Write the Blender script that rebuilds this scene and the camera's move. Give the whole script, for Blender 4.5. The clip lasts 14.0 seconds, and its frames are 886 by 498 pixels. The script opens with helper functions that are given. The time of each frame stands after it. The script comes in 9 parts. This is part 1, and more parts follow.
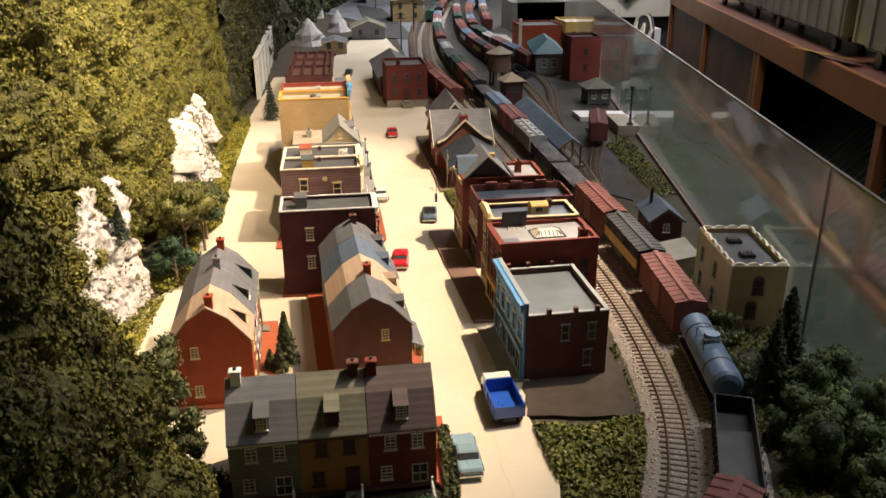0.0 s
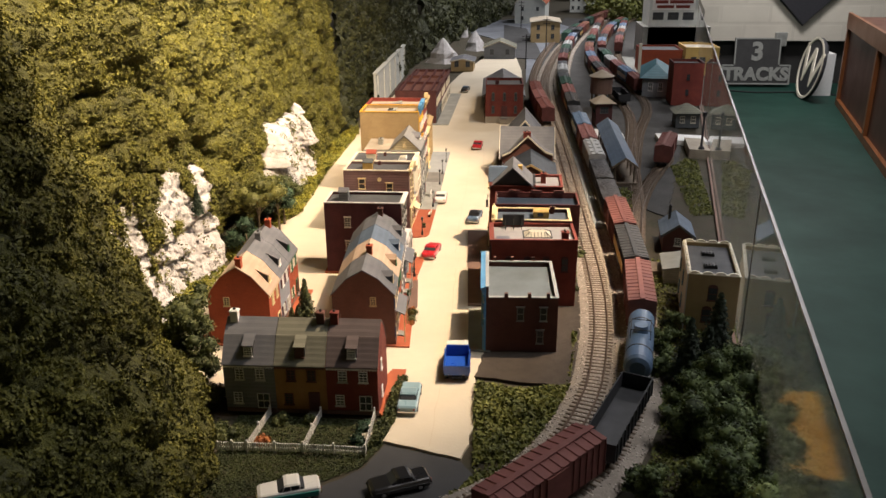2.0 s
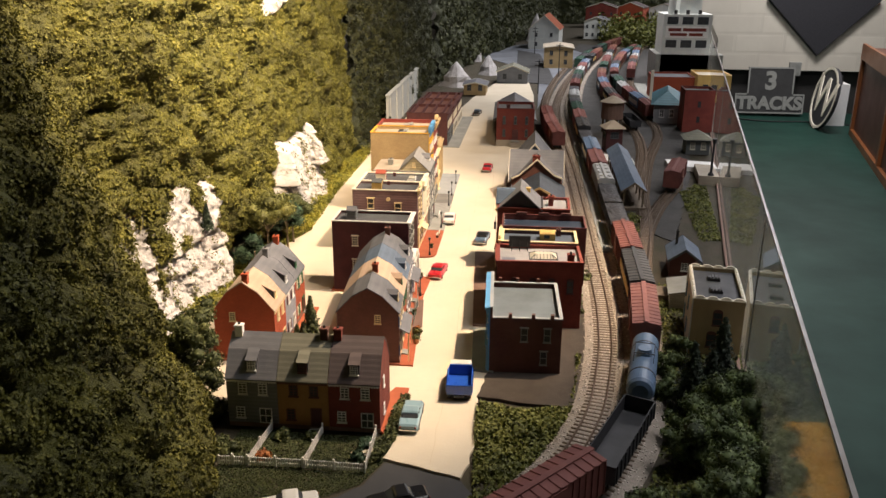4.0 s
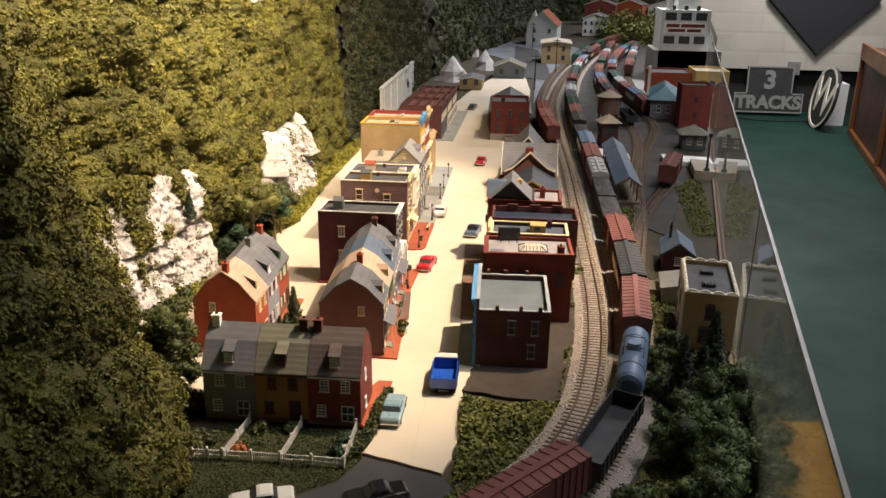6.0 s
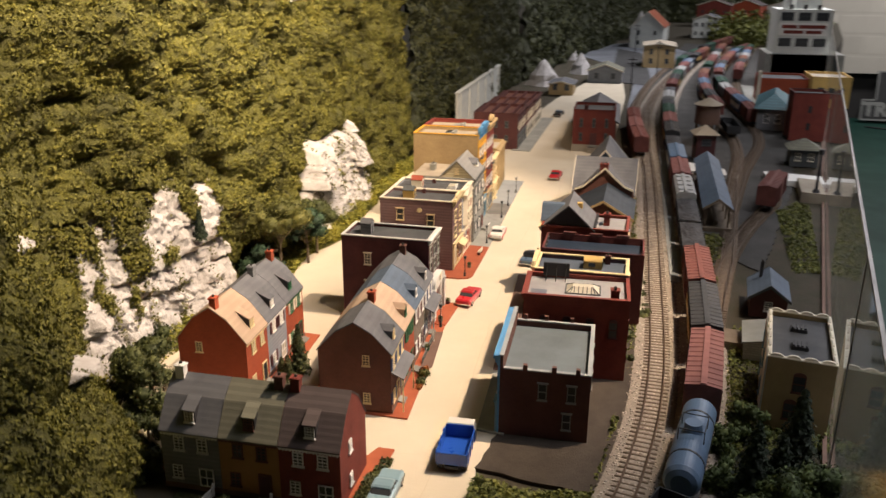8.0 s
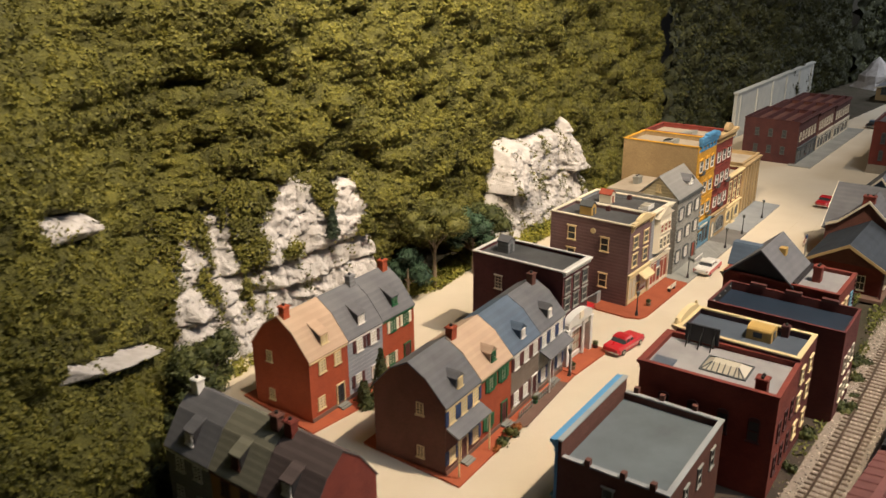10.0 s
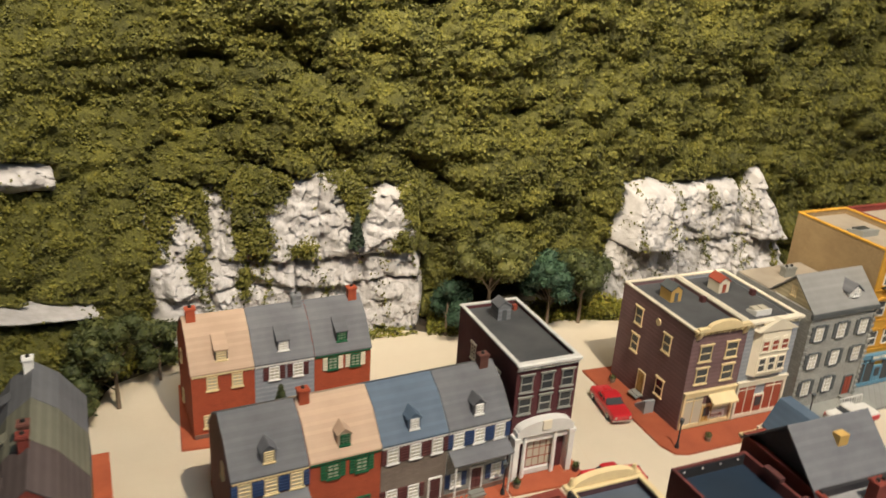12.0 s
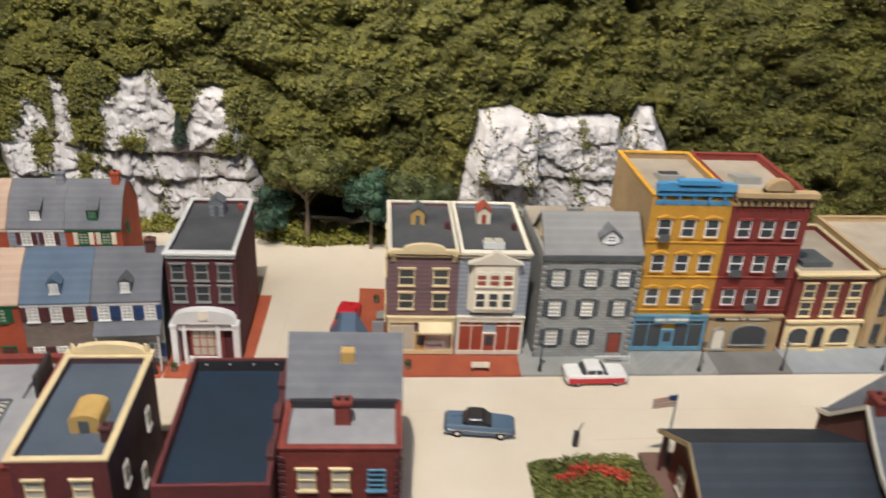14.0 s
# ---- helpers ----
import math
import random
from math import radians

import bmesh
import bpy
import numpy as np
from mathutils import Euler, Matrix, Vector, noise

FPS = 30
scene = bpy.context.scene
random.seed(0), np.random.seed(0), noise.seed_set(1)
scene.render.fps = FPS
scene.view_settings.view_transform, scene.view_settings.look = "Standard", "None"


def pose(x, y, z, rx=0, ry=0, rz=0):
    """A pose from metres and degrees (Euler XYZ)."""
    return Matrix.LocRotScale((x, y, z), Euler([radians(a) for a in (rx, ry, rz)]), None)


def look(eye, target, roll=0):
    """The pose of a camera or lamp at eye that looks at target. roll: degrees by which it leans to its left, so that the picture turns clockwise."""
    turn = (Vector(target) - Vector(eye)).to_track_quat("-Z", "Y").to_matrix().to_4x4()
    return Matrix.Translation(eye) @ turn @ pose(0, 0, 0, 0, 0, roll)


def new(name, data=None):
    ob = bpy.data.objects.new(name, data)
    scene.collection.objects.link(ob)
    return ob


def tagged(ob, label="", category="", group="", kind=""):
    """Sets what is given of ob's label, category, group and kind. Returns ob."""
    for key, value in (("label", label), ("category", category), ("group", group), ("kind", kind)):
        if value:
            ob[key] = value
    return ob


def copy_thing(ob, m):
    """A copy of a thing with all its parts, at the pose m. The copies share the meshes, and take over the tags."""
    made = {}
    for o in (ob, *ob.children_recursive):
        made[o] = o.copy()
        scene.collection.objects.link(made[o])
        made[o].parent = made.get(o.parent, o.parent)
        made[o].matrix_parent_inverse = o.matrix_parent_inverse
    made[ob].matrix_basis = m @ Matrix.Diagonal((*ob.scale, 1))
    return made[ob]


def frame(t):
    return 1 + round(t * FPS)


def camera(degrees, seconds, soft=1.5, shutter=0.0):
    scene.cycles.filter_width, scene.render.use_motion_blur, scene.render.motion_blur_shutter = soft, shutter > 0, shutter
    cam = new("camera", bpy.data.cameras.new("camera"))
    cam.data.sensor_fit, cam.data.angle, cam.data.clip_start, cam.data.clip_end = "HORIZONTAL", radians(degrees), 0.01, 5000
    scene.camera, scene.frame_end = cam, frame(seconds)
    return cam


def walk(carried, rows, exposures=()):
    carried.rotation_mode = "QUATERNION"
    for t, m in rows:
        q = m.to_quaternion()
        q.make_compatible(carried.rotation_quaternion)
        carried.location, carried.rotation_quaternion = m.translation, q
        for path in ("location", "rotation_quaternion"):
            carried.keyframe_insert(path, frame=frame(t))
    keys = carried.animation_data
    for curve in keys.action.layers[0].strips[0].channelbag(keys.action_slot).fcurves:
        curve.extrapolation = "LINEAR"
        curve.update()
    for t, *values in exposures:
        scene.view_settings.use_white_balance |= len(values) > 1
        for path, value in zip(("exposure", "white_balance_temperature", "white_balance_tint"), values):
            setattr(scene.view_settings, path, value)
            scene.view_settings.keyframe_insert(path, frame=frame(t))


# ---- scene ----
cam = camera(57.1, 14.0, 1.5, 0.36)
PATH = [
    (0, (-0.171, -0.6989, 0.4332), (0.0134, 0.8455, -0.1919), -0.4),
    (0.5, (-0.1743, -0.7039, 0.4492), (0.0084, 0.8514, -0.1475), -1.0),
    (1, (-0.1249, -0.7475, 0.4467), (-0.0905, 0.8346, -0.1047), -0.9),
    (1.5, (-0.0159, -0.8346, 0.4626), (-0.1123, 0.7475, -0.083), 0.2),
    (2, (0.0293, -0.8841, 0.471), (-0.1223, 0.6763, -0.1232), -0.5),
    (2.5, (0.0427, -0.8941, 0.471), (-0.1073, 0.6654, -0.124), -0.4),
    (3, (0.0427, -0.8916, 0.4718), (-0.1098, 0.6712, -0.1148), -0.4),
    (3.5, (0.0369, -0.89, 0.471), (-0.1223, 0.6796, -0.0955), -0.1),
    (3.7, (0.0369, -0.89, 0.4701), (-0.1358, 0.6846, -0.0788), 0.2),
    (5.8, (0.0427, -0.8707, 0.4542), (-0.1324, 0.7014, -0.0997), 0.8),
    (6, (0.0494, -0.8673, 0.4517), (-0.1232, 0.7056, -0.1014), 0.8),
    (6.5, (0.0662, -0.8623, 0.4467), (-0.1039, 0.7106, -0.1064), 0.7),
    (7, (0.0494, -0.8062, 0.4475), (-0.114, 0.7659, -0.1089), 1.1),
    (7.5, (0.0545, -0.7224, 0.4441), (-0.1039, 0.8548, -0.0997), 0.9),
    (8, (0.1106, -0.688, 0.4358), (-0.274, 0.8472, -0.114), 0.2),
    (8.2, (0.1751, -0.6779, 0.4249), (-0.3151, 0.838, -0.0964), 0.6),
    (8.5, (0.2539, -0.6444, 0.4425), (-0.4785, 0.7668, -0.0897), 0.4),
    (8.7, (0.2682, -0.6285, 0.4257), (-0.6293, 0.6863, -0.098), -0.5),
    (10.8, (0.2371, -0.3067, 0.4242), (-0.7935, 0.8563, -0.2052), -1.6),
    (11, (0.2639, -0.2673, 0.4184), (-0.8494, 0.8181, -0.2077), -3.4),
    (11.5, (0.3501, -0.1477, 0.4441), (-0.9563, 0.695, -0.1814), 0.6),
    (11.6, (0.3619, -0.1243, 0.4589), (-0.9661, 0.667, -0.1896), 1.2),
    (12, (0.3607, -0.0464, 0.4396), (-1.0672, 0.5695, -0.1864), 3.8),
    (12.5, (0.3138, 0.1021, 0.4295), (-1.1518, 0.6831, -0.1376), 5.2),
    (13, (0.3372, 0.1837, 0.4164), (-1.1262, 0.678, -0.2353), 4.7),
    (13.3, (0.3893, 0.2525, 0.4413), (-1.072, 0.5753, -0.3124), 4.1),
    (13.5, (0.419, 0.3054, 0.4298), (-1.0744, 0.5052, -0.3046), 3.4),
    (14, (0.4799, 0.4237, 0.4248), (-1.0191, 0.5511, -0.3141), 3.2),
]
EXPOSURES = [(0, 0.0, 6700, 13), (1.5, -0.08, 6700, 13), (3.5, 0.0, 6700, 14), (7, 0.0, 6600, 14), (8.2, -0.38, 6600, 15), (11, -0.7, 6000, 7), (12.5, -0.78, 5700, 6), (13.4, -0.85, 5300, 9), (14, -0.75, 5200, 9)]
walk(cam, [(t, look(eye, target, roll)) for t, eye, target, roll in PATH], EXPOSURES)

# ---- light: a dim room, the ceiling spotlights of the display and added overhead fill ----
world = bpy.data.worlds.new("room_light")
scene.world = world
world.use_nodes = True
world.node_tree.nodes["Background"].inputs[0].default_value = (1.0, 0.93, 0.82, 1)
world.node_tree.nodes["Background"].inputs[1].default_value = 0.04


def ceiling_spot(eye, target, watts, size, blend, colour, soft=0.018):
    lamp = bpy.data.lights.new("ceiling_spotlight", "SPOT")
    lamp.energy, lamp.spot_size, lamp.spot_blend, lamp.shadow_soft_size, lamp.color = watts, radians(size), blend, soft, colour
    ob = new("ceiling_spotlight", lamp)
    ob.matrix_world = look(eye, target)
    return ob


WARM = (1.0, 0.77, 0.52)
ceiling_spot((0.55, 0.31, 1.36), (-0.43, 0.38, 0.12), 168, 58, 0.5, WARM)
ceiling_spot((0.55, 1.25, 1.50), (-0.25, 1.25, 0.08), 44, 52, 0.8, WARM)
ceiling_spot((0.36, -0.12, 1.5), (-0.48, 0.11, 0.66), 172, 49, 0.8, WARM)
ceiling_spot((0.10, -0.66, 1.42), (-0.47, 0.34, 0.74), 310, 47, 0.8, WARM)
ceiling_spot((0.35, 2.8, 1.6), (0.25, 2.9, 0.0), 98, 80, 0.9, (1.0, 0.98, 0.98))


# unseen area light overhead, added as fill for the aisle, bench and far yard
def fill_panel(x, y, watts, wide, deep):
    lamp = bpy.data.lights.new("ceiling_light", "AREA")
    lamp.shape, lamp.size, lamp.size_y, lamp.energy, lamp.color = "RECTANGLE", wide, deep, watts, (0.98, 0.98, 1.0)
    ob = new("ceiling_light", lamp)
    ob.matrix_world = look((x, y, 2.28), (x, y, 0))


fill_panel(1.2, 0.2, 32, 1.2, 0.6)
fill_panel(1.6, 3.6, 56, 1.2, 0.6)
fill_panel(2.6, 7.0, 100, 1.2, 0.6)

# ---- materials ----


class Nodes:
    def __init__(self, name):
        self.mat = bpy.data.materials.new(name)
        self.mat.use_nodes = True
        self.tree = self.mat.node_tree
        self.bsdf = self.tree.nodes["Principled BSDF"]

    def add(self, kind, **values):
        n = self.tree.nodes.new(kind)
        for key, v in values.items():
            n.inputs[key.replace("_", " ")].default_value = v
        return n

    def link(self, a, b):
        self.tree.links.new(a, b)


def shade(c, k):
    return (min(1, c[0] * k), min(1, c[1] * k), min(1, c[2] * k), 1)


def surf(name, col, col2=None, scale=60, rough=0.75, bump=0.3, fine=900, metal=0.0, pattern="", pitch=0.002, mortar=None, island=0.0, rand=0.12, depth=0.0004, coat=0.0):
    """A painted or natural surface: two scales of mottling, fine relief, and a pattern of bricks, boards or shingles."""
    n = Nodes(name)
    co = n.add("ShaderNodeTexCoord")
    src = co.outputs["Object"]
    big = n.add("ShaderNodeTexNoise", Scale=scale, Detail=4.0, Roughness=0.6)
    small = n.add("ShaderNodeTexNoise", Scale=fine, Detail=3.0, Roughness=0.7)
    n.link(src, big.inputs["Vector"])
    n.link(src, small.inputs["Vector"])
    ramp = n.add("ShaderNodeMapRange", From_Min=0.3, From_Max=0.7)
    n.link(big.outputs["Fac"], ramp.inputs["Value"])
    mix = n.tree.nodes.new("ShaderNodeMix")
    mix.data_type = "RGBA"
    mix.inputs["A"].default_value = (*col, 1)
    mix.inputs["B"].default_value = (*(col2 or shade(col, 0.72)[:3]), 1)
    n.link(ramp.outputs["Result"], mix.inputs["Factor"])
    out = mix.outputs["Result"]
    height = small.outputs["Fac"]
    if pattern in ("brick", "boards", "shingle"):
        sep = n.add("ShaderNodeSeparateXYZ")
        n.link(src, sep.inputs[0])
        along = n.tree.nodes.new("ShaderNodeMath")
        along.operation = "ADD"
        n.link(sep.outputs["X"], along.inputs[0])
        n.link(sep.outputs["Y"], along.inputs[1])
        comb = n.add("ShaderNodeCombineXYZ")
        n.link(along.outputs[0], comb.inputs["X"])
        n.link(sep.outputs["Z"], comb.inputs["Y"])
        if pattern in ("boards", "shingle"):
            comb.inputs["X"].default_value = 0
            n.tree.links.remove(comb.inputs["X"].links[0])
        br = n.add("ShaderNodeTexBrick", Scale=1.0)
        br.inputs["Brick Width"].default_value = pitch * (2.6 if pattern == "brick" else 1.3)
        br.inputs["Row Height"].default_value = pitch
        br.inputs["Mortar Size"].default_value = pitch * 0.09
        br.inputs["Mortar Smooth"].default_value = 0.3
        br.inputs["Color1"].default_value = (0.88, 0.88, 0.88, 1)
        br.inputs["Color2"].default_value = (1.1, 1.1, 1.1, 1)
        br.inputs["Mortar"].default_value = (0.6, 0.6, 0.6, 1) if mortar is None else (*mortar, 1)
        n.link(comb.outputs[0], br.inputs["Vector"])
        mul = n.tree.nodes.new("ShaderNodeMix")
        mul.data_type, mul.blend_type = "RGBA", "MULTIPLY"
        mul.inputs["Factor"].default_value = 0.45 if pattern == "shingle" else 0.8
        n.link(out, mul.inputs["A"])
        n.link(br.outputs["Color"], mul.inputs["B"])
        out = mul.outputs["Result"]
        inv = n.tree.nodes.new("ShaderNodeMath")
        inv.operation = "MULTIPLY_ADD"
        inv.inputs[1].default_value, inv.inputs[2].default_value = -1.0, 1.0
        n.link(br.outputs["Fac"], inv.inputs[0])
        add = n.tree.nodes.new("ShaderNodeMath")
        add.operation = "ADD"
        n.link(inv.outputs[0], add.inputs[0])
        n.link(small.outputs["Fac"], add.inputs[1])
        height = add.outputs[0]
    if rand or island:
        if island:
            info = n.tree.nodes.new("ShaderNodeNewGeometry")
            value, amount = info.outputs["Random Per Island"], island
        else:
            info = n.tree.nodes.new("ShaderNodeObjectInfo")
            value, amount = info.outputs["Random"], rand
        rng = n.add("ShaderNodeMapRange", To_Min=1 - amount, To_Max=1 + amount)
        n.link(value, rng.inputs["Value"])
        hsv = n.tree.nodes.new("ShaderNodeHueSaturation")
        n.link(rng.outputs["Result"], hsv.inputs["Value"])
        n.link(out, hsv.inputs["Color"])
        out = hsv.outputs["Color"]
    n.link(out, n.bsdf.inputs["Base Color"])
    rr = n.add("ShaderNodeMapRange", To_Min=max(0.05, rough - 0.1), To_Max=min(1, rough + 0.1))
    n.link(big.outputs["Fac"], rr.inputs["Value"])
    n.link(rr.outputs["Result"], n.bsdf.inputs["Roughness"])
    n.bsdf.inputs["Metallic"].default_value = metal
    n.bsdf.inputs["Coat Weight"].default_value = coat
    if bump:
        b = n.add("ShaderNodeBump", Strength=bump, Distance=depth)
        n.link(height, b.inputs["Height"])
        n.link(b.outputs["Normal"], n.bsdf.inputs["Normal"])
    return n.mat


def leafy(name, dark, mid, light, rough=0.7, mass=False):
    """Foam foliage: three greens shared out among the flakes, with a slow drift over the slope."""
    n = Nodes(name)
    geo = n.tree.nodes.new("ShaderNodeNewGeometry")
    co = n.add("ShaderNodeTexCoord")
    drift = n.add("ShaderNodeTexNoise", Scale=26.0, Detail=3.0, Roughness=0.6)
    n.link(co.outputs["Object"], drift.inputs["Vector"])
    add = n.tree.nodes.new("ShaderNodeMath")
    add.operation = "MULTIPLY_ADD"
    add.inputs[1].default_value, add.inputs[2].default_value = 0.55, -0.1
    if mass:
        grain = n.add("ShaderNodeTexNoise", Scale=420.0, Detail=3.0, Roughness=0.7)
        n.link(co.outputs["Object"], grain.inputs["Vector"])
        wide = n.add("ShaderNodeMapRange", From_Min=0.3, From_Max=0.72, To_Min=-0.2, To_Max=0.8)
        n.link(grain.outputs["Fac"], wide.inputs["Value"])
        n.link(wide.outputs["Result"], add.inputs[0])
        b = n.add("ShaderNodeBump", Strength=1.0, Distance=0.003)
        n.link(grain.outputs["Fac"], b.inputs["Height"])
        n.link(b.outputs["Normal"], n.bsdf.inputs["Normal"])
    else:
        n.link(geo.outputs["Random Per Island"], add.inputs[0])
    tot = n.tree.nodes.new("ShaderNodeMath")
    tot.operation = "ADD"
    n.link(add.outputs[0], tot.inputs[0])
    off = n.add("ShaderNodeMapRange", From_Min=0.3, From_Max=0.7, To_Min=0.0, To_Max=0.62)
    n.link(drift.outputs["Fac"], off.inputs["Value"])
    n.link(off.outputs["Result"], tot.inputs[1])
    ramp = n.tree.nodes.new("ShaderNodeValToRGB")
    ramp.color_ramp.elements[0].color, ramp.color_ramp.elements[1].color = (*dark, 1), (*light, 1)
    e = ramp.color_ramp.elements.new(0.5)
    e.color = (*mid, 1)
    n.link(tot.outputs[0], ramp.inputs["Fac"])
    n.link(ramp.outputs["Color"], n.bsdf.inputs["Base Color"])
    n.bsdf.inputs["Roughness"].default_value = rough
    return n.mat


def glassy(name, col, rough=0.06, transmission=0.0, alpha=1.0):
    n = Nodes(name)
    n.bsdf.inputs["Base Color"].default_value = (*col, 1)
    n.bsdf.inputs["Roughness"].default_value = rough
    n.bsdf.inputs["Transmission Weight"].default_value = transmission
    n.bsdf.inputs["IOR"].default_value = 1.45
    if transmission == 0:
        noise_ = n.add("ShaderNodeTexNoise", Scale=220.0, Detail=2.0)
        rr = n.add("ShaderNodeMapRange", To_Min=rough, To_Max=rough + 0.2)
        n.link(noise_.outputs["Fac"], rr.inputs["Value"])
        n.link(rr.outputs["Result"], n.bsdf.inputs["Roughness"])
    return n.mat


BRICK_RED = surf("brick_red", (0.23, 0.045, 0.03), (0.16, 0.032, 0.024), 40, 0.85, 0.35, pattern="brick", pitch=0.0011)
BRICK_ORANGE = surf("brick_orange", (0.42, 0.085, 0.032), (0.33, 0.065, 0.028), 40, 0.85, 0.3, pattern="brick", pitch=0.0011)
BRICK_DARK = surf("brick_dark", (0.10, 0.032, 0.03), (0.07, 0.024, 0.025), 40, 0.85, 0.35, pattern="brick", pitch=0.0011)
BRICK_BROWN = surf("brick_brown", (0.15, 0.06, 0.045), (0.11, 0.045, 0.035), 40, 0.85, 0.35, pattern="brick", pitch=0.0011)
BRICK_YELLOW = surf("brick_yellow", (0.66, 0.36, 0.03), (0.57, 0.3, 0.028), 40, 0.8, 0.25, pattern="brick", pitch=0.0011)
BRICK_CRIMSON = surf("brick_crimson", (0.24, 0.038, 0.026), (0.18, 0.03, 0.022), 40, 0.8, 0.25, pattern="brick", pitch=0.0011)
SIDE_TAN = surf("side_wall_tan", (0.36, 0.26, 0.13), (0.29, 0.2, 0.1), 30, 0.85, 0.3, pattern="brick", pitch=0.0011)
STUCCO_TAN = surf("stucco_tan", (0.45, 0.33, 0.17), (0.36, 0.26, 0.13), 35, 0.9, 0.4)
STUCCO_PALE = surf("stucco_pale", (0.62, 0.64, 0.6), (0.5, 0.53, 0.52), 35, 0.9, 0.4)
BOARD_PURPLE = surf("clapboard_purple", (0.23, 0.14, 0.15), (0.18, 0.11, 0.118), 40, 0.75, 0.5, pattern="boards", pitch=0.0022, mortar=(0.78, 0.78, 0.78))
BOARD_BLUEGREY = surf("clapboard_blue_grey", (0.34, 0.37, 0.42), (0.28, 0.31, 0.36), 40, 0.75, 0.5, pattern="boards", pitch=0.0022, mortar=(0.78, 0.78, 0.78))
BOARD_GREY = surf("clapboard_grey", (0.24, 0.25, 0.27), (0.18, 0.19, 0.21), 40, 0.75, 0.5, pattern="boards", pitch=0.0022, mortar=(0.78, 0.78, 0.78))
BOARD_CREAM = surf("clapboard_cream", (0.62, 0.55, 0.36), (0.53, 0.46, 0.3), 40, 0.75, 0.5, pattern="boards", pitch=0.0022, mortar=(0.78, 0.78, 0.78))
STONE_GREY = surf("stone_grey", (0.34, 0.345, 0.325), (0.28, 0.283, 0.268), 50, 0.85, 0.35, pattern="brick", pitch=0.003)
STONE_DARK = surf("stone_dark", (0.10, 0.11, 0.115), (0.07, 0.08, 0.085), 60, 0.8, 0.3)
BRICK_MAROON = surf("brick_maroon", (0.15, 0.035, 0.032), (0.11, 0.026, 0.026), 40, 0.85, 0.35, pattern="brick", pitch=0.0011)
BRICK_PLUM = surf("brick_plum_red", (0.1, 0.025, 0.03), (0.072, 0.019, 0.024), 40, 0.85, 0.35, pattern="brick", pitch=0.0011)
STONE_BROWN = surf("stone_brown", (0.2, 0.165, 0.14), (0.15, 0.12, 0.1), 60, 0.85, 0.35, pattern="brick", pitch=0.002)
CRACK = surf("crack_dust", (0.62, 0.53, 0.39), (0.56, 0.47, 0.34), 60, 0.9, 0.1)
PLUM = surf("plum_brick", (0.10, 0.05, 0.065), (0.075, 0.038, 0.05), 40, 0.8, 0.3, pattern="brick", pitch=0.0011)
ROOF_GREY = surf("roof_slate_grey", (0.15, 0.155, 0.17), (0.10, 0.105, 0.12), 30, 0.7, 0.3, pattern="shingle", pitch=0.0024, mortar=(0.8, 0.8, 0.8))
ROOF_PALE = surf("roof_slate_pale", (0.27, 0.27, 0.265), (0.21, 0.21, 0.205), 30, 0.75, 0.3, pattern="shingle", pitch=0.0024, mortar=(0.85, 0.85, 0.85))
ROOF_BLUE = surf("roof_slate_blue", (0.115, 0.165, 0.24), (0.085, 0.125, 0.185), 30, 0.65, 0.3, pattern="shingle", pitch=0.0024, mortar=(0.8, 0.8, 0.8))
ROOF_NIGHT = surf("roof_slate_dark_blue", (0.026, 0.036, 0.052), (0.018, 0.026, 0.038), 30, 0.65, 0.3, pattern="shingle", pitch=0.0024)
ROOF_TAN = surf("roof_shingle_tan", (0.5, 0.37, 0.27), (0.43, 0.31, 0.225), 30, 0.8, 0.3, pattern="shingle", pitch=0.0024, mortar=(0.85, 0.85, 0.85))
ROOF_OLIVE = surf("roof_shingle_olive", (0.2, 0.2, 0.15), (0.15, 0.15, 0.115), 30, 0.8, 0.4, pattern="shingle", pitch=0.0024)
ROOF_BROWN = surf("roof_shingle_brown", (0.11, 0.085, 0.085), (0.085, 0.065, 0.065), 30, 0.8, 0.4, pattern="shingle", pitch=0.0024)
TAR_GREY = surf("flat_roof_tar", (0.09, 0.093, 0.1), (0.05, 0.053, 0.058), 25, 0.75, 0.35)
TAR_BLUE = surf("flat_roof_blue_grey", (0.115, 0.145, 0.195), (0.075, 0.095, 0.13), 25, 0.36, 0.25)
TAR_DEEP = surf("flat_roof_deep_blue", (0.016, 0.032, 0.06), (0.011, 0.022, 0.043), 18, 0.45, 0.25)
TAR_TEAL = surf("flat_roof_slate_teal", (0.12, 0.15, 0.17), (0.085, 0.105, 0.12), 25, 0.6, 0.3)
TAR_PALE = surf("flat_roof_pale", (0.36, 0.36, 0.37), (0.24, 0.24, 0.255), 25, 0.42, 0.3)
TAR_BUFF = surf("flat_roof_buff", (0.42, 0.37, 0.29), (0.3, 0.255, 0.2), 25, 0.8, 0.3)
CREAM = surf("paint_cream", (0.74, 0.62, 0.36), (0.65, 0.53, 0.3), 60, 0.6, 0.2)
IVORY = surf("paint_ivory", (0.78, 0.73, 0.6), (0.69, 0.63, 0.5), 60, 0.6, 0.2)
WHITE = surf("paint_white", (0.8, 0.8, 0.78), (0.7, 0.7, 0.68), 60, 0.6, 0.2)
OCHRE = surf("paint_ochre", (0.6, 0.4, 0.12), (0.5, 0.33, 0.1), 60, 0.65, 0.2)
AMBER = surf("paint_amber", (0.36, 0.185, 0.055), (0.29, 0.145, 0.042), 60, 0.7, 0.2)
OFF_WHITE = surf("paint_off_white", (0.62, 0.62, 0.6), (0.5, 0.5, 0.485), 60, 0.65, 0.2)
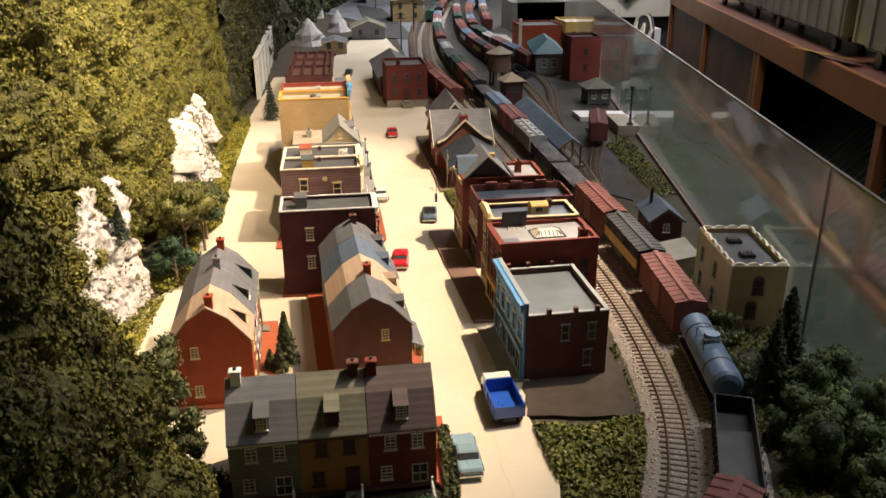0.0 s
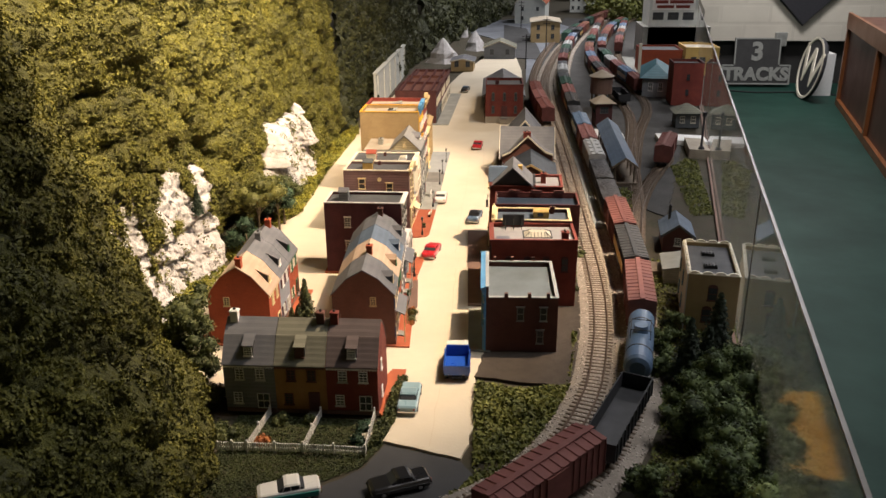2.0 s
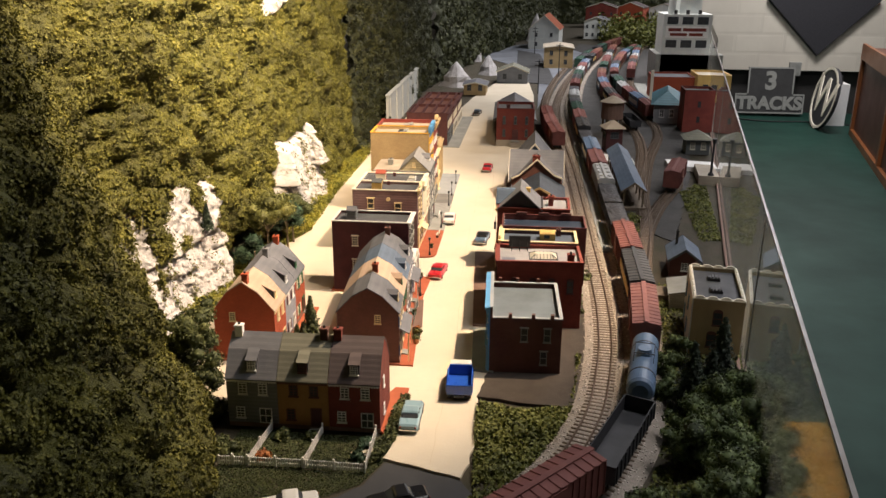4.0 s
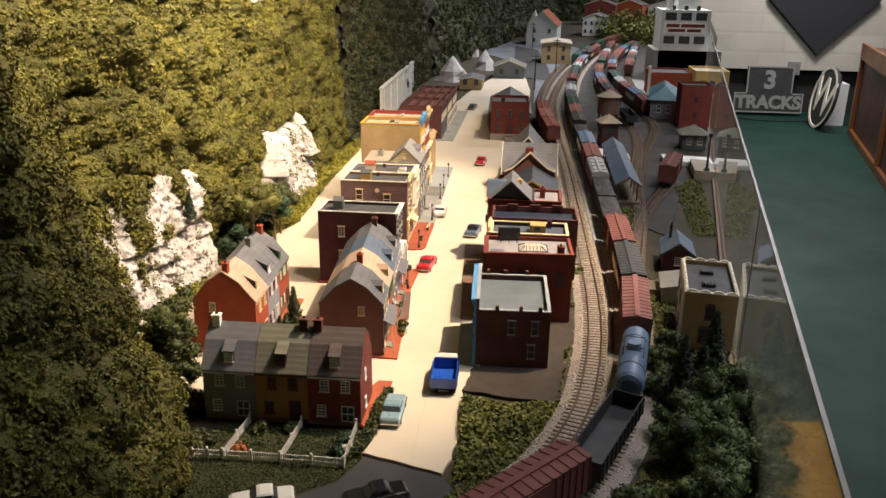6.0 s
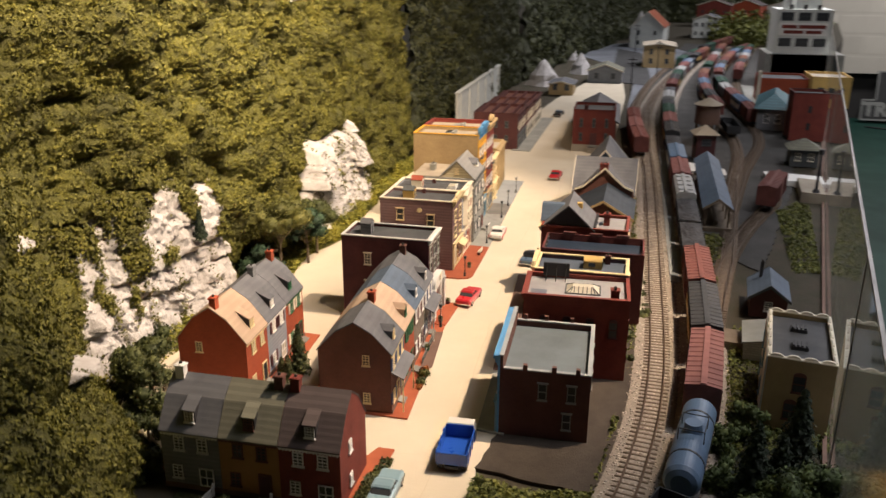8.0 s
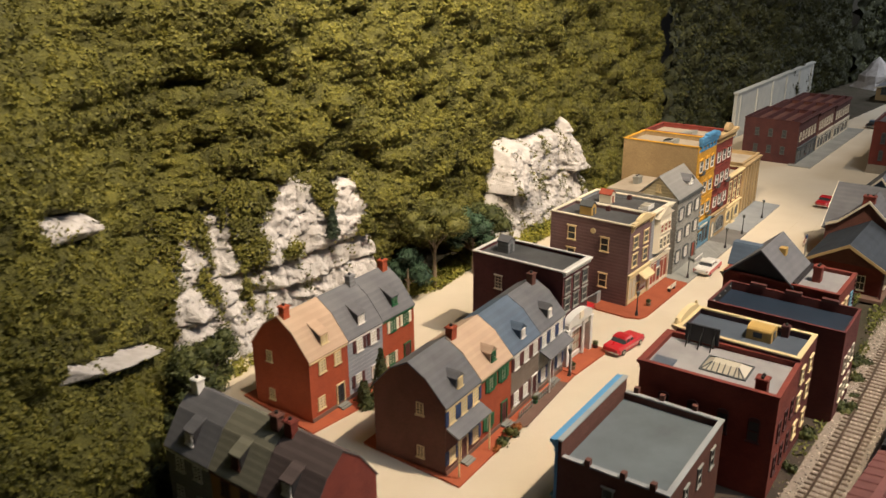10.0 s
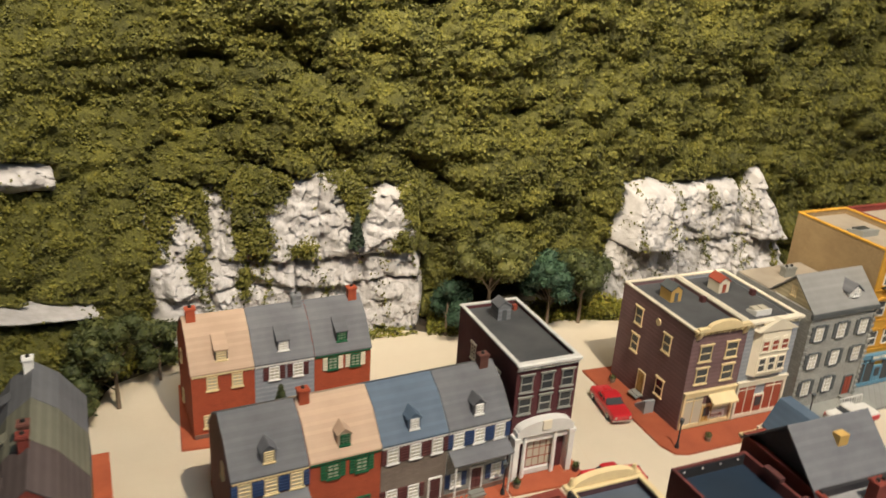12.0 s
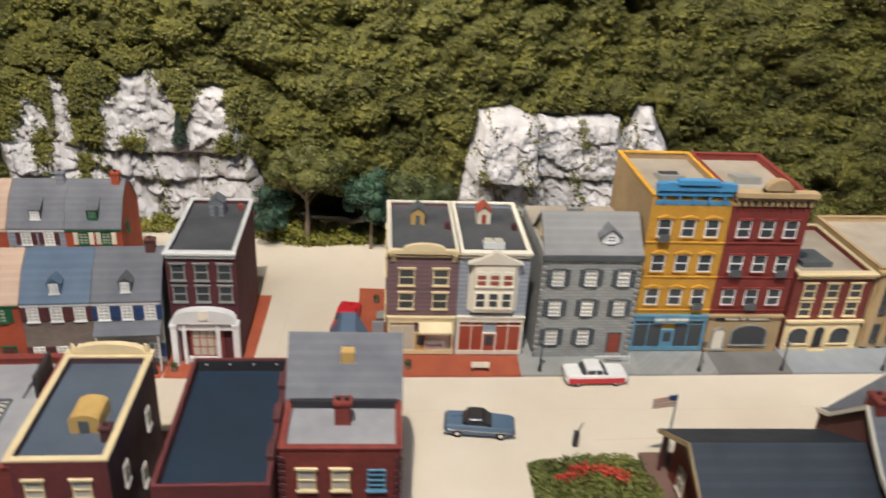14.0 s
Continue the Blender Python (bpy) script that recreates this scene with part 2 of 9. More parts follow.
SKY_BLUE = surf("paint_sky_blue", (0.10, 0.32, 0.6), (0.08, 0.26, 0.5), 60, 0.6, 0.2)
SHOP_BLUE = surf("paint_shop_blue", (0.14, 0.3, 0.42), (0.11, 0.24, 0.35), 60, 0.6, 0.2)
NAVY = surf("paint_navy", (0.03, 0.06, 0.16), (0.025, 0.05, 0.13), 60, 0.6, 0.2)
LEAF_GREEN = surf("paint_green", (0.02, 0.12, 0.05), (0.016, 0.095, 0.04), 60, 0.6, 0.2)
MAROON = surf("paint_maroon", (0.10, 0.03, 0.03), (0.08, 0.025, 0.025), 60, 0.65, 0.2)
RUST_RED = surf("paint_rust_red", (0.32, 0.07, 0.04), (0.26, 0.055, 0.03), 60, 0.65, 0.2)
CHARCOAL = surf("paint_charcoal", (0.03, 0.03, 0.035), (0.022, 0.022, 0.026), 60, 0.6, 0.2)
TEAL = surf("roof_teal", (0.06, 0.2, 0.25), (0.05, 0.16, 0.2), 30, 0.6, 0.3, pattern="shingle", pitch=0.003)
WOOD = surf("weathered_wood", (0.22, 0.17, 0.12), (0.15, 0.115, 0.08), 60, 0.85, 0.4)
PAVE_RED = surf("brick_pavement", (0.4, 0.10, 0.04), (0.32, 0.078, 0.034), 40, 0.85, 0.3)
PAVE_GREY = surf("stone_pavement", (0.30, 0.305, 0.28), (0.22, 0.225, 0.208), 30, 0.85, 0.3)
# grey paving; the blue cast and pale patches are daylight mixed into the colour
PAVE_FAR_DAYLIT = surf("far_pavement_daylit", (0.2, 0.22, 0.25), (0.11, 0.12, 0.14), 6, 0.8, 0.3)
PAVE_DARK = surf("dark_pavement", (0.17, 0.165, 0.155), (0.125, 0.122, 0.115), 30, 0.85, 0.3)
PAVE_BROWN = surf("brown_pavement", (0.2, 0.12, 0.09), (0.15, 0.09, 0.07), 30, 0.85, 0.3)
PAVE_BLUE = surf("slate_pavement", (0.32, 0.345, 0.36), (0.25, 0.27, 0.285), 30, 0.85, 0.3)
STREET = surf("street_plaster", (0.69, 0.62, 0.49), (0.62, 0.545, 0.42), 9, 0.9, 0.35, fine=260, depth=0.0006)
ASPHALT = surf("asphalt", (0.055, 0.056, 0.058), (0.04, 0.041, 0.043), 18, 0.85, 0.4)
SOIL = surf("soil_dark", (0.06, 0.045, 0.03), (0.035, 0.035, 0.018), 24, 0.95, 0.8, fine=420, depth=0.001)
CINDER = surf("cinder_ground", (0.075, 0.072, 0.07), (0.045, 0.045, 0.043), 16, 0.95, 0.7, fine=500, depth=0.001)
GRAVEL_LOT = surf("gravel_lot", (0.058, 0.045, 0.034), (0.036, 0.028, 0.021), 30, 0.95, 0.8, fine=600, depth=0.001)
for _m in (TAR_BLUE, TAR_DEEP):
    _m.node_tree.nodes["Principled BSDF"].inputs["Specular IOR Level"].default_value = 0.9
BALLAST = surf("ballast", (0.37, 0.325, 0.275), (0.26, 0.225, 0.188), 300, 0.95, 0.5, fine=1100, depth=0.0014)
STONES = surf("ballast_stone", (0.52, 0.46, 0.4), (0.38, 0.33, 0.28), 80, 0.95, 0.3, island=0.5)
SLEEPER = surf("sleeper_wood", (0.19, 0.145, 0.108), (0.12, 0.09, 0.067), 120, 0.9, 0.4)
RAIL = surf("rail_steel", (0.17, 0.12, 0.085), (0.12, 0.085, 0.06), 100, 0.45, 0.1, metal=0.6)
STEEL = surf("dark_steel", (0.05, 0.05, 0.05), (0.035, 0.035, 0.035), 100, 0.5, 0.1, metal=0.5)
CHROME = surf("chrome", (0.7, 0.7, 0.7), (0.6, 0.6, 0.6), 100, 0.15, 0.0, metal=1.0)
RUBBER = surf("rubber", (0.018, 0.018, 0.018), (0.012, 0.012, 0.012), 100, 0.8, 0.1)
ROCK = surf("plaster_rock", (0.57, 0.56, 0.565), (0.38, 0.365, 0.36), 60, 0.95, 0.7, fine=420, depth=0.0022, rand=0)
HILL_BASE = surf("hill_moss", (0.035, 0.04, 0.012), (0.02, 0.024, 0.008), 40, 0.95, 0.8, fine=300, depth=0.003, rand=0)
PANE = glassy("window_glass", (0.055, 0.06, 0.065), 0.1)
PANE_LIT = glassy("window_glass_curtained", (0.5, 0.47, 0.38), 0.3)
PANE_RED = glassy("window_glass_red_blind", (0.3, 0.06, 0.03), 0.25)
LEAVES_HILL = leafy("foliage_hill", (0.05, 0.052, 0.006), (0.11, 0.109, 0.013), (0.2, 0.186, 0.024))
LEAVES_MASS = leafy("foliage_mass", (0.036, 0.038, 0.004), (0.092, 0.092, 0.011), (0.18, 0.169, 0.022), mass=True)
# greener foam of the far slope; the weaker light there also darkens these colours
LEAVES_FAR_DIM = leafy("foliage_far_dim", (0.012, 0.017, 0.004), (0.04, 0.048, 0.011), (0.085, 0.09, 0.02))
MASS_FAR_DIM = leafy("foliage_far_dim_mass", (0.01, 0.014, 0.003), (0.034, 0.041, 0.009), (0.075, 0.08, 0.018), mass=True)
LEAVES_TREE = leafy("foliage_tree", (0.014, 0.022, 0.006), (0.055, 0.07, 0.016), (0.14, 0.145, 0.035))
LEAVES_THICKET = leafy("foliage_thicket", (0.018, 0.03, 0.01), (0.075, 0.11, 0.03), (0.2, 0.24, 0.07))
LEAVES_BROAD = leafy("foliage_broad", (0.025, 0.03, 0.006), (0.09, 0.095, 0.017), (0.2, 0.19, 0.04))
LEAVES_BLUE = leafy("foliage_blue_green", (0.01, 0.026, 0.014), (0.028, 0.065, 0.033), (0.06, 0.115, 0.055))
LEAVES_FIR = leafy("foliage_fir", (0.006, 0.014, 0.007), (0.016, 0.032, 0.014), (0.04, 0.06, 0.025))
LEAVES_SUN = leafy("foliage_yellow_green", (0.06, 0.07, 0.01), (0.2, 0.2, 0.022), (0.38, 0.33, 0.04))
LEAVES_SCARLET = leafy("flowers_scarlet", (0.3, 0.03, 0.02), (0.55, 0.05, 0.03), (0.62, 0.1, 0.05))
LEAVES_RUST = leafy("foliage_rust", (0.2, 0.05, 0.015), (0.38, 0.13, 0.03), (0.5, 0.22, 0.06))
GRASS = leafy("turf", (0.04, 0.05, 0.009), (0.125, 0.14, 0.024), (0.24, 0.24, 0.05))
MOWN = leafy("mown_turf", (0.022, 0.032, 0.007), (0.045, 0.06, 0.013), (0.075, 0.09, 0.02))

# ---- mesh helpers ----


def bx(bm, x0, x1, y0, y1, z0, z1):
    v = [bm.verts.new(p) for p in ((x0, y0, z0), (x1, y0, z0), (x1, y1, z0), (x0, y1, z0), (x0, y0, z1), (x1, y0, z1), (x1, y1, z1), (x0, y1, z1))]
    for f in ((3, 2, 1, 0), (4, 5, 6, 7), (0, 1, 5, 4), (1, 2, 6, 5), (2, 3, 7, 6), (3, 0, 4, 7)):
        bm.faces.new([v[i] for i in f])
    return bm


def prism(bm, outline, lo, hi, axis="x"):
    """The outline, pairs in the plane across the axis, drawn out from lo to hi along it."""
    def at(a, b, s):
        return {"x": (s, a, b), "y": (a, s, b), "z": (a, b, s)}[axis]
    low, high = [bm.verts.new(at(a, b, lo)) for a, b in outline], [bm.verts.new(at(a, b, hi)) for a, b in outline]
    k = len(outline)
    bm.faces.new(low[::-1])
    bm.faces.new(high)
    for i in range(k):
        bm.faces.new((low[i], low[(i + 1) % k], high[(i + 1) % k], high[i]))
    return bm


def loft(bm, rings, closed=True):
    """Skins rings of points, capped at both ends."""
    vs = [[bm.verts.new(p) for p in ring] for ring in rings]
    k = len(vs[0])
    for a, b in zip(vs, vs[1:]):
        for i in range(k):
            bm.faces.new((a[i], a[(i + 1) % k], b[(i + 1) % k], b[i]))
    if closed:
        bm.faces.new(vs[0][::-1])
        bm.faces.new(vs[-1])
    return bm


def tube(bm, p, q, r0, r1=None, seg=8):
    p, q = Vector(p), Vector(q)
    d = (q - p).normalized()
    a = d.orthogonal().normalized()
    b = d.cross(a)
    r1 = r0 if r1 is None else r1
    return loft(bm, [[c + (a * math.cos(6.2832 * i / seg) + b * math.sin(6.2832 * i / seg)) * r for i in range(seg)] for c, r in ((p, r0), (q, r1))])


def to_mesh(name, bm, material):
    bmesh.ops.recalc_face_normals(bm, faces=bm.faces)
    me = bpy.data.meshes.new(name)
    bm.to_mesh(me)
    bm.free()
    me.materials.append(material)
    return me


def part(name, bm, material, parent, label="", m=None):
    ob = new(name, to_mesh(name, bm, material))
    ob.parent = parent
    if m is not None:
        ob.matrix_local = m
    if label:
        ob["label"] = label
    return ob


def thing(name, m, label, category, group="", kind=""):
    ob = new(name)
    ob.empty_display_size = 0.01
    ob.matrix_world = m
    return tagged(ob, label, category, group, kind)


def single(name, bm, material, label, category="", group="", kind="", m=None):
    ob = new(name, to_mesh(name, bm, material))
    if m is not None:
        ob.matrix_world = m
    return tagged(ob, label, category, group, kind)


def box(x0, x1, y0, y1, z0, z1):
    return bx(bmesh.new(), x0, x1, y0, y1, z0, z1)


def array_mesh(name, points, faces, material, smooth=False):
    """A mesh from arrays that the code above has worked out: points (n, 3), faces (m, 4)."""
    me = bpy.data.meshes.new(name)
    k = faces.shape[1]
    me.vertices.add(len(points))
    me.vertices.foreach_set("co", np.ascontiguousarray(points, dtype=np.float32).ravel())
    me.loops.add(faces.size)
    me.loops.foreach_set("vertex_index", np.ascontiguousarray(faces, dtype=np.int32).ravel())
    me.polygons.add(len(faces))
    me.polygons.foreach_set("loop_start", np.arange(0, faces.size, k, dtype=np.int32))
    me.polygons.foreach_set("loop_total", np.full(len(faces), k, dtype=np.int32))
    if smooth:
        me.polygons.foreach_set("use_smooth", np.ones(len(faces), dtype=bool))
    me.update()
    me.materials.append(material)
    return me


RNG = np.random.default_rng(7)


def flakes(centres, normals, size, spread=0.8):
    """One small bent leaf for each centre, turned roughly along its normal: points and faces."""
    n = len(centres)
    nn = normals + RNG.normal(0, spread, (n, 3))
    nn /= np.linalg.norm(nn, axis=1, keepdims=True) + 1e-9
    a = np.cross(nn, RNG.normal(0, 1, (n, 3)))
    a /= np.linalg.norm(a, axis=1, keepdims=True) + 1e-9
    b = np.cross(nn, a)
    s = (size * RNG.uniform(0.6, 1.4, (n, 1)))
    quad = np.stack([centres - a * s, centres - b * s * 0.6 + nn * s * 0.2, centres + a * s, centres + b * s * 0.6 + nn * s * 0.2], axis=1)
    return quad.reshape(-1, 3), np.arange(4 * n).reshape(-1, 4)


def ball_points(n):
    d = RNG.normal(0, 1, (n, 3))
    return d / np.linalg.norm(d, axis=1, keepdims=True)


def crown_mesh(name, blobs, per_area, size, material):
    """Leaves over a cluster of uneven clumps: rows of x, y, z, radius."""
    pts, nor = [], []
    for x, y, z, r in blobs:
        k = max(20, int(per_area * r * r))
        d = ball_points(k)
        rr = r * RNG.uniform(0.72, 1.08, (k, 1))
        pts.append(np.array([x, y, z]) + d * rr * np.array([1, 1, 0.85]))
        nor.append(d)
    p, f = flakes(np.concatenate(pts), np.concatenate(nor), size)
    # a knobbly heart in every clump keeps the crown from being seen through
    b = np.array(blobs)
    th, ph = np.meshgrid(np.linspace(0.1, math.pi - 0.1, 6), np.linspace(0, 2 * math.pi, 8, endpoint=False), indexing="ij")
    ball = np.stack([np.sin(th) * np.cos(ph), np.sin(th) * np.sin(ph), np.cos(th)], axis=-1).reshape(-1, 3)
    quads = np.array([(i * 8 + j, (i + 1) * 8 + j, (i + 1) * 8 + (j + 1) % 8, i * 8 + (j + 1) % 8) for i in range(5) for j in range(8)])
    hp = b[:, None, :3] + ball[None] * RNG.uniform(0.6, 0.85, (len(b), 48, 1)) * b[:, None, 3:4] * np.array([1, 1, 0.85])
    hf = len(p) + (np.arange(len(b))[:, None, None] * 48 + quads[None]).reshape(-1, 4)
    return array_mesh(name, np.concatenate([p, hp.reshape(-1, 3)]), np.concatenate([f, hf]), material)

# ---- ground ----


def slab(name, outline, z0, z1, material, label, category, kind="structure", ragged=0.0, parent=None):
    pts = []
    for (ax, ay), (cx, cy) in zip(outline, outline[1:] + outline[:1]):
        k = max(1, int(math.hypot(cx - ax, cy - ay) / 0.012)) if ragged else 1
        for i in range(k):
            px, py = ax + (cx - ax) * i / k, ay + (cy - ay) * i / k
            if ragged:
                w = noise.noise_vector((px * 60, py * 60, 3.1))
                px, py = px + w.x * ragged, py + w.y * ragged
            pts.append((px, py))
    bm = prism(bmesh.new(), pts, z0, z1, "z")
    if parent is not None:
        return part(name, bm, material, parent, label)
    return single(name, bm, material, label, category, kind=kind)


def glass_x(y):
    """The clear barrier's line along the layout's aisle side."""
    return 0.2975 + 0.169 * y


slab("ground", [(-1.2, -1.4), (glass_x(-1.4), -1.4), (glass_x(3.4), 3.4), (1.3, 5.2), (1.6, 7.0), (-1.2, 7.0)], -0.08, -0.003, SOIL, "dark soil and scatter of the model railway's ground", "ground")
slab("street", [(-0.135, -0.188), (-0.095, -0.195), (-0.02, -0.218), (-0.008, -0.14), (-0.016, -0.055), (0.02, -0.02), (0.05, 0.2), (0.05, 0.6), (0.03, 1.1), (0.03, 1.9), (0.03, 2.3), (0.0, 2.75), (-0.12, 2.75), (-0.2, 2.2), (-0.23, 1.85), (-0.38, 1.82), (-0.40, 1.3), (-0.385, 0.62), (-0.37, 0.53), (-0.395, 0.44), (-0.385, 0.33), (-0.42, 0.25), (-0.43, 0.14), (-0.46, 0.06), (-0.42, 0.0), (-0.385, -0.065), (-0.33, -0.09), (-0.29, -0.12), (-0.2, -0.1), (-0.1, -0.1), (-0.1, -0.17)], -0.003, 0.0, STREET, "pale cream plaster street and lots with hairline cracks", "street", ragged=0.0035)
slab("side_road", [(-0.36, -0.34), (-0.16, -0.285), (-0.11, -0.24), (-0.098, -0.2), (-0.02, -0.222), (-0.002, -0.25), (0.03, -0.30), (0.0, -0.42), (-0.3, -0.5)], -0.003, -0.0005, ASPHALT, "dark grey asphalt side road in shade", "road", ragged=0.003)
slab("gravel_lot", [(-0.016, -0.06), (0.09, -0.075), (0.105, -0.02), (0.125, 0.12), (0.128, 0.45), (0.06, 0.45), (0.02, 0.05), (-0.01, -0.01)], -0.003, 0.0012, GRAVEL_LOT, "grey-brown gravel round the brick shops", "ground", ragged=0.004)
slab("yard_ground", [(0.17, -0.12), (0.22, 0.1), (0.225, 0.4), (0.24, 0.62), (0.30, 0.55), (0.42, 1.1), (0.62, 2.4), (0.8, 4.2), (0.3, 4.6), (0.12, 3.0), (0.09, 1.6), (0.16, 1.2), (0.16, 0.3)], -0.003, -0.001, CINDER, "dark cinder ground of the railway yard", "ground", ragged=0.006)

# fine cracks in the plaster street
def crack(points):
    bm = bmesh.new()
    for (ax, ay), (cx, cy) in zip(points, points[1:]):
        d = Vector((cx - ax, cy - ay, 0)).normalized()
        s = Vector((-d.y, d.x, 0)) * 0.00022
        v = [bm.verts.new((p[0] + o.x, p[1] + o.y, 0.0003)) for p, o in (((ax, ay), s), ((ax, ay), -s), ((cx, cy), -s), ((cx, cy), s))]
        bm.faces.new(v)
    return bm


for pts in (((-0.052, -0.2), (-0.054, -0.1), (-0.05, 0.02), (-0.056, 0.14), (-0.066, 0.3)), ((-0.13, -0.055), (-0.06, -0.05)), ((-0.07, 0.33), (-0.075, 0.5), (-0.078, 0.75), (-0.085, 1.0)), ((-0.26, 0.335), (-0.19, 0.33), (-0.12, 0.325)), ((-0.09, 0.62), (-0.03, 0.625)), ((-0.034, 0.6), (-0.05, 0.9), (-0.065, 1.19))):
    fine = []
    for (ax, ay), (cx, cy) in zip(pts, pts[1:]):
        for i in range(6):
            px, py = ax + (cx - ax) * i / 6, ay + (cy - ay) * i / 6
            w = noise.noise_vector((px * 45, py * 45, 0.7))
            fine.append((px + w.x * 0.003, py + w.y * 0.003))
    single("street_crack", crack(fine), CRACK, "thin brown crack in the cream street", "street", kind="structure")

# ---- the wooded hillside ----
LINE = np.array([(-0.36, -1.2), (-0.31, -0.85), (-0.265, -0.58), (-0.238, -0.40), (-0.245, -0.26), (-0.30, -0.165), (-0.345, -0.12), (-0.395, -0.078), (-0.428, -0.045), (-0.45, 0.0), (-0.462, 0.08), (-0.455, 0.2), (-0.442, 0.35), (-0.435, 0.6), (-0.43, 1.0), (-0.43, 1.6), (-0.42, 2.2), (-0.37, 3.0), (-0.27, 3.7), (-0.14, 4.4), (0.0, 5.4), (0.2, 6.6), (1.5, 6.85)])
SEG = np.concatenate([[0], np.cumsum(np.hypot(*np.diff(LINE, axis=0).T))])


def hill_base(s):
    x, y = np.interp(s, SEG, LINE[:, 0]), np.interp(s, SEG, LINE[:, 1])
    e = 0.06
    tx = np.interp(s + e, SEG, LINE[:, 0]) - np.interp(s - e, SEG, LINE[:, 0])
    ty = np.interp(s + e, SEG, LINE[:, 1]) - np.interp(s - e, SEG, LINE[:, 1])
    k = np.hypot(tx, ty) + 1e-9
    return x, y, ty / k, -tx / k


def hill_at(s, z, out):
    """Places on the slope: s along its foot, z up, out from its face."""
    x, y, nx, ny = hill_base(s)
    lean = np.interp(y, [-0.9, -0.25, -0.05, 0.1, 3, 6], [0.36, 0.36, 0.26, 0.0, 0.1, 0.35])
    o = out - lean * z
    return np.stack([x + nx * o, y + ny * o, z + 0 * x], axis=-1)


def roll_noise(a, b, seed):
    g = np.random.default_rng(seed)
    t = 0
    for k in range(7):
        f = 6 * 1.75 ** k
        th, ph = g.uniform(0, 6.283), g.uniform(0, 6.283)
        t = t + np.sin((a * math.cos(th) + b * math.sin(th)) * f + ph) / 1.5 ** k
    return t


def rock_inside(y, z):
    """Above 0 where bare rock shows through the trees."""
    w = 0.010 * roll_noise(y, z, 5)
    low = np.minimum(np.minimum((y + 0.005 + w), (0.285 - y + w)), 0.105 - z + w + 0.012 * np.sin(y * 40))
    spikes = 0.006 * np.sin(y * 74 + 1.2) + 0.003 * np.sin(y * 171)
    up = np.minimum(np.minimum(y + 0.01 + w, 0.275 - y + w), 0.197 - z + spikes - 0.2 * np.abs(y - 0.13) + w)
    two = np.minimum(np.minimum(y - 0.507 + w * 0.35 - 0.2 * z, 0.70 - y + w), 0.149 - z + w * 0.8)
    three = np.minimum(np.minimum(y - 0.715 + w, 0.80 - y - 0.5 * (z - 0.05) + w), 0.17 - z + w)
    four = np.minimum(np.minimum(y - 0.51 + w, 0.86 - y + w), np.minimum(z - 0.394 - 0.012 * np.sin(y * 20) + w * 0.7, 0.46 - z + w))
    five = np.minimum(np.minimum(y + 0.122 + w, -0.066 - y + w), np.minimum(z - 0.198 + 0.4 * (y + 0.1) + w * 0.7, 0.217 - 0.4 * (y + 0.1) - z + w * 0.7))
    six = np.minimum(np.minimum(y + 0.17 + w, -0.065 - y + w), np.minimum(z - 0.079 + 0.5 * (y + 0.1) + w * 0.3, 0.0895 - 0.5 * (y + 0.1) - z + w * 0.4))
    return np.maximum.reduce([low, up, two, three, four, five, six])


def s_of_y(y):
    return np.interp(y, LINE[:, 1], SEG)


# the slope's foliage: a lumpy mass of crowns with loose leaves over it
def lump_field(u, v, step, cu, cv, cr, lift):
    """Height of the topmost lump over a grid of steps along u and v."""
    h = np.full((len(u), len(v)), -0.006)
    for a, c, r, l in zip(cu, cv, cr, lift):
        i0, i1 = np.searchsorted(u, a - r), np.searchsorted(u, a + r)
        j0, j1 = np.searchsorted(v, c - r), np.searchsorted(v, c + r)
        if i1 > i0 and j1 > j0:
            q = r * r - (u[i0:i1, None] - a) ** 2 - (v[None, j0:j1] - c) ** 2
            w = np.where(q > 0, l + np.sqrt(np.maximum(q, 0)), -0.006)
            h[i0:i1, j0:j1] = np.maximum(h[i0:i1, j0:j1], w)
    return h


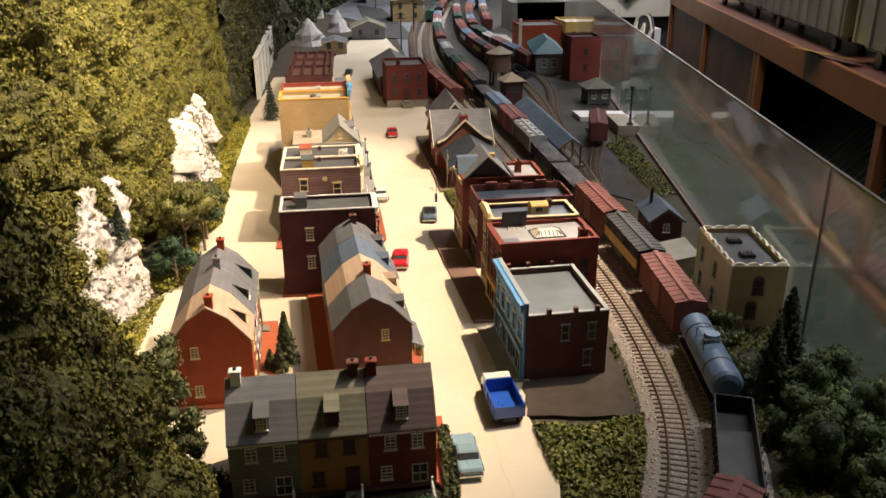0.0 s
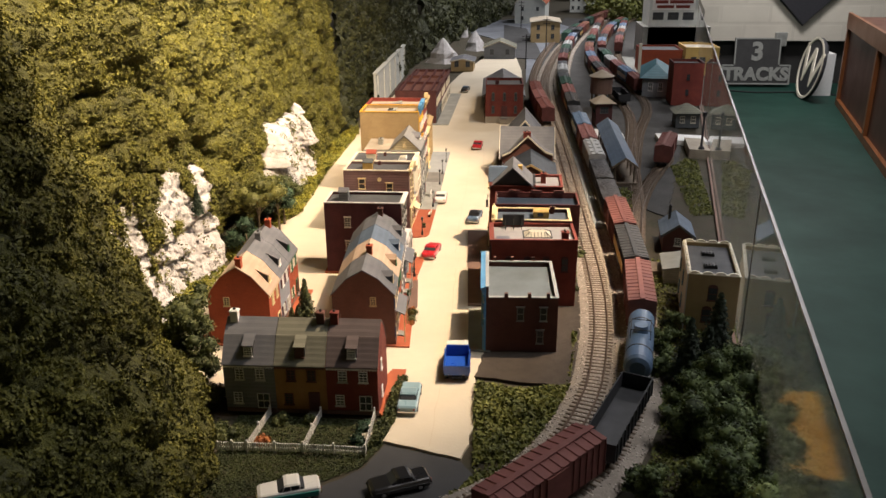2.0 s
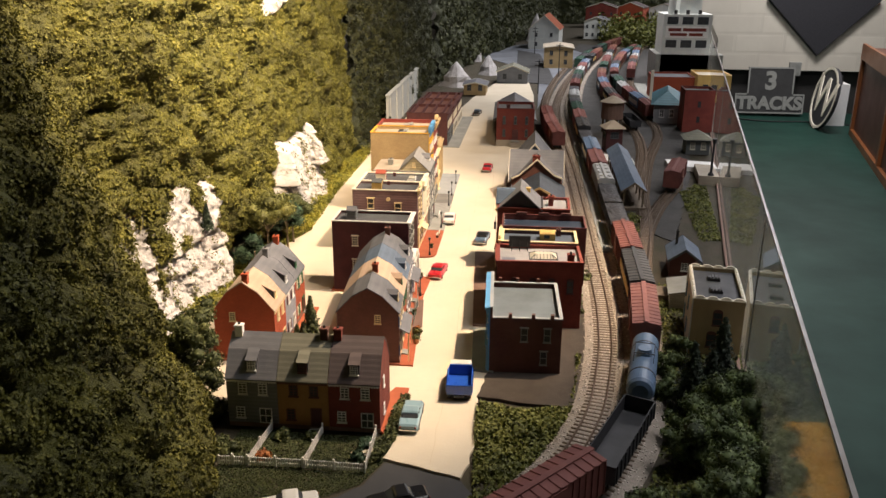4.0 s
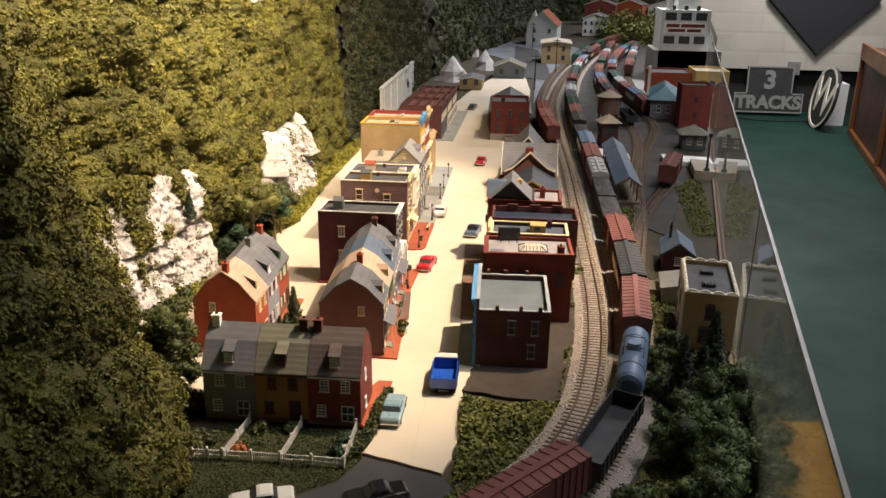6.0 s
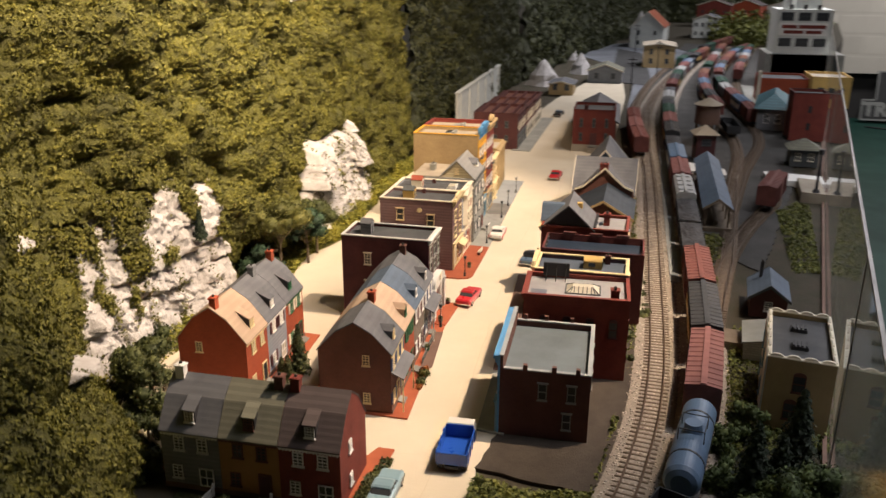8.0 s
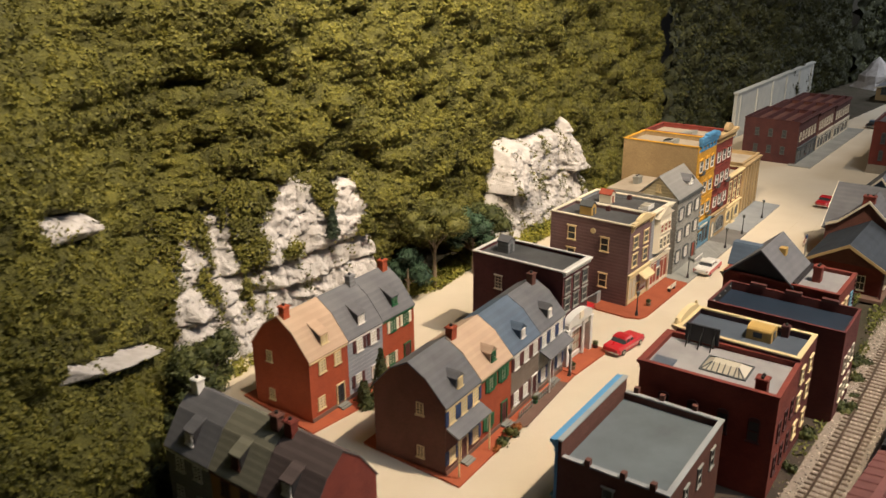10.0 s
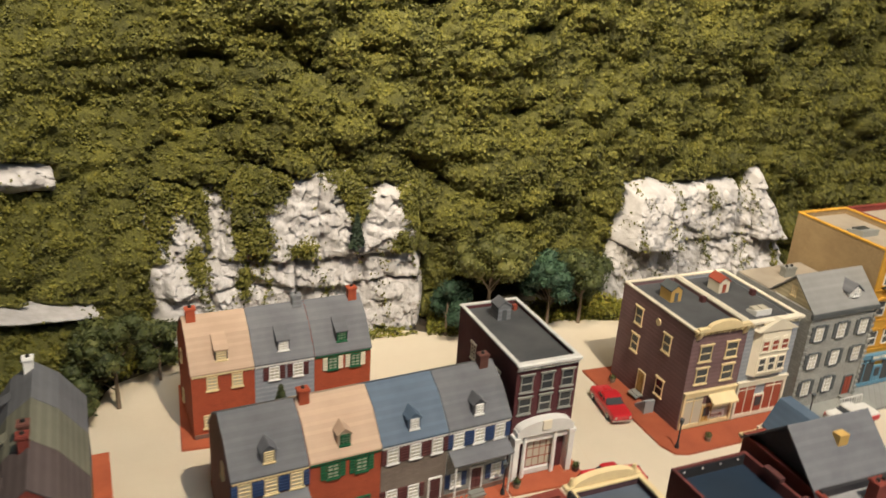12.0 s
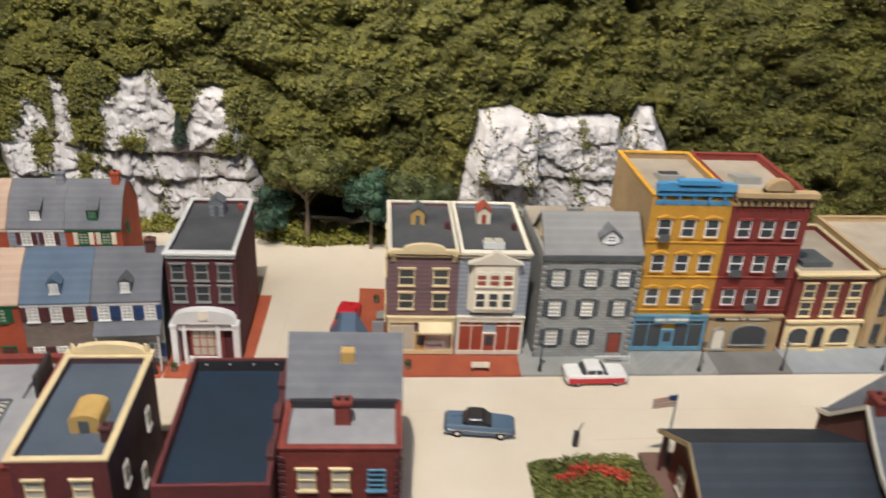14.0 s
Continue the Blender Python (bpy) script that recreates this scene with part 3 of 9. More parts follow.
def foliage(s0, s1, z0, z1, step, r0, r1, leaves, leaf, seed, fade=True):
    g = np.random.default_rng(seed)
    u, v = np.arange(s0, s1, step), np.arange(z0, z1, step)
    area = (s1 - s0) * (z1 - z0)
    n = int(area / (r1 * r0) * 1.5)
    cu, cv = g.uniform(s0, s1, n), g.uniform(z0, z1, n)
    cr = r0 + (r1 - r0) * g.random(n) ** 1.6
    lift = g.uniform(-0.7, 0.05, n) * cr
    h = lump_field(u, v, step, cu, cv, cr, lift)
    # twigs: small lumps on the large ones
    m = int(area / (r0 * 0.42) ** 2 * 1.3)
    tu, tv, tr = g.uniform(s0, s1, m), g.uniform(z0, z1, m), r0 * g.uniform(0.22, 0.6, m)
    h = h + 1.0 * np.maximum(lump_field(u, v, step, tu, tv, tr, np.zeros(m)), 0)
    h = h + g.normal(0, step * 0.28, h.shape)
    U, V = np.meshgrid(u, v, indexing="ij")
    big = roll_noise(U * 6, V * 6, seed + 3)
    h = h + 0.004 * big
    y = np.interp(U, SEG, LINE[:, 1])
    d = rock_inside(y, V)
    h = h - 0.06 * np.clip((d + 0.006) / 0.012, 0, 1)
    # a hollow under the trees at the foot
    h = h - 0.05 * np.clip((0.052 - V + 0.004 * big) / 0.012, 0, 1) * np.clip((y - 0.305) / 0.02, 0, 1) * np.clip((0.475 - y) / 0.02, 0, 1)
    p = hill_at(U.ravel(), V.ravel(), h.ravel() - 0.012)
    ii = np.arange(U.size).reshape(U.shape)
    f = np.stack([ii[:-1, :-1], ii[1:, :-1], ii[1:, 1:], ii[:-1, 1:]], axis=-1).reshape(-1, 4)
    # leaves standing off it
    # tufts of a dozen leaves, each tuft a ball of its own
    tufts = leaves // 12
    wu, wv, wo = (np.repeat(g.uniform(a, b, tufts), 12) for a, b in ((s0 + 4 * step, s1 - 5 * step), (z0 + 3 * step, z1 - 4 * step), (0.0, 1.0)))
    leaves = len(wu)
    ball = g.normal(0, 1, (3, leaves))
    ball *= leaf * g.uniform(0.5, 2.1, leaves) / np.linalg.norm(ball, axis=0)
    fu, fv = np.clip(wu + ball[0], s0 + step, s1 - 2 * step), np.clip(wv + ball[1], z0 + step, z1 - 2 * step)
    i, j = ((fu - s0) / step).astype(int), ((fv - z0) / step).astype(int)
    i, j = np.minimum(i, len(u) - 2), np.minimum(j, len(v) - 2)
    keep = d[i, j] + 0.004 * g.normal(0, 1, leaves) < 0.002
    fu, fv, i, j, off = fu[keep], fv[keep], i[keep], j[keep], (ball[2] * 0.8 + leaf * (0.1 + 1.5 * wo))[keep]
    ball = ball[:, keep]
    hu, hv = (h[i + 1, j] - h[i, j]) / step, (h[i, j + 1] - h[i, j]) / step
    c = hill_at(fu, fv, h[i, j] - 0.012 + off)
    _, _, nx, ny = hill_base(fu)
    nn = np.stack([nx + ny * np.clip(hu, -2, 2), ny - nx * np.clip(hu, -2, 2), 0.25 - np.clip(hv, -2, 2)], axis=-1)
    nn /= np.linalg.norm(nn, axis=1, keepdims=True)
    away = np.stack([ny * -ball[0] + nx * ball[2], nx * ball[0] + ny * ball[2], ball[1]], axis=-1) / (leaf * 1.6)
    nn = nn * 0.9 + away
    nn /= np.linalg.norm(nn, axis=1, keepdims=True)
    fp, ff = flakes(c, nn, leaf, 0.45)
    return (p, f), (fp, ff)


near, mid, far = s_of_y(-0.66), s_of_y(1.15), s_of_y(2.6)
STRETCHES = ((near, mid, 0.0, 0.53, 0.0022, 0.010, 0.026, 560000, 0.0016, 11), (s_of_y(-1.15), near, 0.0, 0.6, 0.004, 0.012, 0.028, 40000, 0.0026, 12), (mid, far, 0.0, 0.62, 0.0042, 0.012, 0.028, 80000, 0.003, 13), (far, SEG[-1] - 0.3, 0.0, 0.55, 0.009, 0.025, 0.05, 45000, 0.0065, 14), (near, far, 0.53, 0.95, 0.005, 0.014, 0.03, 70000, 0.003, 15))
for k, row in enumerate(STRETCHES):
    (p, f), (fp, ff) = foliage(*row)
    # far stretches: greener leaves with the falling-off light put into their colour
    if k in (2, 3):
        tagged(new("hillside", array_mesh("hillside", p, f, MASS_FAR_DIM)), "steep hillside densely covered with green foam trees, darkened for the weaker far light", "hill", kind="structure")
        tagged(new("hill_trees", array_mesh("hill_trees", fp, ff, LEAVES_FAR_DIM)), "dense green foam foliage on the far hillside, darkened for the weaker light", "trees", kind="stuff")
        continue
    tagged(new("hillside", array_mesh("hillside", p, f, LEAVES_MASS)), "steep hillside densely covered with olive foam trees", "hill", kind="structure")
    tagged(new("hill_trees", array_mesh("hill_trees", fp, ff, LEAVES_HILL)), "dense olive-green foam foliage on the hillside", "trees", kind="stuff")


# bare plaster rock faces
def cells(Y, Zr, count, g, wide, high):
    """Which of the scattered centres each place belongs to, and how far it is from the seam."""
    y0, y1, z0, z1 = Y.min(), Y.max(), Zr.min(), Zr.max()
    cy, cz = g.uniform(y0, y1, count), g.uniform(z0, z1, count)
    best, second = np.full(Y.shape, 9.0), np.full(Y.shape, 9.0)
    cell = np.zeros(Y.shape, dtype=int)
    for k in range(count):
        d = np.abs(Y - cy[k]) * wide + np.abs(Zr - cz[k]) * high + 0.5 * np.hypot((Y - cy[k]) * wide, (Zr - cz[k]) * high)
        closer = d < best
        second = np.where(closer, best, np.minimum(second, d))
        cell = np.where(closer, k, cell)
        best = np.where(closer, d, best)
    return cell, second - best, cy, cz


def ledges(Y, Zr, edges, widths, g):
    """Blocks lying in courses: which one each place belongs to, and its distance from the nearest joint."""
    row = np.searchsorted(np.array(edges[1:-1]), Zr)
    seam = np.min([np.abs(Zr - e) for e in edges[1:-1]], axis=0) if len(edges) > 2 else np.full(Y.shape, 0.05)
    cell, cy, cz, count = np.zeros(Y.shape, dtype=int), [], [], 0
    for r, wide in enumerate(widths):
        cuts = [Y.min() - 0.01]
        while cuts[-1] < Y.max() + 0.02:
            cuts.append(cuts[-1] + wide * g.uniform(0.55, 1.45))
        lean = g.uniform(-0.35, 0.35, len(cuts))
        for k, (p, q) in enumerate(zip(cuts, cuts[1:])):
            at = Zr - edges[r]
            lo, hi = p + lean[k] * at, q + lean[k + 1] * at
            mine = (row == r) & (Y >= lo) & (Y < hi)
            cell[mine] = count
            seam = np.where(mine, np.minimum(seam, np.minimum(Y - lo, hi - Y)), seam)
            cy.append((p + q) / 2)
            cz.append((edges[r] + edges[r + 1]) / 2)
            count += 1
    return cell, seam, np.array(cy), np.array(cz)


def rock_face(y0, y1, z0, z1, seed, label, thick=0.026, edges=(0.0, 0.5), widths=(0.07,)):
    step = 0.0012
    Y, Zr = np.meshgrid(np.arange(y0, y1, step), np.arange(z0, z1, step), indexing="ij")
    g = np.random.default_rng(seed)
    area = (y1 - y0) * (z1 - z0)
    wy, wz = Y + 0.004 * roll_noise(Y * 5, Zr * 5, seed + 1) * 0.5, Zr + 0.006 * roll_noise(Y * 4, Zr * 4, seed + 2) * 0.5
    # courses of blocks, each a tilted plane with worn edges, parted by a dark joint
    block, seam, cy, cz = ledges(wy, wz, edges, widths, g)
    K = len(cy)
    out = thick * 0.6 + g.uniform(-0.004, 0.004, K)[block] + (Y - cy[block]) * g.uniform(-0.16, 0.16, K)[block] + (Zr - cz[block]) * g.uniform(-0.28, -0.02, K)[block]
    if len(edges) > 3:
        out += np.where(wz < edges[1], 0.008, np.where(wz < edges[2], 0.003, -0.004))
    elif len(edges) > 2:
        out += np.where(wz < edges[1], 0.006, 0.0)
    out -= 0.0035 * np.exp(-seam / 0.0045) + np.where(g.random(K)[block] < 0.75, 0.008, 0.002) * np.exp(-(seam / 0.0016) ** 2)
    # facets broken off them, and finer chips
    for size, tilt, crack in ((0.00042, 0.34, 0.0022), (0.00005, 0.42, 0.0008)):
        K = int(area / size) + 8
        jag = 0.0025 * roll_noise(Y * 16, Zr * 16, seed + 6)
        cell, gap, fy, fz = cells(wy + jag * 0.5, wz + jag * 0.5, K, g, 0.8, 1.1) if size > 0.0001 else chips(wy, wz, size, g)
        out += g.uniform(-0.0008, 0.0008, len(fy))[cell] * (size > 0.0001) + (Y - fy[cell]) * g.uniform(-tilt, tilt, len(fy))[cell] + (Zr - fz[cell]) * g.uniform(-tilt, tilt * 0.6, len(fy))[cell]
        if size > 0.0001:
            out -= np.where(g.random(len(fy))[cell] < 0.3, crack, 0.0) * np.exp(-(gap / 0.0011) ** 2)
    out += 0.0006 * roll_noise(Y * 40, Zr * 40, seed + 4) + g.normal(0, 0.00025, Y.shape)
    m = rock_inside(Y, Zr)
    out = np.where(m > 0, out * np.clip(0.35 + m / 0.012, 0, 1), out * 0.35 + m * 3.0)
    Pr = hill_at(s_of_y(Y.ravel()), Zr.ravel(), np.clip(out, -0.04, 0.06).ravel())
    ii = np.arange(Y.size).reshape(Y.shape)
    Fr = np.stack([ii[:-1, :-1], ii[1:, :-1], ii[1:, 1:], ii[:-1, 1:]], axis=-1)
    keep = m[:-1, :-1] > -0.02
    # every unbroken stretch of one block is a piece of its own
    own = np.where(keep, block[:-1, :-1], -1)
    tag = np.where(keep, np.arange(own.size).reshape(own.shape), -1)
    while True:
        was = tag.copy()
        for axis in (0, 1):
            n = own.shape[axis]
            p, q = np.take(tag, range(n - 1), axis), np.take(tag, range(1, n), axis)
            same = np.take(own, range(n - 1), axis) == np.take(own, range(1, n), axis)
            top = np.where(same, np.maximum(p, q), -1)
            lowpart, highpart = ((slice(0, n - 1), slice(None)), (slice(1, n), slice(None))) if axis == 0 else ((slice(None), slice(0, n - 1)), (slice(None), slice(1, n)))
            tag[lowpart] = np.maximum(tag[lowpart], top)
            tag[highpart] = np.maximum(tag[highpart], top)
        if (tag == was).all():
            break
    rock = thing("rock_outcrop", pose(0, 0, 0), label, "rock")
    for k in np.unique(tag[tag >= 0]):
        mine = Fr[tag == k]
        if len(mine) > 6:
            used, where = np.unique(mine, return_inverse=True)
            ob = new("rock_block", array_mesh("rock_block", Pr[used], where.reshape(-1, 4), ROCK))
            ob.parent = rock
    # moss and grass hanging in the clefts, thick over the overgrown upper part
    n = int(area * (1900000 if len(edges) > 3 else 900000))
    py, pz = g.uniform(y0, y1, n), g.uniform(z0, z1, n)
    i, j = ((py - y0) / step).astype(int).clip(0, Y.shape[0] - 1), ((pz - z0) / step).astype(int).clip(0, Y.shape[1] - 1)
    dens = roll_noise(py * 18, pz * 11, seed + 8) * 0.32 - 0.38
    if len(edges) > 3:
        wob = 0.006 * roll_noise(py * 7, pz * 4, 92)
        bare = np.full(n, -1.0)
        for mid, half, head in TONGUES:
            bare = np.maximum(bare, np.minimum(half * np.clip(1.25 - (pz - edges[2]) / (head - edges[2]), 0.05, 1) - np.abs(py + wob - mid), head - pz + wob) / 0.012)
        tufts = np.max([1.1 - np.hypot((py - ty) / tw, (pz - tz) / th) for ty, tz, tw, th in TUFTS], axis=0)
        dens = np.where(pz > edges[2] + 0.004, 0.5 - np.clip(bare, -0.5, 1.2), dens - 0.2)
        dens = np.maximum(dens, tufts + 0.25 * roll_noise(py * 20, pz * 12, 93) * 0.5)
    ok = (m[i, j] > -0.012) & (dens + g.normal(0, 0.34, n) > 0.42)
    py, pz, i, j = py[ok], pz[ok], i[ok], j[ok]
    sl = s_of_y(py)
    c = hill_at(sl, pz, np.clip(out[i, j], -0.04, 0.06) + g.uniform(0.0, 0.008, len(py)))
    _, _, nx, ny = hill_base(sl)
    fp, ff = flakes(c, np.stack([nx, ny, 0.4 + 0 * nx], axis=-1), 0.0019, 0.8)
    tagged(new("rock_moss", array_mesh("rock_moss", fp, ff, LEAVES_HILL)), "olive moss and grass tufts clinging to the white rock", "moss", kind="stuff")


def chips(Y, Zr, size, g):
    """Small facets on a jittered grid: quick where there are thousands of them."""
    d = math.sqrt(size)
    a, b = np.floor((Y - Y.min()) / d).astype(int), np.floor((Zr - Zr.min()) / d).astype(int)
    na, nb = a.max() + 3, b.max() + 3
    jy, jz = g.uniform(0, 1, (na, nb)), g.uniform(0, 1, (na, nb))
    best, cell = np.full(Y.shape, 9.0), np.zeros(Y.shape, dtype=int)
    fy, fz = Y.min() + (np.arange(na)[:, None] - 1 + jy) * d, Zr.min() + (np.arange(nb)[None] - 1 + jz) * d
    for da in (0, 1, 2):
        for db in (0, 1, 2):
            r = np.hypot(Y - fy[a + da, b + db], Zr - fz[a + da, b + db])
            closer = r < best
            cell, best = np.where(closer, (a + da) * nb + b + db, cell), np.where(closer, r, best)
    return cell, best, fy.ravel(), fz.ravel()


# bare streaks of the overgrown rock: middle, half width, head; and the tufts that hang over its ledges: middle, height, half sizes
TONGUES = ((0.012, 0.022, 0.155), (0.05, 0.02, 0.18), (0.145, 0.05, 0.192), (0.228, 0.046, 0.19), (0.09, 0.012, 0.17))
TUFTS = ((0.026, 0.088, 0.011, 0.02), (0.135, 0.103, 0.014, 0.01), (0.25, 0.105, 0.016, 0.012), (0.073, 0.07, 0.009, 0.02), (0.088, 0.118, 0.016, 0.022))
rock_face(-0.06, 0.32, -0.005, 0.25, 21, "broad white plaster rock face, cracked into blocks and half overgrown", 0.016, (-0.01, 0.06, 0.092, 0.3), (0.095, 0.06, 0.1))
rock_face(0.48, 0.83, -0.005, 0.20, 31, "tall white plaster rock face split by dark cracks", 0.026, (-0.01, 0.078, 0.3), (0.085, 0.1))
rock_face(0.49, 0.88, 0.36, 0.49, 41, "white rock ledge high on the hillside")
rock_face(-0.16, -0.03, 0.16, 0.25, 51, "small white rocks showing among the trees", 0.008)
rock_face(-0.19, -0.04, 0.04, 0.16, 61, "low pale rock ledge at the hillside's foot", 0.004)

# ---- the model buildings ----
LOOKS = {}


def face_pose(side, w, d, a, z):
    """Where a window sits: its x runs along the wall to the right as seen from outside, its y into the wall."""
    return {"front": pose(a, 0, z), "right": pose(w, a, z, 0, 0, 90), "back": pose(w - a, d, z, 0, 0, 180), "left": pose(0, d - a, z, 0, 0, -90)}[side]


def shared(key, make, material):
    if key not in LOOKS:
        LOOKS[key] = to_mesh(key[0], make(), material)
    return LOOKS[key]


def child(name, me, parent, m=None, label=""):
    ob = new(name, me)
    ob.parent = parent
    if m is not None:
        ob.matrix_local = m
    if label:
        ob["label"] = label
    return ob


def lattice(xs, zs, solid, y0, y1):
    """One welded mesh of the solid cells of a grid: bars and stiles with open panes between them."""
    bm, seen = bmesh.new(), {}

    def v(i, j, y):
        if (i, j, y) not in seen:
            seen[i, j, y] = bm.verts.new((xs[i], y, zs[j]))
        return seen[i, j, y]
    for i in range(len(xs) - 1):
        for j in range(len(zs) - 1):
            if not solid(i, j):
                continue
            bm.faces.new((v(i, j, y0), v(i + 1, j, y0), v(i + 1, j + 1, y0), v(i, j + 1, y0)))
            bm.faces.new((v(i, j + 1, y1), v(i + 1, j + 1, y1), v(i + 1, j, y1), v(i, j, y1)))
            for di, dj, p, q in ((-1, 0, (i, j + 1), (i, j)), (1, 0, (i + 1, j), (i + 1, j + 1)), (0, -1, (i, j), (i + 1, j)), (0, 1, (i + 1, j + 1), (i, j + 1))):
                k, m = i + di, j + dj
                if not (0 <= k < len(xs) - 1 and 0 <= m < len(zs) - 1 and solid(k, m)):
                    bm.faces.new((v(*q, y0), v(*p, y0), v(*p, y1), v(*q, y1)))
    return bm


def sash(w, h, rows, cols, arch):
    b, t = 0.0009, 0.0006
    xs, zs = [-w / 2, -w / 2 + b], [0, b]
    for i in range(1, cols):
        xs += [-w / 2 + w * i / cols - t / 2, -w / 2 + w * i / cols + t / 2]
    for i in range(1, rows):
        k = t if (rows % 2 or i != rows // 2) else 0.0009
        zs += [h * i / rows - k / 2, h * i / rows + k / 2]
    xs, zs = xs + [w / 2 - b, w / 2], zs + [h - b, h]
    bm = lattice(xs, zs, lambda i, j: i % 2 == 0 or j % 2 == 0, -0.0011, 0.0006)
    if arch:
        prism(bm, [(w / 2 * math.cos(a), h - 0.0002 + w * 0.32 * math.sin(a)) for a in np.linspace(0, math.pi, 9)], -0.001, 0.0006, "y")
    return bm


def window(parent, m, w, h, trim, glass=None, shutter=None, lintel=None, rows=4, cols=2, arch=False, sill=True, hood=""):
    win = child("window", shared(("window", w, h, rows, cols, arch, trim.name), lambda: sash(w, h, rows, cols, arch), trim), parent, m)
    child("pane", shared(("pane", w, h, (glass or PANE).name), lambda: box(-w / 2 + 0.0006, w / 2 - 0.0006, -0.0004, 0.0005, 0.0006, h - 0.0006), glass or PANE), win)
    if sill:
        child("sill", shared(("sill", w, (lintel or trim).name), lambda: box(-w / 2 - 0.0009, w / 2 + 0.0009, -0.0018, 0.0005, -0.0011, 0), lintel or trim), win)
    if lintel or hood:
        def make():
            bm = box(-w / 2 - 0.0012, w / 2 + 0.0012, -0.0017, 0.0005, h, h + 0.0014)
            if hood == "peak":
                prism(bm, [(-w / 2 - 0.002, h + 0.0014), (w / 2 + 0.002, h + 0.0014), (0, h + 0.0042)], -0.0022, 0.0005, "y")
            return bm
        child("lintel", shared(("lintel", w, h, hood, (lintel or trim).name), make, lintel or trim), win)
    if shutter:
        def leaf():
            bm = box(-w * 0.24, w * 0.24, -0.0009, 0.0004, 0, h)
            for i in range(5):
                z = h * (i + 0.5) / 5
                bx(bm, -w * 0.19, w * 0.19, -0.0013, -0.0009, z - h * 0.05, z + h * 0.03)
            return bm
        for s in (-1, 1):
            child("shutter", shared(("shutter", w, h, shutter.name), leaf, shutter), win, pose(s * (w * 0.75 + 0.0004), 0, 0))
    return win


def door(parent, m, w, h, leaf, trim, glazed=False, steps=True):
    bm = box(-w / 2, w / 2, -0.0006, 0.0005, 0, h)
    for zz in (0.12, 0.55):
        for sx in (-1, 1):
            x = sx * w * 0.22
            bx(bm, x - w * 0.15, x + w * 0.15, -0.0011, -0.0006, h * zz, h * (zz + 0.34))
    d = part("door", bm, leaf, parent, m=m)
    bm = box(-w / 2 - 0.0012, -w / 2, -0.0013, 0.0005, 0, h + 0.0012)
    bx(bm, w / 2, w / 2 + 0.0012, -0.0013, 0.0005, 0, h + 0.0012)
    bx(bm, -w / 2, w / 2, -0.0013, 0.0005, h, h + 0.0012)
    part("door_frame", bm, trim, d)
    if glazed:
        part("pane", box(-w * 0.35, w * 0.35, -0.0013, -0.0011, h * 0.45, h * 0.92), PANE, d)
    if steps:
        bm = box(-w * 0.7, w * 0.7, -0.006, 0, -0.0025, -0.001)
        bx(bm, -w * 0.7, w * 0.7, -0.009, -0.006, -0.0035, -0.002)
        part("steps", bm, PAVE_GREY, d)
    return d


def chimney(parent, x, y, z0, z1, material, w=0.008, d=0.007, pots=1):
    bm = box(x - w / 2, x + w / 2, y - d / 2, y + d / 2, z0, z1)
    bx(bm, x - w / 2 - 0.0008, x + w / 2 + 0.0008, y - d / 2 - 0.0008, y + d / 2 + 0.0008, z1 - 0.002, z1 - 0.0006)
    ob = part("chimney", bm, material, parent)
    for i in range(pots):
        px = x + (i - (pots - 1) / 2) * w * 0.5
        part("chimney_pot", tube(bmesh.new(), (px, y, z1), (px, y, z1 + 0.002), 0.0016, 0.0013), STEEL, ob)
    return ob


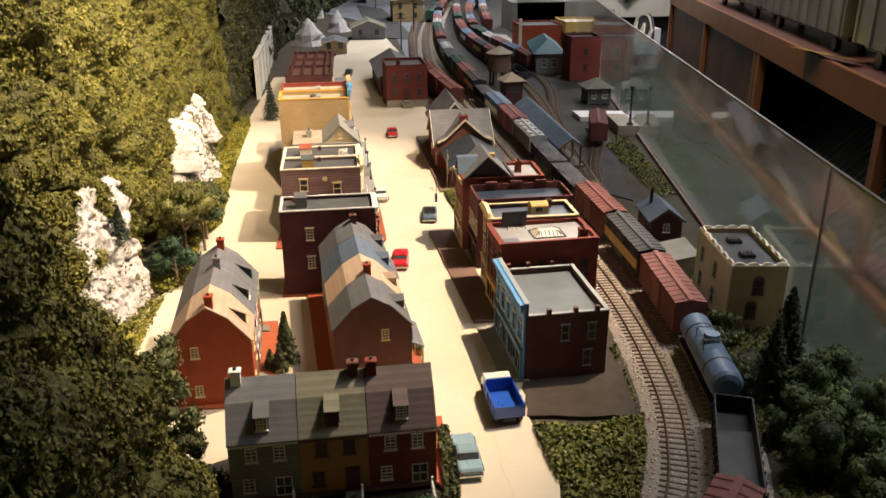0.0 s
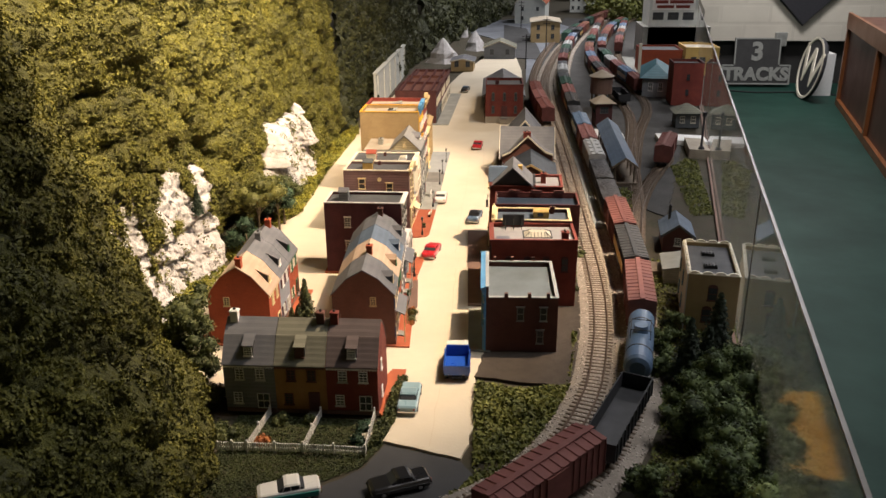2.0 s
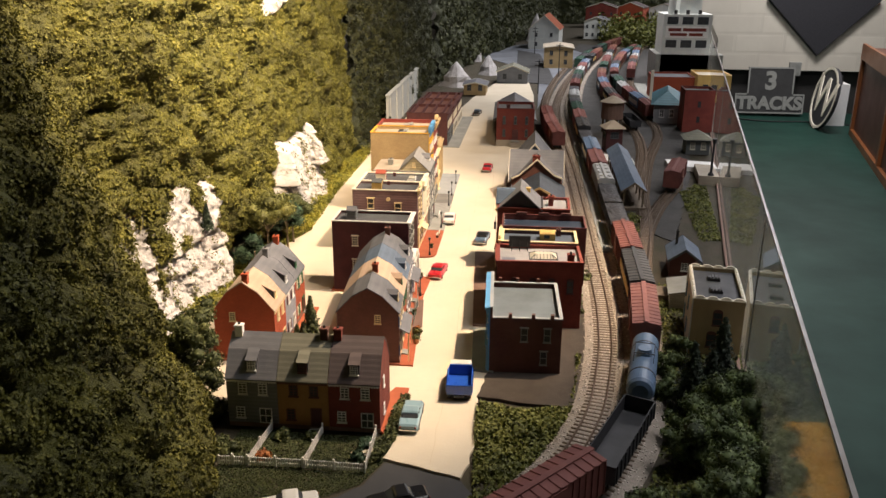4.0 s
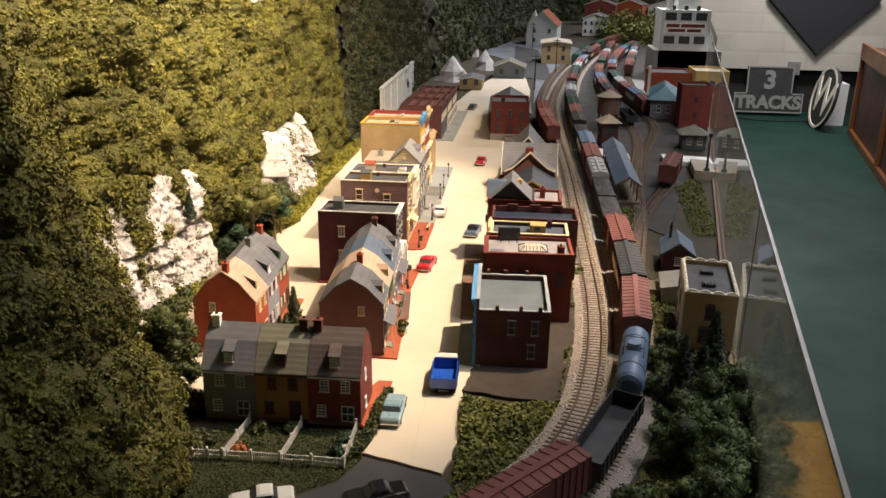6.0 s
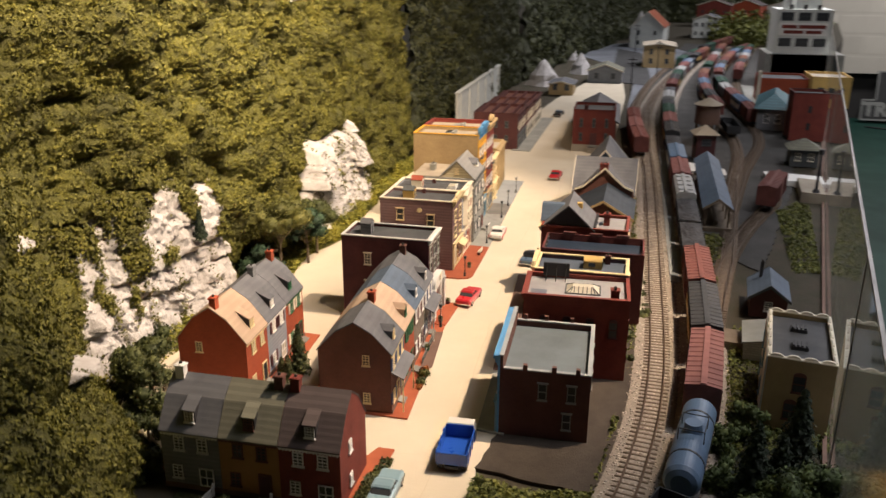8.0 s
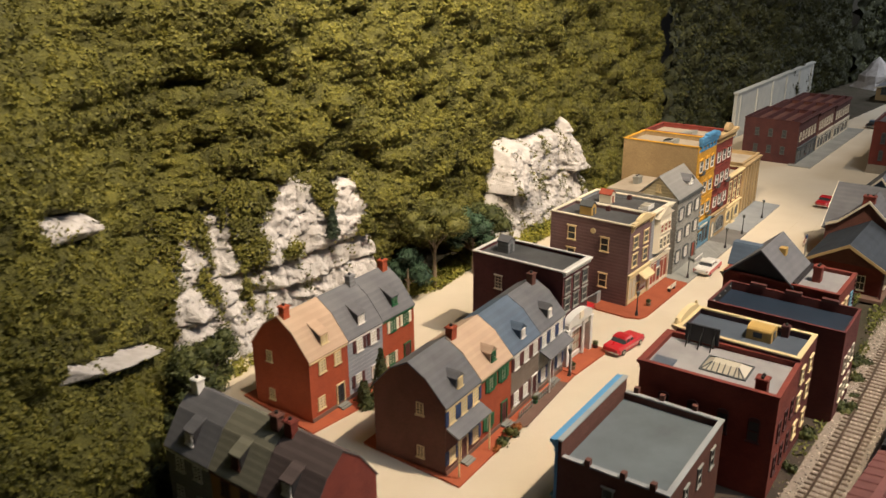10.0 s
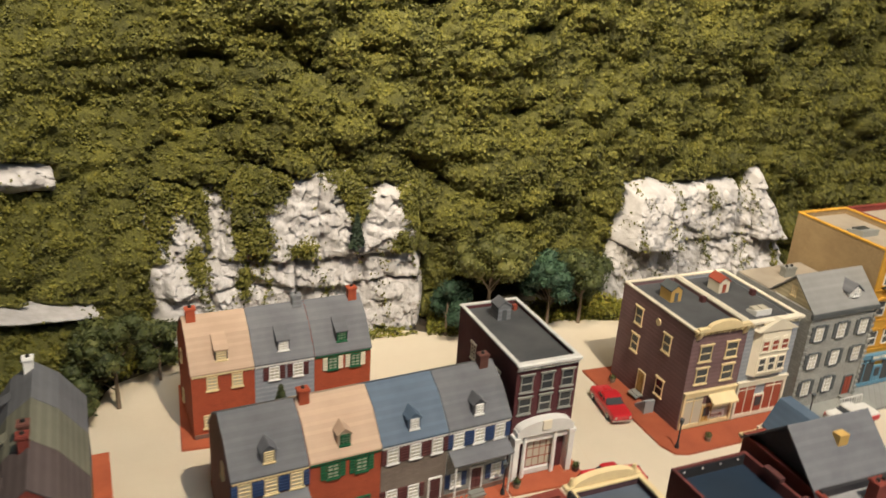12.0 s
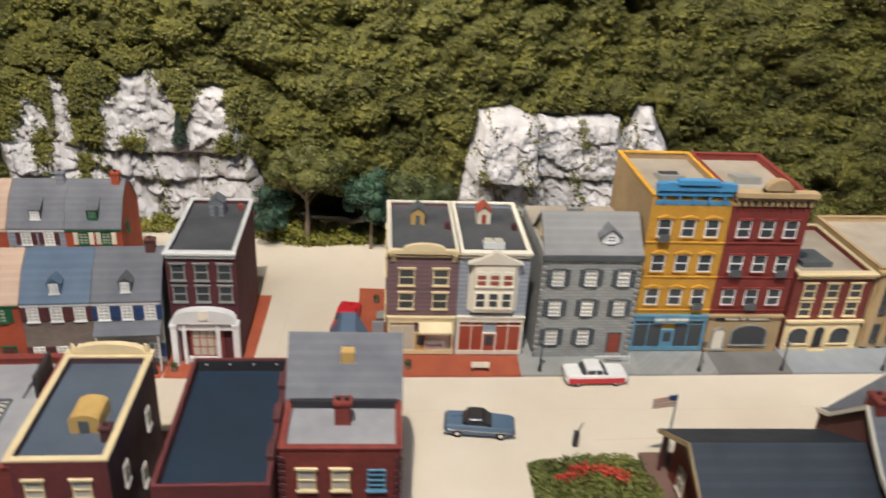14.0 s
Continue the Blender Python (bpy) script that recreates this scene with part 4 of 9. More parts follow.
def row_house(m, w, d, eave, ridge, wall, roof, label, trim=WHITE, shutter=None, upper=2, ends=(), chim=None, chim_mat=None, dormer=True, dormer_mat=None, lower="wd", awning=None, door_mat=MAROON, glass=None, end_wall=None, group="row houses", plinth=PAVE_BROWN, shed=False, end_at=0.36):
    """A narrow two-storey house with a broken-pitched roof, a dormer and a chimney; its front runs along x and looks to -y."""
    h = thing("row_house", m, label, "house", group)
    kz, ky = eave + (ridge - eave) * 0.66, d * 0.25
    prof = [(0, 0), (d, 0), (d, eave), (d - ky, kz), (d / 2, ridge), (ky, kz), (0, eave)]
    part("wall", prism(bmesh.new(), [(y * 1.0, z - (0.0012 if z > eave * 0.99 else 0)) for y, z in prof], 0.0, w, "x"), end_wall or wall, h) if ends and end_wall else part("wall", prism(bmesh.new(), [(y, z - (0.0012 if z > eave * 0.99 else 0)) for y, z in prof], 0.0, w, "x"), wall, h)
    t = 0.0014
    o = 0.0016
    outer = [(-o, eave - 0.0012), (ky, kz), (d / 2, ridge), (d - ky, kz), (d + o, eave - 0.0012)]
    inner = [(d + o, eave - 0.0012 - t), (d - ky, kz - t), (d / 2, ridge - t), (ky, kz - t), (-o, eave - 0.0012 - t)]
    part("roof", prism(bmesh.new(), outer + inner, -0.0006 if "left" in ends else 0.0002, w + (0.0006 if "right" in ends else -0.0002), "x"), roof, h)
    bm = box(0.0005, w - 0.0005, -0.0014, 0, eave - 0.0042, eave - 0.0026)
    for i in range(int(w / 0.003)):
        bx(bm, 0.001 + i * 0.003, 0.0022 + i * 0.003, -0.0012, 0, eave - 0.0052, eave - 0.0042)
    part("cornice", bm, trim, h)
    part("plinth", box(0.0002, w - 0.0002, -0.0009, 0.0, 0, 0.0045), plinth, h)
    if dormer and shed:
        # a window standing upright in the slope under a flat lid that runs back into the roof
        dw, y0 = 0.0112, ky * 0.26
        z0, zt = eave + (kz - eave) * 0.26, kz - (ky - y0) * 0.55
        dm = part("dormer", prism(bmesh.new(), [(y0, z0 - 0.002), (y0, zt), (ky + 0.001, kz - 0.0006), (ky + 0.001, z0 - 0.002)], w / 2 - dw / 2, w / 2 + dw / 2, "x"), CHARCOAL, h)
        part("dormer_roof", prism(bmesh.new(), [(y0 - 0.0016, zt - 0.0008), (ky + 0.0015, kz + 0.0002), (ky + 0.0015, kz + 0.0014), (y0 - 0.0016, zt + 0.0004)], w / 2 - dw / 2 - 0.0006, w / 2 + dw / 2 + 0.0006, "x"), roof, dm)
        window(dm, pose(w / 2, y0, z0 + 0.0004), 0.0088, zt - z0 - 0.0012, trim, glass, rows=4, cols=3)
    elif dormer:
        dw, dh = 0.0105, 0.0105
        z0 = eave + 0.0045
        back = ky * 1.35
        dm = part("dormer", prism(bmesh.new(), [(w / 2 - dw / 2, z0), (w / 2 + dw / 2, z0), (w / 2 + dw / 2, z0 + dh), (w / 2, z0 + dh + 0.0042), (w / 2 - dw / 2, z0 + dh)], ky * 0.2, back, "y"), dormer_mat or roof, h)
        bm = bmesh.new()
        for sx in (-1, 1):
            a, b = (w / 2 + sx * (dw / 2 + 0.001), z0 + dh - 0.0004), (w / 2, z0 + dh + 0.005)
            prism(bm, [a, b, (b[0], b[1] - 0.0012), (a[0], a[1] - 0.0012)], ky * 0.2 - 0.001, back, "y")
        part("dormer_roof", bm, roof, dm)
        window(dm, pose(w / 2, ky * 0.2, z0 + 0.0012), 0.0072, 0.0088, trim, glass, rows=4, cols=2)
    if chim is not None:
        chimney(h, chim, d * 0.46, kz, ridge + 0.009, chim_mat or wall)
    wh, ww = 0.013, 0.0094
    z2, z1 = eave - 0.006 - wh, 0.0105
    for i in range(upper):
        window(h, pose(w * (i + 0.5) / upper if upper != 2 else w * (0.32 + 0.4 * i), 0, z2), ww, wh, trim, glass, shutter)
    n = len(lower)
    for i, c in enumerate(lower):
        x = w * (i + 0.5) / n
        if c == "w":
            window(h, pose(x, 0, z1), ww, wh, trim, glass, shutter)
        elif c == "d":
            door(h, pose(x, 0, 0.0038), 0.0095, 0.0205, door_mat, trim)
        elif c == "f":
            window(h, pose(x, 0, 0.005), 0.0135, 0.018, trim, glass, rows=2, cols=2, sill=False)
    if awning:
        bm = prism(bmesh.new(), [(0, z2 - 0.002), (-0.013, z2 - 0.0085), (-0.013, z2 - 0.0098), (0, z2 - 0.0035)], 0.001, w - 0.001, "x")
        p = part("porch_roof", bm, awning, h)
        for x in (0.003, w - 0.003):
            part("post", box(x - 0.0006, x + 0.0006, -0.0122, -0.011, 0.002, z2 - 0.0085), trim, p)
    for side in ends:
        for a, z in ((end_at, z2 + 0.004), (end_at, z1)):
            window(h, face_pose(side, w, d, d * a, z), 0.0075, 0.0115, trim)
    return h


def shell(h, w, d, top, roof_z, wall, roof, coping, t=0.0028, lift=()):
    """Walls that rise past a flat roof, with a coping stone along their heads."""
    def ring(o, z):
        return [(o, o, z), (w - o, o, z), (w - o, d - o, z), (o, d - o, z)]
    part("wall", loft(bmesh.new(), [ring(0, 0), ring(0, top), ring(t, top), ring(t, roof_z - 0.001)]), wall, h)
    for s, z in lift:
        part("raised_parapet", box(0, w, 0, t, top, z), wall, h)
    part("flat_roof", box(t, w - t, t, d - t, roof_z - 0.001, roof_z), roof, h)
    if coping:
        bm, o, k = bmesh.new(), 0.0007, 0.0013
        z = dict(lift)
        bx(bm, -o, w + o, -o, t + o, z.get("front", top), z.get("front", top) + k)
        bx(bm, -o, w + o, d - t - o, d + o, z.get("back", top), z.get("back", top) + k)
        bx(bm, -o, t + o, t + o, d - t - o, z.get("left", top), z.get("left", top) + k)
        bx(bm, w - t - o, w + o, t + o, d - t - o, z.get("right", top), z.get("right", top) + k)
        part("coping", bm, coping, h)


def grid(h, side, w, d, xs, zs, ww, wh, trim, **more):
    for z in zs:
        for a in xs:
            window(h, face_pose(side, w, d, a, z), ww, wh, trim, **more)


def cornice(h, w, z, material, reach=0.004, tall=0.006, brackets=9, name="cornice", x0=0.0):
    bm = box(x0 - 0.001, x0 + w + 0.001, -reach, 0.0005, z + tall * 0.7, z + tall)
    bx(bm, x0, x0 + w, -reach * 0.7, 0.0005, z + tall * 0.45, z + tall * 0.7)
    bx(bm, x0, x0 + w, -reach * 0.3, 0.0005, z, z + tall * 0.2)
    for i in range(brackets):
        x = x0 + w * (i + 0.5) / brackets
        bx(bm, x - w * 0.012, x + w * 0.012, -reach * 0.65, 0.0005, z + tall * 0.1, z + tall * 0.45)
    return part(name, bm, material, h)


def shopfront(h, x0, x1, top, material, glass=PANE, door_mat=MAROON, awning=None, bays=2):
    """Pilasters, a sign band, show windows and a recessed-looking door."""
    w = x1 - x0
    bm = box(x0, x0 + 0.0024, -0.0022, 0.0004, 0.002, top)
    bx(bm, x1 - 0.0024, x1, -0.0022, 0.0004, 0.002, top)
    bx(bm, x0, x1, -0.0026, 0.0004, top - 0.0055, top - 0.001)
    bx(bm, x0 - 0.0008, x1 + 0.0008, -0.0036, 0.0004, top - 0.001, top + 0.0006)
    bx(bm, x0 + 0.0024, x1 - 0.0024, -0.0014, 0.0004, 0.002, 0.0062)
    s = part("shopfront", bm, material, h)
    dw = 0.0105
    cx = (x0 + x1) / 2
    for a, b in ((x0 + 0.0028, cx - dw / 2 - 0.001), (cx + dw / 2 + 0.001, x1 - 0.0028)):
        part("show_window", box(a, b, -0.0006, 0.0004, 0.0062, top - 0.006), glass, s)
        bm = box(a, b, -0.0012, 0.0004, top - 0.0105, top - 0.0098)
        bx(bm, (a + b) / 2 - 0.0004, (a + b) / 2 + 0.0004, -0.0012, 0.0004, 0.0062, top - 0.006)
        part("mullion", bm, material, s)
    door(s, pose(cx, -0.0002, 0.0022), dw, min(0.022, top - 0.009), door_mat, material, glazed=True, steps=False)
    if awning:
        part("awning", prism(bmesh.new(), [(-0.0022, top - 0.004), (-0.014, top - 0.0105), (-0.014, top - 0.0125), (-0.0022, top - 0.0055)], x0 + 0.004, x1 - 0.004, "x"), awning, s)
    return s


def arched_window(s, x0, x1, z0, z1, rise, glass, trim, name="show_window", y=-0.0012):
    """A window with a segmental head in a stone surround, and its sill."""
    def arc(grow):
        cx, r = (x0 + x1) / 2, (x1 - x0) / 2 + grow
        return [(cx + r * math.cos(a), z1 - rise + (rise + grow) * math.sin(a)) for a in np.linspace(0, math.pi, 13)]
    p = part(name, prism(bmesh.new(), [(x0, z0), (x1, z0)] + arc(0), y - 0.0005, y + 0.0008, "y"), glass, s)
    outer, inner = arc(0.0016), arc(0)
    bm = prism(bmesh.new(), [(outer[0][0], z0)] + outer + [(outer[-1][0], z0), (x0, z0)] + inner[::-1] + [(x1, z0)], y - 0.0016, y + 0.0006, "y")
    bx(bm, x0 - 0.002, x1 + 0.002, y - 0.0024, y + 0.0006, z0 - 0.0012, z0)
    part("surround", bm, trim, p)
    return p


def arched_front(h, w, top, wall, trim, glass, openings, doorway, door_mat):
    """A plain stone ground floor with arched openings, a sign band and a moulded fascia."""
    bm = box(0.0005, w - 0.0005, -0.0014, 0.0004, 0.001, top - 0.001)
    bx(bm, -0.0004, w + 0.0004, -0.004, 0.0004, top - 0.001, top + 0.001)
    bx(bm, 0.0005, w - 0.0005, -0.0022, 0.0004, 0.001, 0.004)
    s = part("shopfront", bm, wall, h)
    for x0, x1, z0, z1, rise in openings:
        arched_window(s, x0, x1, z0, z1, rise, glass, trim)
    x0, x1, z1 = doorway
    arched_window(s, x0, x1, 0.004, z1, (x1 - x0) / 2, door_mat, trim, "door")
    return s


def roof_hut(h, x, y, z, w, d, tall, wall, roof, door_mat=None):
    b = part("roof_hut", prism(bmesh.new(), [(x - w / 2, z), (x + w / 2, z), (x + w / 2, z + tall), (x, z + tall + w * 0.35), (x - w / 2, z + tall)], y - d / 2, y + d / 2, "y"), wall, h)
    bm = bmesh.new()
    for s in (-1, 1):
        e = (x + s * (w / 2 + 0.0008), z + tall - 0.0006)
        prism(bm, [e, (x, z + tall + w * 0.35 + 0.0006), (x, z + tall + w * 0.35 + 0.0018), (e[0], e[1] + 0.0012)], y - d / 2 - 0.0008, y + d / 2 + 0.0008, "y")
    part("hut_roof", bm, roof, b)
    part("hut_door", box(x - w * 0.16, x + w * 0.16, y - d / 2 - 0.0005, y - d / 2, z + 0.0005, z + tall * 0.8), door_mat or STONE_DARK, b)
    return b


EAST, WEST, SOUTH = 90, -90, 0

# terrace of three facing the near gardens
X0, Y0, A0 = -0.276, -0.152, 1.5
for i, (wall, roof, trim, shut, chim, cm, low, text) in enumerate((
        (BOARD_GREY, ROOF_GREY, WHITE, None, 0.008, WHITE, "wf", "grey clapboard row house with white sash windows and slate roof"),
        (AMBER, ROOF_OLIVE, BRICK_BROWN, None, 0.046, BRICK_BROWN, "wd", "ochre row house with brown windows and olive shingle roof"),
        (BRICK_RED, ROOF_BROWN, WHITE, None, 0.006, BRICK_RED, "wf", "dark red brick row house with white windows by the street"))):
    base = pose(X0, Y0, 0.0, 0, 0, A0) @ pose(i * 0.0548, 0, 0)
    row_house(base, 0.0546, 0.068, 0.058, 0.0965, wall, roof, text, trim, shut, 2, ("left",) if i == 0 else ("right",) if i == 2 else (), chim, cm, True, roof, low, plinth=PAVE_BROWN, shed=True)

# terrace of three under the rocks
X1, Y1, A1 = -0.271, 0.0, 93.0
for i, (wall, roof, trim, shut, chim, cm, low, text) in enumerate((
        (BRICK_ORANGE, ROOF_TAN, CREAM, None, 0.007, BRICK_ORANGE, "wd", "orange-red brick row house with cream windows and tan shingle roof"),
        (BOARD_BLUEGREY, ROOF_GREY, WHITE, MAROON, 0.047, BOARD_GREY, "wf", "pale blue-grey row house with white windows and slate roof"),
        (BRICK_ORANGE, ROOF_GREY, IVORY, LEAF_GREEN, 0.046, BRICK_ORANGE, "wd", "orange-red brick row house with green windows and pale shutters"))):
    base = pose(X1, Y1, 0.0015, 0, 0, A1) @ pose(i * 0.0545, 0, 0)
    row_house(base, 0.0543, 0.076, 0.067, 0.104, wall, roof, text, LEAF_GREEN if i == 2 else trim, IVORY if i == 2 else shut, 2, ("left",) if i == 0 else ("right",) if i == 2 else (), chim, cm, True, roof, low, door_mat=CHARCOAL if i == 0 else MAROON, glass=PANE_LIT, shed=True, end_at=0.31)

# terrace of four along the street
X2, Y2, A2 = -0.118, 0.011, 94.3
for i, (wall, roof, trim, shut, chim, cm, low, aw, text) in enumerate((
        (BRICK_BROWN, ROOF_GREY, CREAM, NAVY, None, None, "wdw", ROOF_GREY, "brown brick row house with cream windows, navy shutters and porch roof"),
        (BRICK_ORANGE, ROOF_TAN, LEAF_GREEN, LEAF_GREEN, 0.006, BRICK_ORANGE, "wd", None, "orange brick row house with green shutters and tan shingle roof"),
        (STONE_BROWN, ROOF_BLUE, WHITE, MAROON, None, None, "wwd", None, "grey-brown stone row house with maroon shutters and blue slate roof"),
        (STONE_GREY, ROOF_GREY, WHITE, NAVY, 0.046, BRICK_BROWN, "wdw", ROOF_GREY, "grey row house with blue shutters and a porch roof"))):
    base = pose(X2, Y2, 0.0015, 0, 0, A2) @ pose(i * 0.0568, 0, 0)
    row_house(base, 0.0566, 0.076, 0.068, 0.1, wall, roof, text, trim, shut, 3 if i != 1 else 2, ("left",) if i == 0 else ("right",) if i == 3 else (), chim, cm, True, roof, low, aw, glass=PANE_LIT, end_at=0.66)

# narrow plum-brick shop with the white arched porch
h = thing("corner_shop", pose(-0.1415, 0.243, 0.0015, 0, 0, 90.8), "dark maroon brick shop with white cornice and arched white porch", "shop")
w, d = 0.058, 0.115
shell(h, w, d, 0.109, 0.1055, BRICK_PLUM, TAR_GREY, OFF_WHITE, t=0.0022)
cornice(h, w, 0.104, WHITE, 0.004, 0.0062, 17)
for z in (0.062, 0.083):
    for i in range(3):
        window(h, pose(w * (i + 0.5) / 3, 0, z), 0.0115, 0.0155, PAVE_GREY, rows=2, cols=1, lintel=PAVE_GREY)
grid(h, "left", w, d, [d * 0.72, d * 0.3], [0.035, 0.072], 0.009, 0.015, IVORY, lintel=IVORY)
bm = prism(bmesh.new(), [(0.002, 0.044), (w - 0.002, 0.044), (w - 0.002, 0.049)] + [(w / 2 + (w / 2 - 0.003) * math.cos(a), 0.049 + 0.0085 * math.sin(a)) for a in np.linspace(0, math.pi, 15)] + [(0.002, 0.049)], -0.0085, 0.0005, "y")
porch = part("porch", bm, WHITE, h, "white arched pediment")
for x in (0.0025, w - 0.0025):
    part("pilaster", box(x - 0.0025, x + 0.0025, -0.0085, 0.0, 0.0, 0.044), WHITE, porch)
    part("capital", box(x - 0.0032, x + 0.0032, -0.0092, 0.0, 0.0405, 0.0436), WHITE, porch)
part("lintel", box(0.0052, w - 0.0052, -0.0055, 0.0, 0.036, 0.0438), WHITE, porch)
part("keystone", box(w / 2 - 0.004, w / 2 + 0.004, -0.0098, -0.0085, 0.049, 0.0575), IVORY, porch)
part("sill", box(0.0125, w - 0.018, -0.004, 0.0, 0.002, 0.0065), WHITE, porch)
for x in (0.011, w - 0.018):
    part("column", tube(bmesh.new(), (x, -0.006, 0.002), (x, -0.006, 0.044), 0.0019, 0.0016, 10), WHITE, porch)
part("show_window", box(0.015, w - 0.015, -0.0012, 0.0005, 0.006, 0.036), RUST_RED, porch)
for i in range(4):
    for j in range(3):
        part("pane", box(0.017 + i * 0.0062, 0.0222 + i * 0.0062, -0.0016, -0.0011, 0.008 + j * 0.0092, 0.0158 + j * 0.0092), PANE_LIT, porch)
roof_hut(h, w * 0.5, d * 0.78, 0.1055, 0.013, 0.014, 0.013, BOARD_GREY, ROOF_GREY)
part("roof_vent", box(w * 0.8, w * 0.8 + 0.004, d * 0.85, d * 0.85 + 0.004, 0.1055, 0.111), RUST_RED, h)

# twin shops, purple boards and blue-grey boards
for i, (wall, side, text, dm) in enumerate(((BOARD_PURPLE, "left", "purple clapboard shop with cream windows, cornice and awning", OCHRE), (BOARD_BLUEGREY, "right", "pale blue clapboard shop with white arched windows and red shopfront", RUST_RED))):
    h = thing("clapboard_shop", pose(-0.155, 0.430, 0.0015, 0, 0, 90.4) @ pose(i * 0.0633, 0, 0), text, "shop", "twin clapboard shops")
    w, d = 0.063, 0.112
    shell(h, w, d, 0.107, 0.103, wall, TAR_GREY, IVORY)
    cornice(h, w, 0.1025, IVORY if i else CREAM, 0.0045, 0.0065, 9)
    if i == 0:
        crest = [(0.002, 0.1085), (0.002, 0.1105), (0.012, 0.1105)]
        crest += [(w / 2 + (w / 2 - 0.013) * math.cos(a), 0.1105 + 0.0058 * math.sin(a)) for a in np.linspace(math.pi, 0, 13)]
        crest += [(w - 0.012, 0.1105), (w - 0.002, 0.1105), (w - 0.002, 0.1085)]
        part("cornice_crest", prism(bmesh.new(), crest, -0.0045, 0.0, "y"), CREAM, h)
        for q in (0.0025, w - 0.0065):
            part("cornice_bracket", prism(bmesh.new(), [(-0.0052, 0.1085), (0, 0.1085), (0, 0.097), (-0.0018, 0.099), (-0.0048, 0.1055)], q, q + 0.004, "x"), CREAM, h)
        grid(h, "front", w, d, [w * 0.27, w * 0.75], [0.05, 0.074], 0.014, 0.0165, CREAM, rows=2, cols=1, lintel=CREAM)
        for a, z in ((0.3, 0.02), (0.72, 0.045), (0.3, 0.068), (0.72, 0.075)):
            window(h, face_pose("left", w, d, d * (1 - a), z), 0.0115, 0.018, CREAM, rows=2, cols=1, lintel=CREAM)
        part("round_vent", tube(bmesh.new(), (-0.001, d * 0.45, 0.092), (0.0005, d * 0.45, 0.092), 0.0036, seg=14), CREAM, h)
        door(h, face_pose("left", w, d, d * 0.45, 0.008), 0.01, 0.022, OCHRE, CREAM)
        shop = shopfront(h, 0.001, w - 0.001, 0.042, CREAM, PANE_LIT, OCHRE)
        part("awning", prism(bmesh.new(), [(-0.0022, 0.0375), (-0.012, 0.0315), (-0.012, 0.0295), (-0.0022, 0.036)], w * 0.46, w - 0.004, "x"), CREAM, shop, "cream canvas awning")
        card = part("window_card", box(w * 0.55, w * 0.86, -0.0014, -0.0007, 0.0085, 0.0165), WHITE, shop, "white card with red lettering")
        travel = bpy.data.curves.new("lettering", "FONT")
        travel.body, travel.size, travel.align_x, travel.align_y, travel.extrude = "TRAVEL", 0.0046, "CENTER", "CENTER", 0.0002
        word = new("lettering", travel)
        bpy.context.view_layer.update()
        me = bpy.data.meshes.new_from_object(word.evaluated_get(bpy.context.evaluated_depsgraph_get()))
        bpy.data.objects.remove(word)
        me.materials.clear()
        me.materials.append(RUST_RED)
        child("lettering", me, card, pose(w * 0.705, -0.0016, 0.0112, 90, 0, 0))
        bm = bmesh.new()
        for k in range(5):
            bx(bm, -0.013 + 0.0, -0.002, d * 0.3 + k * 0.0032, d * 0.3 + 0.003 + k * 0.0032, 0, 0.0145 - k * 0.0027)
        part("side_steps", bm, PAVE_BLUE, h)
    else:
        bay = part("bay", prism(bmesh.new(), [(0.009, 0), (0.014, -0.006), (w - 0.014, -0.006), (w - 0.009, 0)], 0.05, 0.098, "z"), IVORY, h, "ivory bay with arched windows")
        part("pediment", prism(bmesh.new(), [(0.007, 0.099), (w - 0.007, 0.099), (w / 2, 0.111)], -0.0075, 0.0, "y"), IVORY, h)
        for z, wh, arch, gl in ((0.055, 0.0155, False, PANE), (0.077, 0.012, True, RUST_RED)):
            for k in range(3):
                window(bay, pose(w / 2 + (k - 1) * 0.0118, -0.006, z), 0.0092, wh, IVORY, gl, rows=2, cols=1, arch=arch)
        shopfront(h, 0.001, w - 0.001, 0.043, IVORY, PANE_RED, RUST_RED)
        grid(h, "right", w, d, [d * 0.3, d * 0.7], [0.03, 0.065], 0.01, 0.016, IVORY, rows=2, cols=1)
        sk = part("skylight", prism(bmesh.new(), [(0.016, 0.103), (0.016, 0.109), (0.03, 0.105), (0.03, 0.103)], w * 0.36, w * 0.66, "x"), WHITE, h)
        for k in range(2):
            part("pane", box(w * 0.38 + k * 0.009, w * 0.38 + k * 0.009 + 0.0075, 0.018, 0.028, 0.1052, 0.1086), PANE_LIT, sk)
    roof_hut(h, w * 0.45, d * (0.66 if i == 0 else 0.7), 0.103, 0.013, 0.017, 0.012, OCHRE if i == 0 else IVORY, STONE_DARK if i == 0 else RUST_RED, STONE_DARK if i == 0 else RUST_RED)
    part("roof_vent", box(w * 0.85, w * 0.85 + 0.005, d * 0.5, d * 0.5 + 0.005, 0.103, 0.109), BRICK_DARK, h)

